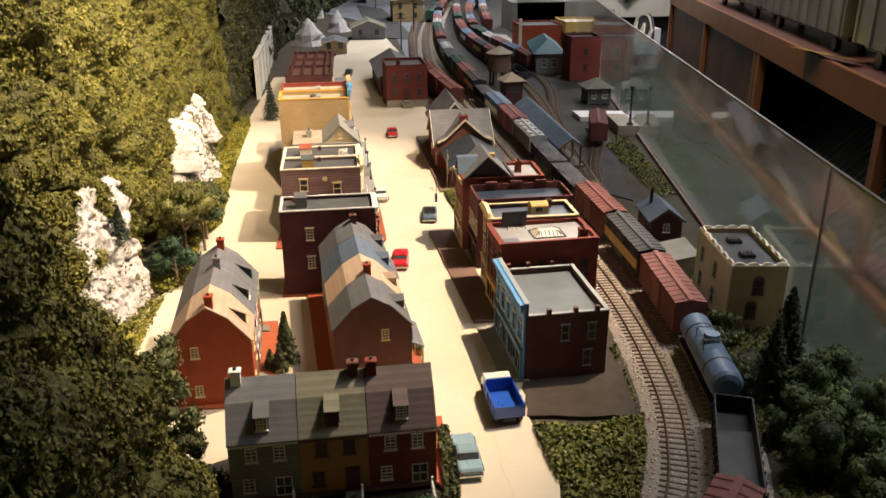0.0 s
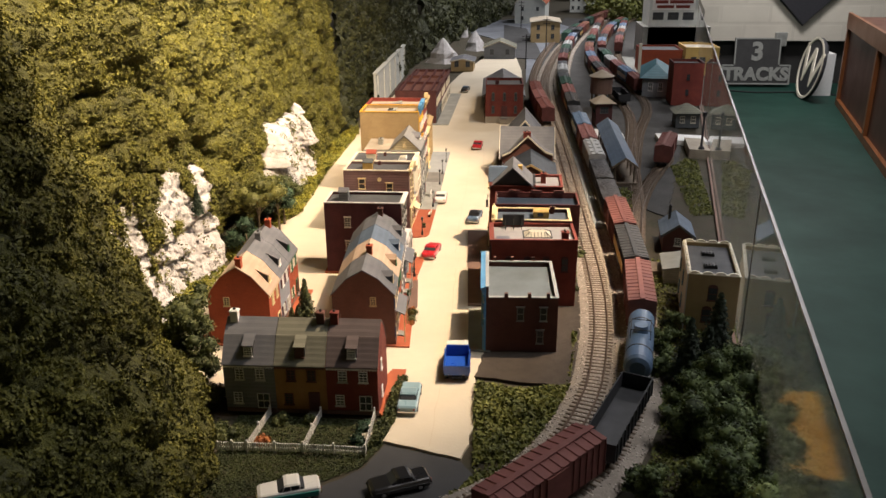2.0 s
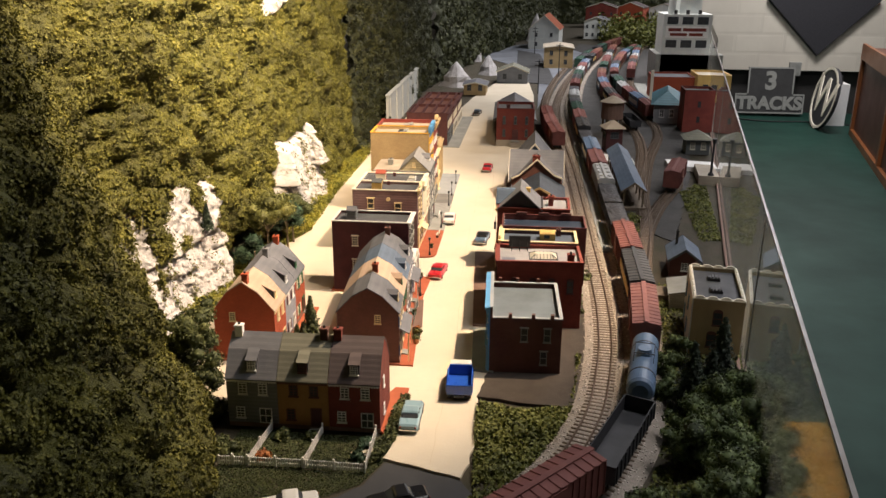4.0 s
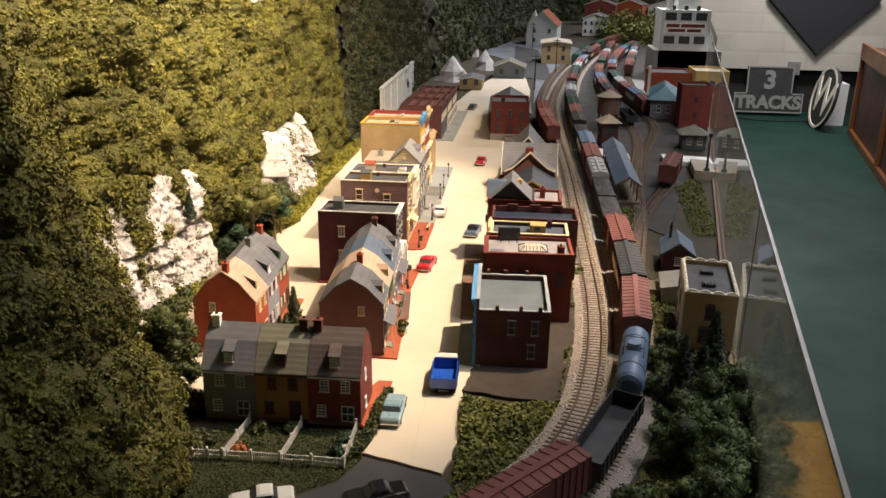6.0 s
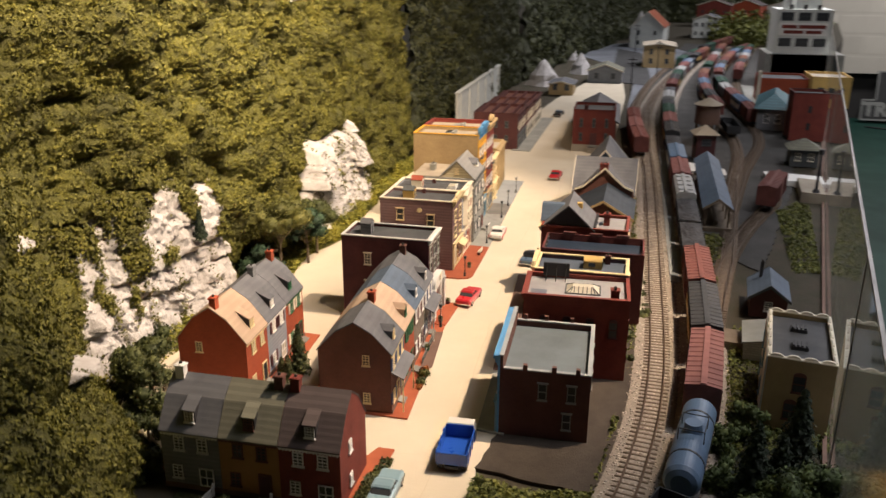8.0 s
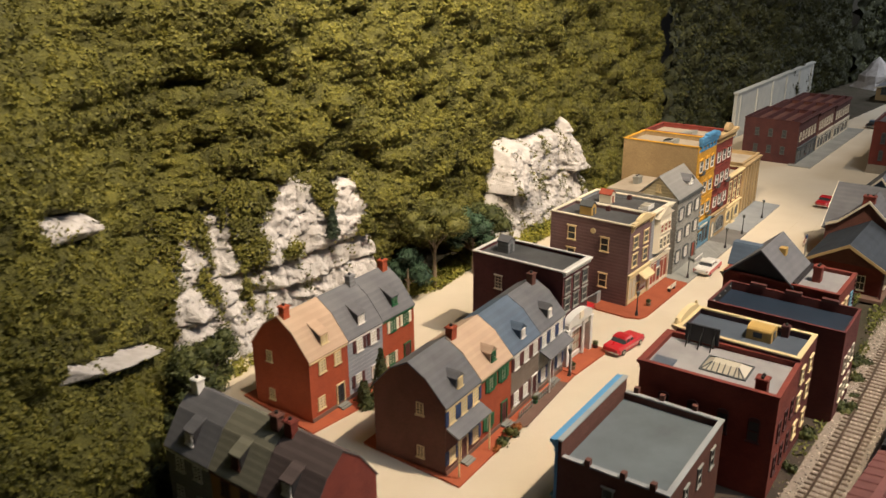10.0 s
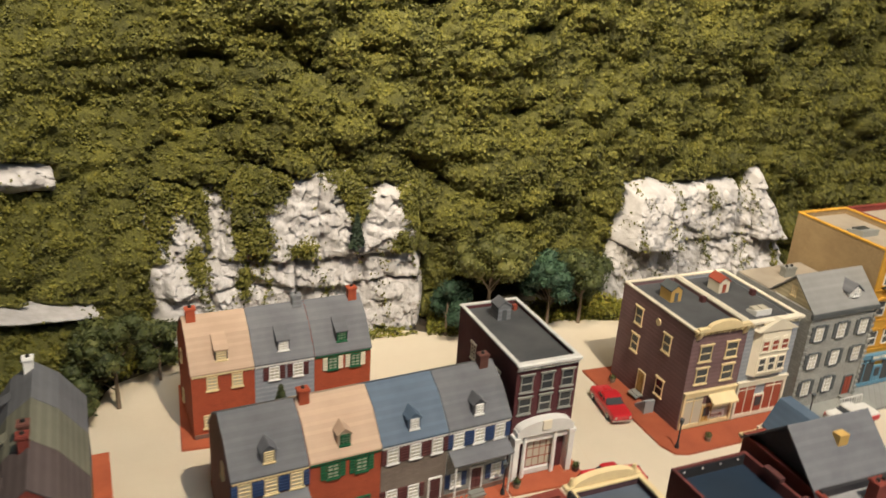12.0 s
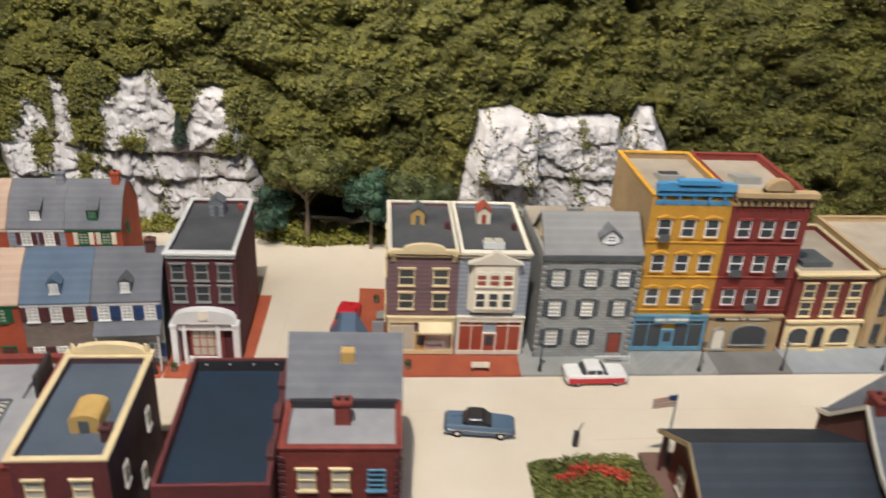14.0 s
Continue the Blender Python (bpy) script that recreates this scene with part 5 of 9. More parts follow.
# grey stone house with shutters and a steep front roof
h = thing("stone_house", pose(-0.152, 0.567, 0.0015, 0, 0, 91.5), "grey stone three-storey house with dark shutters and dormered slate roof", "house")
w, d, e = 0.090, 0.105, 0.109
part("wall", box(0, w, 0, d, 0, e), STONE_GREY, h)
part("flat_roof", box(0.001, w - 0.001, 0.05, d - 0.001, e, e + 0.0012), TAR_BUFF, h)
part("gable", prism(bmesh.new(), [(0.003, e), (0.056, e), (0.0295, e + 0.026)], 0.003, w - 0.003, "x"), BOARD_CREAM, h, "cream boarded gable")
bm = bmesh.new()
for a, b in (((-0.001, e - 0.0005), (0.0295, e + 0.0285)), ((0.06, e - 0.0005), (0.0295, e + 0.0285))):
    prism(bm, [a, b, (b[0], b[1] - 0.002), (a[0], a[1] - 0.0015)], 0.0, w, "x")
part("roof", bm, ROOF_PALE, h)
part("eaves_band", box(-0.001, w + 0.001, -0.0025, 0.0005, e - 0.006, e - 0.001), STONE_DARK, h)
for z in np.arange(0.004, e - 0.008, 0.006):
    for x in (-0.0006, w - 0.0034):
        part("quoin", box(x, x + 0.004, -0.0012, 0.0005, z, z + 0.003), PAVE_GREY, h)
for z in (0.015, 0.046, 0.077):
    for i in range(3):
        if z < 0.02 and i == 2:
            door(h, pose(w * (i + 0.5) / 3, 0, 0.006), 0.011, 0.021, RUST_RED, STONE_DARK)
        else:
            window(h, pose(w * (i + 0.5) / 3, 0, z), 0.0105, 0.0165, WHITE, PANE_LIT, STONE_DARK, STONE_DARK, rows=4, cols=2)
dm = part("dormer", prism(bmesh.new(), [(w * 0.58, e + 0.008), (w * 0.76, e + 0.008), (w * 0.76, e + 0.014), (w * 0.67, e + 0.0195), (w * 0.58, e + 0.014)], 0.006, 0.028, "y"), WHITE, h, "white dormer")
bm = bmesh.new()
for s in (-1, 1):
    a, b = (w * (0.67 + s * 0.115), e + 0.0125), (w * 0.67, e + 0.0205)
    prism(bm, [a, b, (b[0], b[1] + 0.0014), (a[0], a[1] + 0.0014)], 0.0045, 0.029, "y")
part("dormer_roof", bm, ROOF_GREY, dm)
window(dm, pose(w * 0.67, 0.006, e + 0.0088), 0.0075, 0.0068, WHITE, rows=2, cols=2)
window(h, pose(0.003, 0.0295, e + 0.006, 0, 0, -90), 0.006, 0.01, CREAM, PANE_LIT)
rail = part("porch_rail", box(w * 0.62, w * 0.98, -0.0125, -0.0117, 0.0085, 0.0095), WHITE, h)
for i in range(10):
    x = w * 0.62 + i * w * 0.04
    part("baluster", box(x - 0.0004, x + 0.0004, -0.0124, -0.0118, 0.001, 0.0085), WHITE, rail)
chimney(h, w * 0.5, d * 0.75, e, e + 0.012, PAVE_GREY, 0.014, 0.008, 2)

# the two tall brick buildings
for i, (wall, corn, text) in enumerate(((BRICK_YELLOW, SKY_BLUE, "tall yellow brick building with blue cornice and blue shopfront"), (BRICK_CRIMSON, STUCCO_TAN, "tall crimson brick building with tan cornice and stone shopfront"))):
    h = thing("tall_building", pose(-0.166, 0.660, 0.0015, 0, 0, 91.0) @ pose(i * 0.0735, 0, 0), text, "building", "tall brick buildings")
    w, d, top = 0.0732, 0.114, 0.161
    shell(h, w, d, top, top - 0.006, SIDE_TAN if i == 0 else wall, TAR_BUFF, BRICK_YELLOW if i == 0 else wall)
    part("front", box(0, w, -0.0015, 0, 0.0, top - 0.001), wall, h)
    c = cornice(h, w * (0.94 if i == 0 else 1.0), top - 0.008, corn, 0.006 if i == 0 else 0.009, 0.021 if i == 0 else 0.015, 5 if i == 0 else 12, x0=w * (0.03 if i == 0 else 0))
    if i == 0:
        bm = box(w * 0.25, w * 0.75, -0.008, -0.001, top + 0.013, top + 0.017)
        bx(bm, w * 0.1, w * 0.9, -0.006, -0.001, top + 0.0128, top + 0.0142)
        part("cornice_crest", bm, corn, h)
    else:
        part("cornice_crest", prism(bmesh.new(), [(w * 0.3, top + 0.009)] + [(w / 2 + w * 0.16 * math.cos(a), top + 0.009 + 0.01 * math.sin(a)) for a in np.linspace(math.pi, 0, 11)] + [(w * 0.7, top + 0.009)], -0.008, -0.001, "y"), corn, h)
    for z in (0.052, 0.087, 0.122):
        for k in range(3):
            window(h, pose(w * (0.2 + 0.3 * k), -0.0015, z), 0.0125, 0.0175, WHITE, rows=2, cols=1, lintel=wall, hood="peak" if i == 0 else "")
        part("string_course", box(0, w, -0.0026, -0.0015, z - 0.006, z - 0.0048), wall, h)
    for k, z in ((0, 0.122), (2, 0.052)) if i == 0 else ((1, 0.052), (0, 0.087), (2, 0.087)):
        bm = box(w * (0.2 + 0.3 * k) - 0.005, w * (0.2 + 0.3 * k) + 0.005, -0.007, -0.0015, z - 0.003, z - 0.0018)
        bx(bm, w * (0.2 + 0.3 * k) - 0.005, w * (0.2 + 0.3 * k) + 0.005, -0.007, -0.0062, z - 0.0018, z + 0.004)
        part("window_box", bm, STONE_DARK, h)
    if i == 0:
        s = shopfront(h, 0.001, w - 0.001, 0.041, SHOP_BLUE, PANE, SHOP_BLUE)
        part("sign_board", prism(bmesh.new(), [(w * 0.28, 0.034), (w * 0.72, 0.034), (w * 0.72, 0.0405), (w * 0.6, 0.0425), (w * 0.4, 0.0425), (w * 0.28, 0.0405)], -0.0044, -0.0026, "y"), SHOP_BLUE, s)
    else:
        s = arched_front(h, w, 0.041, STUCCO_TAN, PAVE_GREY, PANE, [(w * 0.36, w * 0.82, 0.009, 0.030, 0.008)], (w * 0.11, w * 0.26, 0.027), IVORY)
        part("sign_board", box(w * 0.1, w * 0.82, -0.0024, -0.0014, 0.0355, 0.0398), CHARCOAL, s)
    s.location.y = -0.0015
    bm = bmesh.new()
    for k, (a, b) in enumerate(((0.28, 0.42), (0.45, 0.72)) if i == 0 else ((0.22, 0.4), (0.43, 0.5), (0.53, 0.8))):
        bx(bm, w * a, w * b, -0.0050 if i == 0 else -0.0029, -0.0044 if i == 0 else -0.0024, 0.0368, 0.039)
    part("sign_lettering", bm, IVORY, s)
    sk = part("roof_hatch", prism(bmesh.new(), [(d * 0.4, top - 0.006), (d * 0.4, top + 0.001), (d * 0.58, top - 0.003), (d * 0.58, top - 0.006)], w * 0.3, w * 0.62, "x"), PAVE_GREY, h)
    part("pane", box(w * 0.34, w * 0.58, d * 0.43, d * 0.55, top - 0.003, top - 0.0005), PANE, sk) if i == 0 else None

# low red brick shops with cream fronts, then the tan bank
h = thing("low_shop", pose(-0.17, 0.813, 0.0015, 0, 0, 92.5), "low red brick shop with cream windows and cream shopfront", "shop")
w, d = 0.078, 0.11
shell(h, w, d, 0.084, 0.079, BRICK_RED, TAR_BUFF, CREAM)
cornice(h, w, 0.079, CREAM, 0.005, 0.006, 11)
for z in (0.038, 0.058):
    for k in range(3):
        window(h, pose(w * (0.2 + 0.3 * k), 0, z), 0.0125, 0.0155, CREAM, rows=2, cols=1, lintel=CREAM)
s = arched_front(h, w, 0.033, CREAM, CREAM, PANE, [(w * 0.07, w * 0.32, 0.008, 0.0255, 0.007), (w * 0.62, w * 0.87, 0.008, 0.0255, 0.007)], (w * 0.40, w * 0.53, 0.0265), CHARCOAL)
bm = box(w * 0.36, w * 0.57, -0.006, -0.0014, 0.0, 0.0022)
bx(bm, w * 0.36, w * 0.57, -0.0035, -0.0014, 0.0022, 0.004)
part("front_steps", bm, CREAM, s)
sk = part("roof_hatch", prism(bmesh.new(), [(d * 0.2, 0.079), (d * 0.2, 0.084), (d * 0.52, 0.0815), (d * 0.52, 0.079)], w * 0.22, w * 0.6, "x"), STONE_DARK, h)
h = thing("bank", pose(-0.174, 0.894, 0.0015, 0, 0, 92.5), "tan stone bank with tall pilasters and heavy cornice", "bank")
w, d = 0.095, 0.12
shell(h, w, d, 0.089, 0.084, STUCCO_TAN, TAR_BUFF, STUCCO_TAN)
cornice(h, w, 0.079, STUCCO_TAN, 0.006, 0.008, 13)
for k in range(6):
    x = 0.006 + k * (w - 0.012) / 5
    part("pilaster", box(x - 0.003, x + 0.003, -0.0035, 0.0005, 0.004, 0.079), STUCCO_TAN, h)
for k in range(5):
    x = 0.006 + (k + 0.5) * (w - 0.012) / 5
    window(h, pose(x, 0, 0.04), 0.009, 0.03, STONE_DARK, rows=4, cols=2)
    window(h, pose(x, 0, 0.008), 0.009, 0.02, STONE_DARK, rows=2, cols=2)
grid(h, "left", w, d, [d * 0.5], [0.04], 0.01, 0.016, STONE_DARK)

# ---- the far end of the left row ----
for i, (y, wd, top, wall, text) in enumerate(((1.313, 0.15, 0.09, BRICK_DARK, "dark brown brick block with raised roof beams"), (1.466, 0.14, 0.086, BRICK_BROWN, "brown brick block with raised roof beams"), (1.61, 0.15, 0.082, BRICK_DARK, "dark brick block with small shop windows"))):
    h = thing("brick_block", pose(-0.2, y, 0, 0, 0, 90.5), text, "building", "far brick blocks")
    d = 0.112
    shell(h, wd, d, top, top - 0.006, wall, BRICK_BROWN, BRICK_DARK)
    for k in range(4):
        part("roof_beam", box(0.004, wd - 0.004, d * (0.12 + 0.25 * k), d * (0.12 + 0.25 * k) + 0.004, top - 0.006, top + 0.003), MAROON, h)
    cornice(h, wd, top - 0.006, BRICK_DARK, 0.004, 0.006, 12)
    grid(h, "front", wd, d, [wd * (0.12 + 0.15 * k) for k in range(6)], [0.048], 0.01, 0.018, IVORY, rows=2, cols=1)
    shopfront(h, 0.002, wd - 0.002, 0.036, IVORY if i else STONE_DARK)
    grid(h, "left", wd, d, [d * 0.25, d * 0.5, d * 0.75], [0.02, 0.055], 0.009, 0.016, STONE_DARK, rows=2, cols=1)
bm = box(0, 0.7, 0, 0.008, 0, 0.108)
for k in range(6):
    bx(bm, 0.02 + k * 0.13, 0.026 + k * 0.13, -0.003, 0, 0, 0.104)
bx(bm, -0.002, 0.702, -0.003, 0.01, 0.108, 0.112)
single("retaining_wall", bm, STUCCO_PALE, "white plaster retaining wall with pilasters at the hill's foot", "wall", m=pose(-0.395, 1.5, -0.003, 0, 0, 91))

# ---- the right-hand side of the street ----
# blue-fronted brick shop
h = thing("blue_front_shop", pose(-0.011, 0.121, 0, 0, 0, -87.5), "brick shop with bright blue front and grey flat roof", "shop")
w, d, top = 0.118, 0.086, 0.0725
shell(h, w, d, top, top - 0.006, BRICK_BROWN, TAR_TEAL, PAVE_BLUE, lift=(("front", 0.086),))
part("front", box(-0.0008, w + 0.0008, -0.002, 0, 0.002, 0.087), SKY_BLUE, h, "bright blue painted front")
cornice(h, w, 0.0755, SKY_BLUE, 0.0045, 0.0105, 14).location.y = -0.002
for k in range(5):
    window(h, pose(w * (k + 0.5) / 5, -0.002, 0.043), 0.011, 0.02, SKY_BLUE, PANE, lintel=IVORY, rows=2, cols=1, arch=True)
s = shopfront(h, 0.001, w * 0.5, 0.036, SHOP_BLUE, PANE, SHOP_BLUE)
s.location.y = -0.002
s = shopfront(h, w * 0.5 + 0.001, w - 0.001, 0.036, SHOP_BLUE, PANE, SHOP_BLUE)
s.location.y = -0.002
for side, span in (("right", d), ("left", d)):
    for a in (0.28, 0.6, 0.86):
        p = d * (a if side == "right" else 1 - a)
        x = w if side == "right" else 0
        part("parapet_pier", box(x - 0.0034, x + 0.0008, p - 0.002, p + 0.002, top - 0.002, top + 0.006), BRICK_BROWN, h)
for a, z in ((0.48, 0.043), (0.8, 0.043), (0.76, 0.013)):
    window(h, face_pose("right", w, d, d * a, z), 0.0085, 0.0175, PAVE_GREY, PANE, lintel=PAVE_GREY, rows=2, cols=1)
for a in (0.3, 0.55, 0.8):
    window(h, face_pose("back", w, d, w * a, 0.043), 0.0085, 0.0165, PAVE_GREY, PANE, lintel=PAVE_GREY, rows=2, cols=1)

# dark red brick shop with the skylight
h = thing("skylight_shop", pose(-0.008, 0.208, 0, 0, 0, -87), "dark red brick building with pale flat roof and big skylight", "building")
w, d, top = 0.071, 0.114, 0.096
shell(h, w, d, top, top - 0.004, BRICK_RED, TAR_PALE, BRICK_RED)
cornice(h, w, top - 0.006, BRICK_RED, 0.003, 0.007, 10)
grid(h, "front", w, d, [w * (k + 0.5) / 4 for k in range(4)], [0.042, 0.067], 0.009, 0.0165, BRICK_DARK, rows=2, cols=1)
shopfront(h, 0.001, w - 0.001, 0.036, OCHRE, PANE, MAROON)
grid(h, "right", w, d, [d * a for a in (0.2, 0.42, 0.64, 0.86)], [0.052], 0.0095, 0.019, BRICK_DARK, rows=2, cols=1, arch=True)
grid(h, "back", w, d, [w * a for a in (0.2, 0.5, 0.8)], [0.02, 0.052], 0.009, 0.017, BRICK_DARK, rows=2, cols=1)
z = top - 0.004
base = [(0.022, 0.044), (0.05, 0.044), (0.05, 0.082), (0.022, 0.082)]
head = [(0.031, 0.052), (0.041, 0.052), (0.041, 0.074), (0.031, 0.074)]
sk = part("skylight", loft(bmesh.new(), [[(x, y, z) for x, y in base], [(x, y, z + 0.0055) for x, y in head]]), PANE_LIT, h, "glazed hipped skylight")
for a, b in zip(base, head):
    part("skylight_bar", tube(bmesh.new(), (*a, z), (*b, z + 0.0058), 0.0006, seg=5), STONE_DARK, sk)
for k in range(7):
    y = 0.049 + k * 0.0047
    for xb, xh in ((0.022, 0.031), (0.05, 0.041)):
        part("skylight_bar", tube(bmesh.new(), (xb, y, z + 0.0004), (xh, min(max(y, 0.052), 0.074), z + 0.0058), 0.0005, seg=5), STONE_DARK, sk)
for (ax, ay), (cx, cy) in zip(base, base[1:] + base[:1]):
    part("skylight_kerb", tube(bmesh.new(), (ax, ay, z + 0.0006), (cx, cy, z + 0.0006), 0.0009, seg=5), STONE_DARK, sk)
part("roof_hatch", box(0.048, 0.064, 0.006, 0.024, z, z + 0.0022), TAR_BLUE, h)
chimney(h, 0.061, 0.098, z, z + 0.014, BRICK_RED, 0.009, 0.009, 2)
bill = part("roof_sign", box(0.004, 0.006, 0.016, 0.046, z + 0.003, z + 0.019), CHARCOAL, h, "black billboard seen from its back")
for y in (0.02, 0.031, 0.042):
    part("sign_strut", tube(bmesh.new(), (0.006, y, z + 0.014), (0.016, y, z), 0.0006, seg=5), STEEL, bill)
    part("sign_post", box(0.006, 0.0072, y - 0.0006, y + 0.0006, z, z + 0.018), STEEL, bill)

# purple brick shop with cream trim
h = thing("cream_trim_shop", pose(-0.004, 0.267, 0, 0, 0, -89), "purple-brown brick shop with cream cornice and yellow roof hut", "shop")
w, d, top = 0.057, 0.108, 0.1
shell(h, w, d, top, top - 0.005, PLUM, TAR_BLUE, CREAM)
cornice(h, w, top - 0.006, CREAM, 0.005, 0.008, 9)
part("cornice_crest", prism(bmesh.new(), [(0.002, top + 0.002)] + [(w / 2 + w * 0.42 * math.cos(a), top + 0.003 + 0.0065 * math.sin(a)) for a in np.linspace(math.pi, 0, 13)] + [(w - 0.002, top + 0.002)], -0.004, 0.001, "y"), CREAM, h)
for x in (0.004, w - 0.004):
    part("finial", tube(bmesh.new(), (x, -0.002, top), (x, -0.002, top + 0.008), 0.0028, 0.0012, 8), CREAM, h)
grid(h, "front", w, d, [w * 0.25, w * 0.75], [0.044, 0.071], 0.012, 0.018, CREAM, rows=2, cols=1, lintel=CREAM)
shopfront(h, 0.001, w - 0.001, 0.036, CREAM, PANE, OCHRE)
part("rear_wall", box(0.0003, w - 0.0003, d - 0.0002, d + 0.0006, 0, top - 0.0004), BRICK_MAROON, h, "maroon brick rear wall")
grid(h, "back", w, d + 0.0006, [w * 0.25, w * 0.72], [0.018, 0.047, 0.073], 0.011, 0.0135, CREAM, rows=2, cols=1, lintel=CREAM, glass=PANE_LIT)
for a, zz in ((0.25, 0.06), (0.55, 0.03), (0.75, 0.06)):
    window(h, face_pose("left", w, d, d * a, zz), 0.009, 0.015, WHITE, rows=2, cols=1)
b = part("roof_hut", prism(bmesh.new(), [(0.013, top - 0.005), (0.031, top - 0.005), (0.031, top + 0.004)] + [(0.022 + 0.009 * math.cos(a), top + 0.004 + 0.004 * math.sin(a)) for a in np.linspace(0.3, math.pi - 0.3, 7)] + [(0.013, top + 0.004)], 0.055, 0.077, "y"), OCHRE, h, "yellow roof hut with small window")
part("hut_door", box(0.019, 0.025, 0.0765, 0.0776, top - 0.0045, top + 0.004), STONE_DARK, b)
part("hut_window", box(0.0308, 0.0316, 0.061, 0.069, top - 0.002, top + 0.003), PANE, b)
chimney(h, 0.007, 0.083, top - 0.005, top + 0.006, BRICK_DARK, 0.006, 0.006, 1)

# brick shop with the deep blue roof
h = thing("deep_roof_shop", pose(-0.007, 0.361, 0, 0, 0, -89), "red brick shop with sunken deep blue tar roof", "shop")
w, d, top = 0.066, 0.128, 0.097
shell(h, w, d, top, top - 0.009, BRICK_MAROON, TAR_DEEP, None, t=0.0024)
part("inner_face", box(0.0026, w - 0.0026, 0.0024, 0.0032, top - 0.009, top - 0.0008), CHARCOAL, h, "black tarred inside of the front parapet")
for k in range(4):
    part("bolt", tube(bmesh.new(), (0.009 + k * 0.016, 0.0032, top - 0.003), (0.009 + k * 0.016, 0.0042, top - 0.003), 0.0006, seg=6), WHITE, h)
grid(h, "front", w, d, [w * (k + 0.5) / 4 for k in range(4)], [0.046], 0.009, 0.02, IVORY, rows=2, cols=1, lintel=IVORY)
shopfront(h, 0.001, w - 0.001, 0.036, MAROON, PANE, MAROON)
grid(h, "back", w, d, [w * 0.25, w * 0.5, w * 0.75], [0.02, 0.05], 0.009, 0.016, IVORY, rows=2, cols=1)
for k, y in enumerate((0.03, 0.065, 0.1)):
    part("parapet_step", box(-0.0006, 0.0042, y - 0.008, y + 0.008, top, top + 0.0035), BRICK_DARK, h)

# gabled brick corner building
h = thing("gabled_shop", pose(-0.016, 0.438, 0, 0, 0, -90), "red brick corner building with slate gable roof and pale rear roof", "building")
w, d, e = 0.072, 0.115, 0.104
shell(h, w, d, e, e - 0.003, BRICK_RED, TAR_PALE, BRICK_RED)
part("gable", prism(bmesh.new(), [(0.003, e), (0.068, e), (0.0355, e + 0.028)], 0.004, w - 0.004, "x"), CHARCOAL, h)
bm = bmesh.new()
for a, b in (((-0.001, e - 0.002), (0.0355, e + 0.0315)), ((0.072, e - 0.002), (0.0355, e + 0.0315))):
    prism(bm, [a, b, (b[0], b[1] - 0.002), (a[0], a[1] - 0.0018)], -0.0015, w + 0.0015, "x")
part("roof", bm, ROOF_GREY, h)
cross = part("front_gable", prism(bmesh.new(), [(w * 0.3, e + 0.003), (w * 0.7, e + 0.003), (w * 0.57, e + 0.0215), (w * 0.43, e + 0.0215)], -0.001, 0.0345, "y"), BRICK_RED, h)
bm = prism(bmesh.new(), [(w * 0.27, e + 0.0022), (w * 0.43, e + 0.0235), (w * 0.57, e + 0.0235), (w * 0.73, e + 0.0022), (w * 0.73, e + 0.001), (w * 0.57, e + 0.022), (w * 0.43, e + 0.022), (w * 0.27, e + 0.001)], -0.0035, 0.0345, "y")
part("gable_roof", bm, ROOF_BLUE, cross, "blue-grey slate over the front gable")
part("skylight", box(w * 0.42, w * 0.54, 0.044, 0.051, e + 0.016, e + 0.0255), OCHRE, h)
part("rear_gutter", box(0.002, w - 0.002, 0.0695, 0.0725, e - 0.002, e + 0.003), CHARCOAL, h)
chimney(h, w * 0.5, 0.085, e - 0.003, e + 0.014, BRICK_RED, 0.01, 0.008, 2)
cornice(h, w, e - 0.008, CREAM, 0.004, 0.007, 11)
grid(h, "front", w, d, [w * (k + 0.5) / 4 for k in range(4)], [0.042], 0.01, 0.019, CREAM, rows=2, cols=1, lintel=CREAM)
shopfront(h, 0.001, w - 0.001, 0.035, CREAM, PANE, MAROON)
grid(h, "back", w, d, [w * 0.22, w * 0.5], [0.03, 0.073], 0.011, 0.016, CREAM, rows=2, cols=1, lintel=CREAM, glass=PANE_LIT)
window(h, face_pose("back", w, d, w * 0.8, 0.073), 0.011, 0.016, SHOP_BLUE, rows=4, cols=1)
for z in np.arange(0.006, e - 0.006, 0.005):
    for x in (-0.0008, w - 0.0032):
        part("quoin", box(x, x + 0.004, d - 0.0005, d + 0.0012, z, z + 0.0026), BRICK_DARK, h)
grid(h, "left", w, d, [d * a for a in (0.2, 0.45, 0.7)], [0.018, 0.045], 0.0095, 0.016, CREAM, rows=2, cols=1, lintel=CREAM)

# railway station with cross gables
h = thing("railway_station", pose(-0.012, 0.632, -0.003, 0, 0, 0), "brick railway station with grey slate cross-gabled roof and chimney", "station")
part("wall", box(0.022, 0.106, 0.014, 0.13, 0, 0.046), BRICK_RED, h)


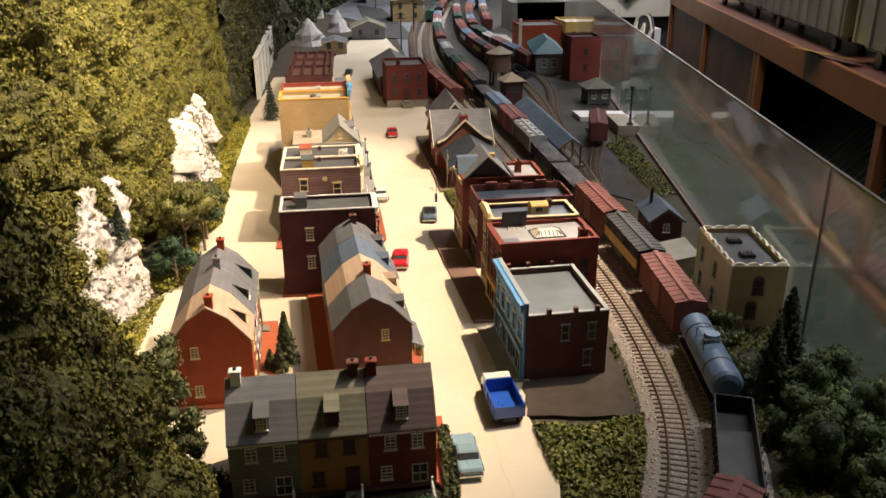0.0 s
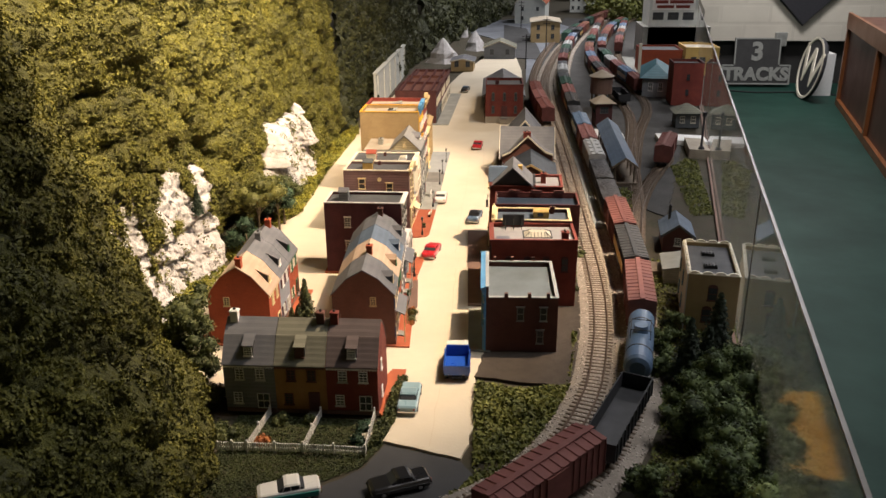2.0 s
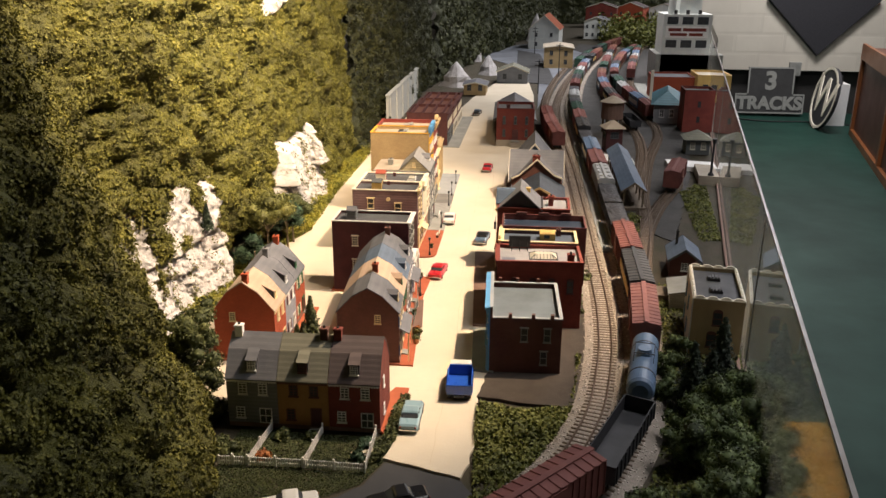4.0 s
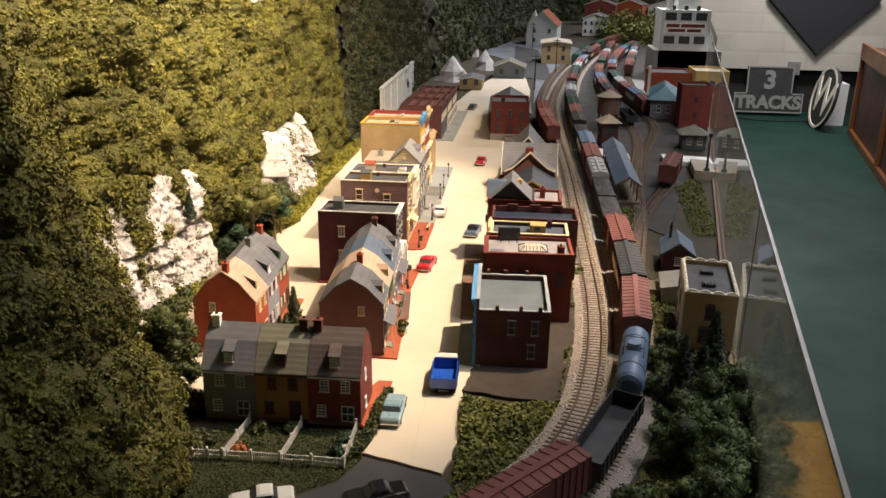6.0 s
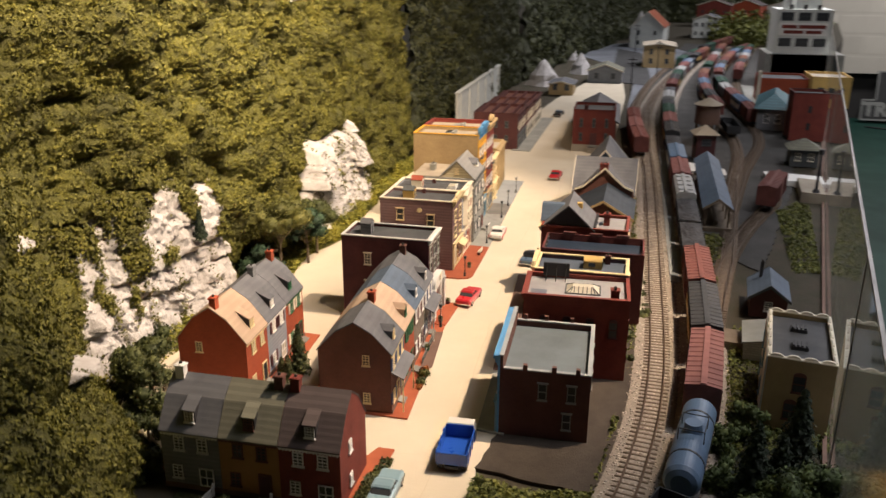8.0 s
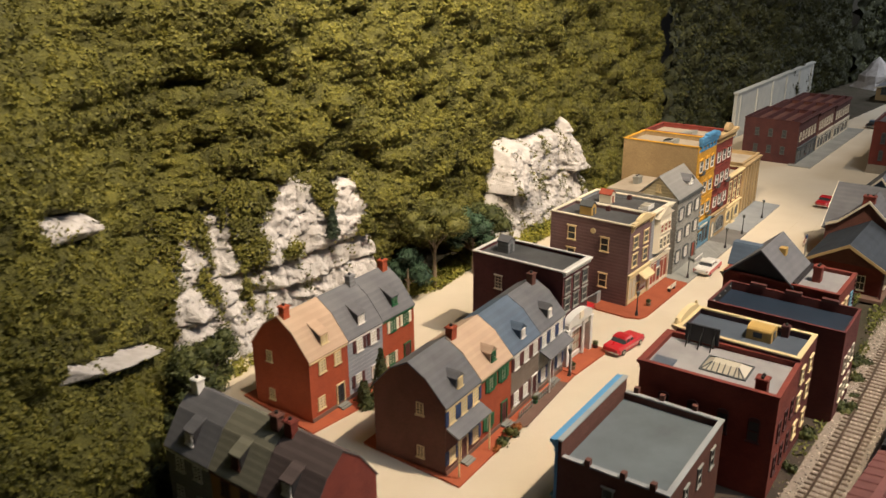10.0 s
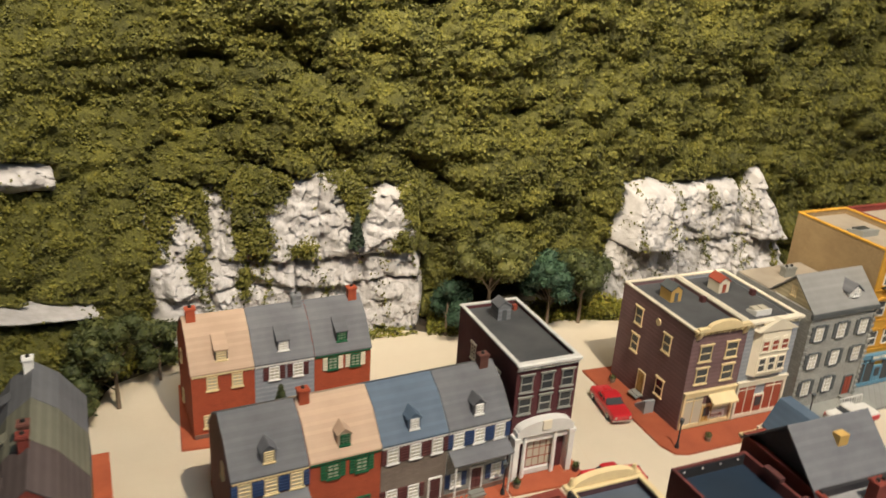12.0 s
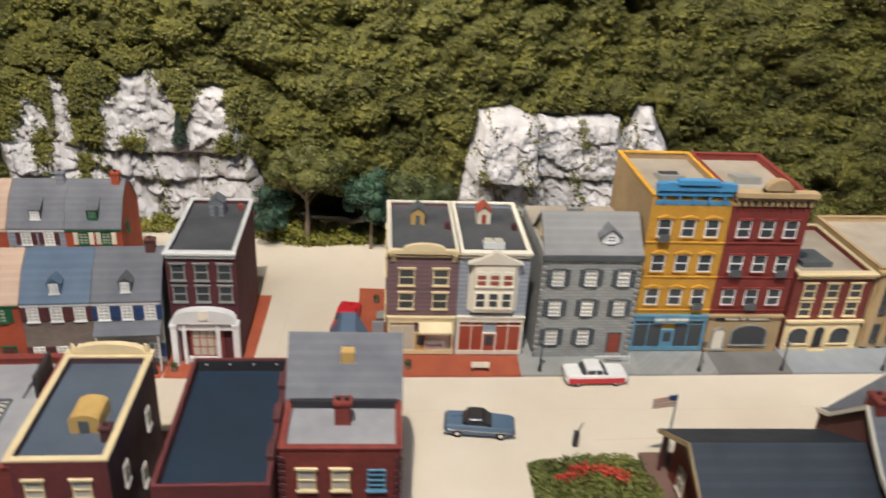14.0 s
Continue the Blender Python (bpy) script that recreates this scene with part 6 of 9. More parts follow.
def gable_roof(parent, axis, a0, a1, lo, hi, z0, z1, t, roof, fascia, over=0.006):
    m0 = (a0 + a1) / 2
    zz = z0 - over * (z1 - z0) / ((a1 - a0) / 2)
    lo_, hi_ = a0 - over, a1 + over
    r = part("roof", prism(bmesh.new(), [(lo_, zz - t), (m0, z1 - t), (hi_, zz - t), (hi_, zz), (m0, z1), (lo_, zz)], lo, hi, axis), roof, parent)
    for end, o in ((lo, -0.001), (hi, 0.001)):
        part("barge_board", prism(bmesh.new(), [(lo_, zz - 0.004), (m0, z1 - 0.004), (hi_, zz - 0.004), (hi_, zz + 0.0003), (m0, z1 + 0.0003), (lo_, zz + 0.0003)], min(end, end + o), max(end, end + o), axis), fascia, r)
    return r


gable_roof(h, "y", 0.018, 0.11, 0.004, 0.132, 0.047, 0.073, 0.002, ROOF_NIGHT, STUCCO_TAN, 0.006)
part("gable", prism(bmesh.new(), [(0.02, 0.044), (0.108, 0.044), (0.064, 0.068)], 0.012, 0.13, "y"), BRICK_BROWN, h)
# brown gable with swept eaves, and the hall's cross roof behind it
sweep = [(0.006, 0.057), (0.022, 0.064), (0.04, 0.081), (0.058, 0.098), (0.076, 0.081), (0.094, 0.066), (0.11, 0.060)]
part("gable", prism(bmesh.new(), sweep + [(0.11, 0.03), (0.006, 0.03)], 0.13, 0.134, "y"), BRICK_BROWN, h, "brown gable with swept eaves")
bm = prism(bmesh.new(), sweep + [(a0, c0 + 0.0022) for a0, c0 in sweep[::-1]], 0.127, 0.2, "y")
part("roof", bm, ROOF_GREY, h)
bm = prism(bmesh.new(), [(a0, c0 - 0.001) for a0, c0 in sweep] + [(a0, c0 + 0.0028) for a0, c0 in sweep[::-1]], 0.1255, 0.127, "y")
part("barge_board", bm, IVORY, h)
gable_roof(h, "x", 0.137, 0.262, 0.0, 0.114, 0.054, 0.104, 0.002, ROOF_GREY, IVORY, 0.004)
gable_roof(h, "y", 0.012, 0.092, 0.225, 0.372, 0.066, 0.112, 0.002, ROOF_GREY, IVORY, 0.004)
part("gable", prism(bmesh.new(), [(0.014, 0.064), (0.09, 0.064), (0.052, 0.108)], 0.228, 0.368, "y"), ROOF_BLUE, h, "blue-grey boarded gable")
part("gable", prism(bmesh.new(), [(0.139, 0.05), (0.26, 0.05), (0.1995, 0.1)], 0.004, 0.11, "x"), BRICK_RED, h)
part("wall", box(0.006, 0.108, 0.134, 0.252, 0.0, 0.054), BRICK_RED, h)
part("wall", box(0.014, 0.09, 0.252, 0.362, 0.0, 0.066), BRICK_RED, h)
chimney(h, 0.056, 0.136, 0.08, 0.106, BRICK_RED, 0.015, 0.011, 2)
for x in (0.045, 0.082):
    window(h, pose(x, 0.014, 0.012), 0.011, 0.02, IVORY, rows=2, cols=2)
for y in (0.04, 0.09, 0.15, 0.22, 0.3):
    window(h, pose(0.022 if y < 0.12 else 0.006 if y < 0.25 else 0.014, y, 0.012, 0, 0, -90), 0.012, 0.022, IVORY, rows=2, cols=2)
    window(h, pose(0.106 if y < 0.12 else 0.108 if y < 0.25 else 0.09, y, 0.012, 0, 0, 90), 0.012, 0.022, IVORY, rows=2, cols=2)
for x, y in ((0.016, 0.002), (0.108, 0.002), (0.016, 0.1)):
    part("canopy_post", box(x - 0.0012, x + 0.0012, y - 0.0012 + 0.006, y + 0.0012 + 0.006, 0, 0.044), MAROON, h)
slab("station_platform", [(-0.016, 0.63), (0.1, 0.63), (0.1, 1.02), (-0.022, 1.02)], 0.0, 0.004, PAVE_BROWN, "brown station platform", "pavement")
slab("railway_platform", [(0.163, 0.46), (0.176, 0.46), (0.168, 1.0), (0.155, 1.75), (0.142, 1.75), (0.152, 1.0)], -0.003, 0.006, PAVE_BLUE, "long pale concrete platform between the tracks", "pavement")

# red brick freight office
h = thing("freight_office", pose(-0.066, 1.335, 0, 0, 0, 2), "red brick two-storey building on a pale stone base", "building")
w, d, top = 0.102, 0.12, 0.104
shell(h, w, d, top, top - 0.006, BRICK_RED, TAR_GREY, BRICK_DARK)
part("base", box(-0.0008, w + 0.0008, -0.0012, 0.002, 0, 0.018), TAR_BUFF, h)
for x in (0.2, 0.5, 0.8):
    window(h, pose(w * x, 0, 0.062), 0.008, 0.02, STONE_DARK, rows=2, cols=1, arch=True)
for x in (0.2, 0.8):
    window(h, pose(w * x, 0, 0.028), 0.008, 0.018, STONE_DARK, rows=2, cols=1, arch=True)
door(h, pose(w * 0.5, 0, 0.018), 0.014, 0.028, MAROON, MAROON)
bm = box(w * 0.36, w * 0.64, -0.012, -0.0012, 0, 0.012)
bx(bm, w * 0.4, w * 0.6, -0.018, -0.012, 0, 0.006)
part("front_steps", bm, TAR_BUFF, h)
chimney(h, w * 0.3, d * 0.1, top - 0.006, top + 0.01, BRICK_DARK, 0.01, 0.008)
h = thing("freight_shed", pose(-0.075, 1.473, 0, 0, 0, 2), "long freight shed with a grey gabled roof", "shed")
part("wall", box(0.0, 0.11, 0, 0.3, 0, 0.055), BRICK_BROWN, h)
gable_roof(h, "y", 0.0, 0.11, -0.006, 0.306, 0.055, 0.085, 0.002, ROOF_GREY, STONE_DARK, 0.008)

# tan corner house by the clear barrier
h = thing("tan_warehouse", pose(0.2445, 0.083, 0, 0, 0, -7), "tan stucco two-storey building with scalloped parapet and roof vents", "building")
w, d, top = 0.062, 0.122, 0.078
shell(h, w, d, top, top - 0.005, STUCCO_TAN, TAR_GREY, IVORY)
part("side_wall", box(-0.0016, 0, 0.0, d, 0, top - 0.0005), STUCCO_PALE, h, "pale blue-white painted side wall")
for side, span in (("front", w), ("left", d), ("right", d), ("back", w)):
    n = 4 if span == w else 6
    for k in range(n):
        m = face_pose(side, w, d, span * (k + 0.5) / n, top + 0.0008)
        part("parapet_scallop", prism(bmesh.new(), [(span / n * 0.42 * math.cos(a), 0.0034 * math.sin(a)) for a in np.linspace(0, math.pi, 7)], 0.0002, 0.0026, "y"), IVORY, h, m=m)
window(h, pose(w * 0.5, 0, 0.044), 0.012, 0.018, BRICK_BROWN, PANE, rows=2, cols=1, arch=True)
window(h, pose(w * 0.42, 0, 0.014), 0.012, 0.018, BRICK_BROWN, PANE, rows=2, cols=1, arch=True)
for a in (0.2, 0.6):
    for z in (0.013, 0.045):
        window(h, pose(-0.0016, d * (1 - a), z, 0, 0, -90), 0.009, 0.018, SHOP_BLUE, PANE, rows=2, cols=1)
for y in (0.035, 0.08):
    v = part("roof_vent", box(0.022, 0.038, y, y + 0.013, top - 0.005, top - 0.001), STEEL, h)
    for k in range(4):
        part("vent_slat", box(0.023 + k * 0.004, 0.025 + k * 0.004, y + 0.001, y + 0.012, top - 0.001, top + 0.0004), CHARCOAL, v)

h = thing("yard_shed", pose(0.262, 0.37, 0, 0, 0, -5), "small maroon shed with blue-grey gabled roof", "shed")
part("wall", prism(bmesh.new(), [(0, 0), (0.046, 0), (0.046, 0.03), (0.023, 0.046), (0, 0.03)], 0, 0.07, "y"), MAROON, h)
gable_roof(h, "y", 0.0, 0.046, -0.003, 0.073, 0.03, 0.047, 0.0016, ROOF_BLUE, STONE_DARK, 0.004)
chimney(h, 0.012, 0.05, 0.034, 0.062, STEEL, 0.004, 0.004)
window(h, pose(0.023, 0, 0.01), 0.01, 0.013, WHITE)
h = thing("lean_to", pose(0.243, 0.235, 0, 0, 0, -5), "small grey-green wooden lean-to", "shed")
part("wall", prism(bmesh.new(), [(0, 0), (0.03, 0), (0.03, 0.028), (0, 0.022)], 0, 0.06, "y"), STONE_GREY, h)
part("roof", prism(bmesh.new(), [(-0.003, 0.0216), (0.033, 0.029), (0.033, 0.0305), (-0.003, 0.023)], -0.003, 0.063, "y"), PAVE_GREY, h)
slab("loading_dock", [(0.213, 0.265), (0.25, 0.26), (0.252, 0.3), (0.215, 0.305)], -0.003, 0.008, WOOD, "weathered plank loading dock", "platform")

# open platform shelter, its yard and the white platforms
h = thing("platform_shelter", pose(0.222, 0.735, 0, 0, 0, 0), "long open platform shelter with blue-grey gabled roof", "shelter")
gable_roof(h, "y", 0.0, 0.042, 0.0, 0.4, 0.045, 0.06, 0.002, ROOF_BLUE, WOOD, 0.005)
for y in np.arange(0.008, 0.4, 0.055):
    for x in (0.002, 0.04):
        part("post", box(x - 0.0015, x + 0.0015, y - 0.0015, y + 0.0015, 0.006, 0.046), WOOD, h)
part("deck", box(-0.004, 0.046, 0.002, 0.41, 0, 0.007), WOOD, h)
part("bench", box(0.018, 0.024, 0.02, 0.38, 0.007, 0.014), WOOD, h)
slab("white_platform", [(0.2, 1.17), (0.29, 1.14), (0.29, 1.2), (0.2, 1.26)], -0.003, 0.007, WHITE, "white concrete platform", "platform")
slab("white_platform", [(0.37, 1.12), (0.482, 1.1), (0.486, 1.17), (0.37, 1.19)], -0.003, 0.010, WHITE, "white concrete platform", "platform")
slab("loading_ramp", [(0.418, 0.99), (0.462, 0.98), (0.47, 1.1), (0.428, 1.11)], -0.003, 0.018, TAR_BUFF, "pale concrete loading ramp", "platform")
h = thing("lamp_post", pose(0.445, 0.995, 0.018), "tall black lamp post on the loading ramp", "lamp")
part("base", tube(bmesh.new(), (0, 0, 0), (0, 0, 0.006), 0.008, 0.005), CHARCOAL, h)
part("pole", tube(bmesh.new(), (0, 0, 0.006), (0, 0, 0.075), 0.0028, 0.002), CHARCOAL, h)
part("lantern", tube(bmesh.new(), (0, 0, 0.075), (0, 0, 0.085), 0.004, 0.0055), CHARCOAL, h)

# gatehouse, brick tower, teal-roofed house, mill
h = thing("gatehouse", pose(0.44, 1.3, 0, 0, 0, 0), "small dark hut with a hipped grey roof", "hut")
part("wall", box(0, 0.06, 0, 0.06, 0, 0.04), STONE_DARK, h)
part("roof", loft(bmesh.new(), [[(-0.008, -0.008, 0.04), (0.068, -0.008, 0.04), (0.068, 0.068, 0.04), (-0.008, 0.068, 0.04)], [(0.029, 0.029, 0.062), (0.031, 0.029, 0.062), (0.031, 0.031, 0.062), (0.029, 0.031, 0.062)]]), ROOF_OLIVE, h)
grid(h, "front", 0.06, 0.06, [0.016, 0.044], [0.014], 0.012, 0.018, IVORY, rows=2, cols=2)
h = thing("brick_tower", pose(0.48, 1.62, 0, 0, 0, 0), "tall windowless red brick block", "building")
shell(h, 0.088, 0.09, 0.125, 0.119, BRICK_RED, TAR_GREY, BRICK_DARK)
grid(h, "front", 0.088, 0.09, [0.044], [0.03, 0.075], 0.01, 0.018, BRICK_DARK, rows=2, cols=1)
h = thing("teal_roof_house", pose(0.412, 1.76, 0, 0, 0, -8), "grey station house with teal hipped roof and white windows", "house")
part("wall", box(0, 0.08, 0, 0.26, 0, 0.06), BOARD_GREY, h)
part("roof", loft(bmesh.new(), [[(-0.01, -0.01, 0.06), (0.09, -0.01, 0.06), (0.09, 0.27, 0.06), (-0.01, 0.27, 0.06)], [(0.038, 0.06, 0.095), (0.042, 0.06, 0.095), (0.042, 0.2, 0.095), (0.038, 0.2, 0.095)]]), TEAL, h)
for k in range(6):
    window(h, pose(0, 0.03 + k * 0.04, 0.018, 0, 0, -90), 0.018, 0.03, WHITE, rows=2, cols=2)
grid(h, "front", 0.08, 0.26, [0.025, 0.055], [0.02], 0.014, 0.026, WHITE, rows=2, cols=2)
h = thing("orange_depot", pose(0.47, 2.25, 0, 0, 0, 0), "orange brick depot with a flat roof", "building")
shell(h, 0.15, 0.16, 0.085, 0.08, BRICK_ORANGE, TAR_GREY, BRICK_RED)
part("column", box(-0.01, 0.0, -0.01, 0.0, 0, 0.11), IVORY, h)
h = thing("yellow_depot", pose(0.625, 2.22, 0, 0, 0, 0), "ochre yellow depot with dark doors", "building")
shell(h, 0.12, 0.16, 0.098, 0.092, OCHRE, TAR_BUFF, OCHRE)
grid(h, "front", 0.12, 0.16, [0.03, 0.06, 0.09], [0.03], 0.02, 0.035, STONE_DARK, rows=2, cols=2)
h = thing("mill", pose(0.56, 2.75, 0, 0, 0, 0), "tall grey concrete mill with dark windows and roof tower", "mill")
w, d = 0.2, 0.2
part("wall", box(0, w, 0, d, 0, 0.285), STUCCO_PALE, h)
part("step_wall", box(-0.02, w + 0.06, 0.0, d + 0.05, 0, 0.12), PAVE_GREY, h)
part("roof_tower", box(0.07, 0.16, 0.05, 0.15, 0.285, 0.345), STUCCO_PALE, h)
part("stack", tube(bmesh.new(), (0.035, 0.03, 0.285), (0.035, 0.03, 0.46), 0.016, 0.013, 12), STUCCO_PALE, h)
for z in (0.15, 0.245):
    for k in range(3):
        window(h, pose(0.038 + k * 0.062, 0, z), 0.045, 0.03, STONE_DARK, rows=2, cols=2)
sg = part("sign_board", box(0.012, 0.188, -0.004, 0, 0.19, 0.236), WHITE, h, "white sign board with dark red lettering bars")
bm = bmesh.new()
for a, b in ((0.022, 0.075), (0.082, 0.178)):
    bx(bm, a, b, -0.0055, -0.004, 0.216, 0.229)
for a, b in ((0.03, 0.1), (0.108, 0.165)):
    bx(bm, a, b, -0.0055, -0.004, 0.197, 0.209)
part("lettering", bm, BRICK_RED, sg)
for k in range(3):
    part("roof_vent", tube(bmesh.new(), (0.05 + k * 0.05, 0.02, 0.285), (0.05 + k * 0.05, 0.02, 0.302), 0.008, 0.008), STEEL, h)

h = thing("water_tower", pose(0.268, 1.6, 0), "round brown water tank with a conical roof on legs", "water tower")
part("tank", tube(bmesh.new(), (0, 0, 0.04), (0, 0, 0.09), 0.033, 0.031, 20), PAVE_BROWN, h)
part("roof", tube(bmesh.new(), (0, 0, 0.09), (0, 0, 0.108), 0.038, 0.002, 20), TAR_BUFF, h)
for a in range(6):
    x, y = 0.026 * math.cos(a * 1.047), 0.026 * math.sin(a * 1.047)
    part("leg", box(x - 0.003, x + 0.003, y - 0.003, y + 0.003, 0, 0.04), WOOD, h)
h = thing("crossing_tower", pose(0.248, 1.33, 0, 0, 0, 10), "dark red square tower with a pyramid roof", "tower")
part("wall", box(-0.022, 0.022, -0.022, 0.022, 0, 0.062), MAROON, h)
part("roof", loft(bmesh.new(), [[(-0.03, -0.03, 0.062), (0.03, -0.03, 0.062), (0.03, 0.03, 0.062), (-0.03, 0.03, 0.062)], [(-0.001, -0.001, 0.082), (0.001, -0.001, 0.082), (0.001, 0.001, 0.082), (-0.001, 0.001, 0.082)]]), TAR_BUFF, h)
for k, a in enumerate((0, 90, 180, 270)):
    window(h, pose(0, 0, 0, 0, 0, a) @ pose(0, -0.022, 0.036), 0.022, 0.016, STONE_DARK, rows=2, cols=3)

# the small buildings at the far end
def far_house(x, y, w, d, e, r, wall, roof, label, turn=0, wins=2, name="far_house"):
    hh = thing(name, pose(x, y, 0, 0, 0, turn), label, "house", "houses at the far end")
    part("wall", prism(bmesh.new(), [(0, 0), (w, 0), (w, e), (w / 2, r - 0.004), (0, e)], 0, d, "y"), wall, hh)
    gable_roof(hh, "y", 0, w, -0.006, d + 0.006, e, r, 0.003, roof, IVORY, 0.006)
    for k in range(wins):
        for z in ([0.02, e * 0.62] if e > 0.07 else [0.018]):
            window(hh, pose(w * (k + 0.5) / wins, 0, z), 0.016, 0.022, STONE_DARK, rows=2, cols=2)
    return hh


far_house(-0.24, 2.27, 0.085, 0.12, 0.04, 0.05, STUCCO_TAN, ROOF_GREY, "small tan hut with a flat grey roof")
far_house(-0.13, 2.63, 0.13, 0.12, 0.05, 0.075, BOARD_GREY, ROOF_OLIVE, "low grey house with a porch")
far_house(-0.02, 4.2, 0.18, 0.3, 0.12, 0.2, STUCCO_PALE, PAVE_RED, "pale pink chapel with a steep roof", -6)
far_house(0.07, 3.22, 0.14, 0.2, 0.1, 0.11, STUCCO_TAN, TAR_BUFF, "pale tan warehouse with a flat roof")
far_house(0.35, 5.0, 0.16, 0.25, 0.12, 0.15, STUCCO_PALE, ROOF_GREY, "white house with a blue-grey roof", -10, 4)
far_house(0.95, 6.35, 0.24, 0.2, 0.15, 0.19, STUCCO_PALE, ROOF_BROWN, "white house on the far slope", -20, 3)
far_house(0.42, 6.2, 0.25, 0.2, 0.16, 0.2, BRICK_RED, ROOF_BROWN, "red brick house on the far slope", -10, 3)
far_house(0.68, 6.3, 0.22, 0.2, 0.16, 0.2, BRICK_ORANGE, ROOF_BROWN, "orange brick house on the far slope", -20, 3)
slab("far_street", [(-0.05, 2.7), (0.12, 2.6), (0.1, 3.1), (0.05, 3.9), (-0.08, 4.1)], -0.003, 0.001, ASPHALT, "dark asphalt street at the far end", "road")
slab("far_lot", [(0.045, 2.0), (0.075, 2.35), (0.12, 2.8), (0.22, 3.4), (0.3, 4.0), (0.1, 4.7), (-0.12, 4.4), (-0.26, 3.7), (-0.1, 3.35), (0.05, 2.95)], -0.003, -0.0004, PAVE_FAR_DAYLIT, "grey paved ground at the far end, bluish daylight put into its colour", "ground")
slab("yard_patch", [(0.43, 1.98), (0.47, 1.96), (0.5, 2.7), (0.455, 2.72)], -0.003, 0.0006, PAVE_GREY, "pale concrete patch by the depots", "ground")


def telegraph_pole(x, y, tall):
    t = thing("telegraph_pole", pose(x, y, 0), "tall dark telegraph pole with crossarms", "pole", "telegraph poles")
    part("pole", tube(bmesh.new(), (0, 0, -0.003), (0, 0, tall), 0.0026, 0.0018, 6), CHARCOAL, t)
    for z in (tall * 0.82, tall * 0.93):
        part("crossarm", box(-0.016, 0.016, -0.0012, 0.0012, z, z + 0.0026), CHARCOAL, t)


telegraph_pole(0.045, 2.36, 0.13)
telegraph_pole(0.135, 2.86, 0.15)
telegraph_pole(0.02, 3.9, 0.15)


def peak_rock(x, y, r, tall, seed):
    g = random.Random(seed)
    rings = []
    for k in range(6):
        f = k / 5
        rings.append([(x + r * (1 - f) ** 0.8 * g.uniform(0.75, 1.2) * math.cos(a) + 0.004, y + r * (1 - f) ** 0.8 * g.uniform(0.75, 1.2) * math.sin(a), -0.003 + tall * f) for a in np.linspace(0, 5.6, 9)])
    single("rock_peak", loft(bmesh.new(), rings), ROCK, "white plaster rock peak at the hill's foot", "rock")


peak_rock(-0.3, 2.55, 0.07, 0.1, 1)
peak_rock(-0.19, 2.95, 0.05, 0.09, 2)
peak_rock(-0.3, 3.5, 0.05, 0.12, 3)
peak_rock(0.02, 4.8, 0.07, 0.18, 4)

# ---- railway tracks ----


def smooth_path(points, step=0.004):
    p = np.array(points, dtype=float)
    q = np.vstack([2 * p[0] - p[1], p, 2 * p[-1] - p[-2]])
    out = []
    for i in range(1, len(q) - 2):
        a, b, c, d = q[i - 1], q[i], q[i + 1], q[i + 2]
        for t in np.linspace(0, 1, 24, endpoint=False):
            out.append(0.5 * (2 * b + (c - a) * t + (2 * a - 5 * b + 4 * c - d) * t * t + (3 * b - a - 3 * c + d) * t ** 3))
    out = np.array(out + [p[-1]])
    s = np.concatenate([[0], np.cumsum(np.hypot(*np.diff(out, axis=0).T))])
    u = np.arange(0, s[-1], step)
    return np.stack([np.interp(u, s, out[:, 0]), np.interp(u, s, out[:, 1])], axis=1)


def sides(path):
    d = np.gradient(path, axis=0)
    d /= np.linalg.norm(d, axis=1, keepdims=True)
    return d, np.stack([d[:, 1], -d[:, 0]], axis=1)


def strip(path, offs, heights):
    """A band swept along the path: offsets across it and their heights."""
    _, n = sides(path)
    pts = np.stack([np.column_stack([path + n * o, np.full(len(path), z)]) for o, z in zip(offs, heights)], axis=1)
    k = len(offs)
    ii = np.arange(len(path) * k).reshape(len(path), k)
    f = np.stack([ii[:-1, :-1], ii[:-1, 1:], ii[1:, 1:], ii[1:, :-1]], axis=-1).reshape(-1, 4)
    return pts.reshape(-1, 3), f


def boxes(centres, dirs, half):
    """Many little boxes as one pair of arrays."""
    n = len(centres)
    a = np.column_stack([dirs, np.zeros(n)])
    b = np.column_stack([dirs[:, 1], -dirs[:, 0], np.zeros(n)])
    c = np.array([0, 0, 1.0])
    corners = []
    for sx, sy, sz in ((-1, -1, -1), (1, -1, -1), (1, 1, -1), (-1, 1, -1), (-1, -1, 1), (1, -1, 1), (1, 1, 1), (-1, 1, 1)):
        corners.append(centres + a * half[0] * sx + b * half[1] * sy + c * half[2] * sz)
    p = np.stack(corners, axis=1).reshape(-1, 3)
    q = np.array(((3, 2, 1, 0), (4, 5, 6, 7), (0, 1, 5, 4), (1, 2, 6, 5), (2, 3, 7, 6), (3, 0, 4, 7)))
    f = (np.arange(n)[:, None, None] * 8 + q[None]).reshape(-1, 4)
    return p, f


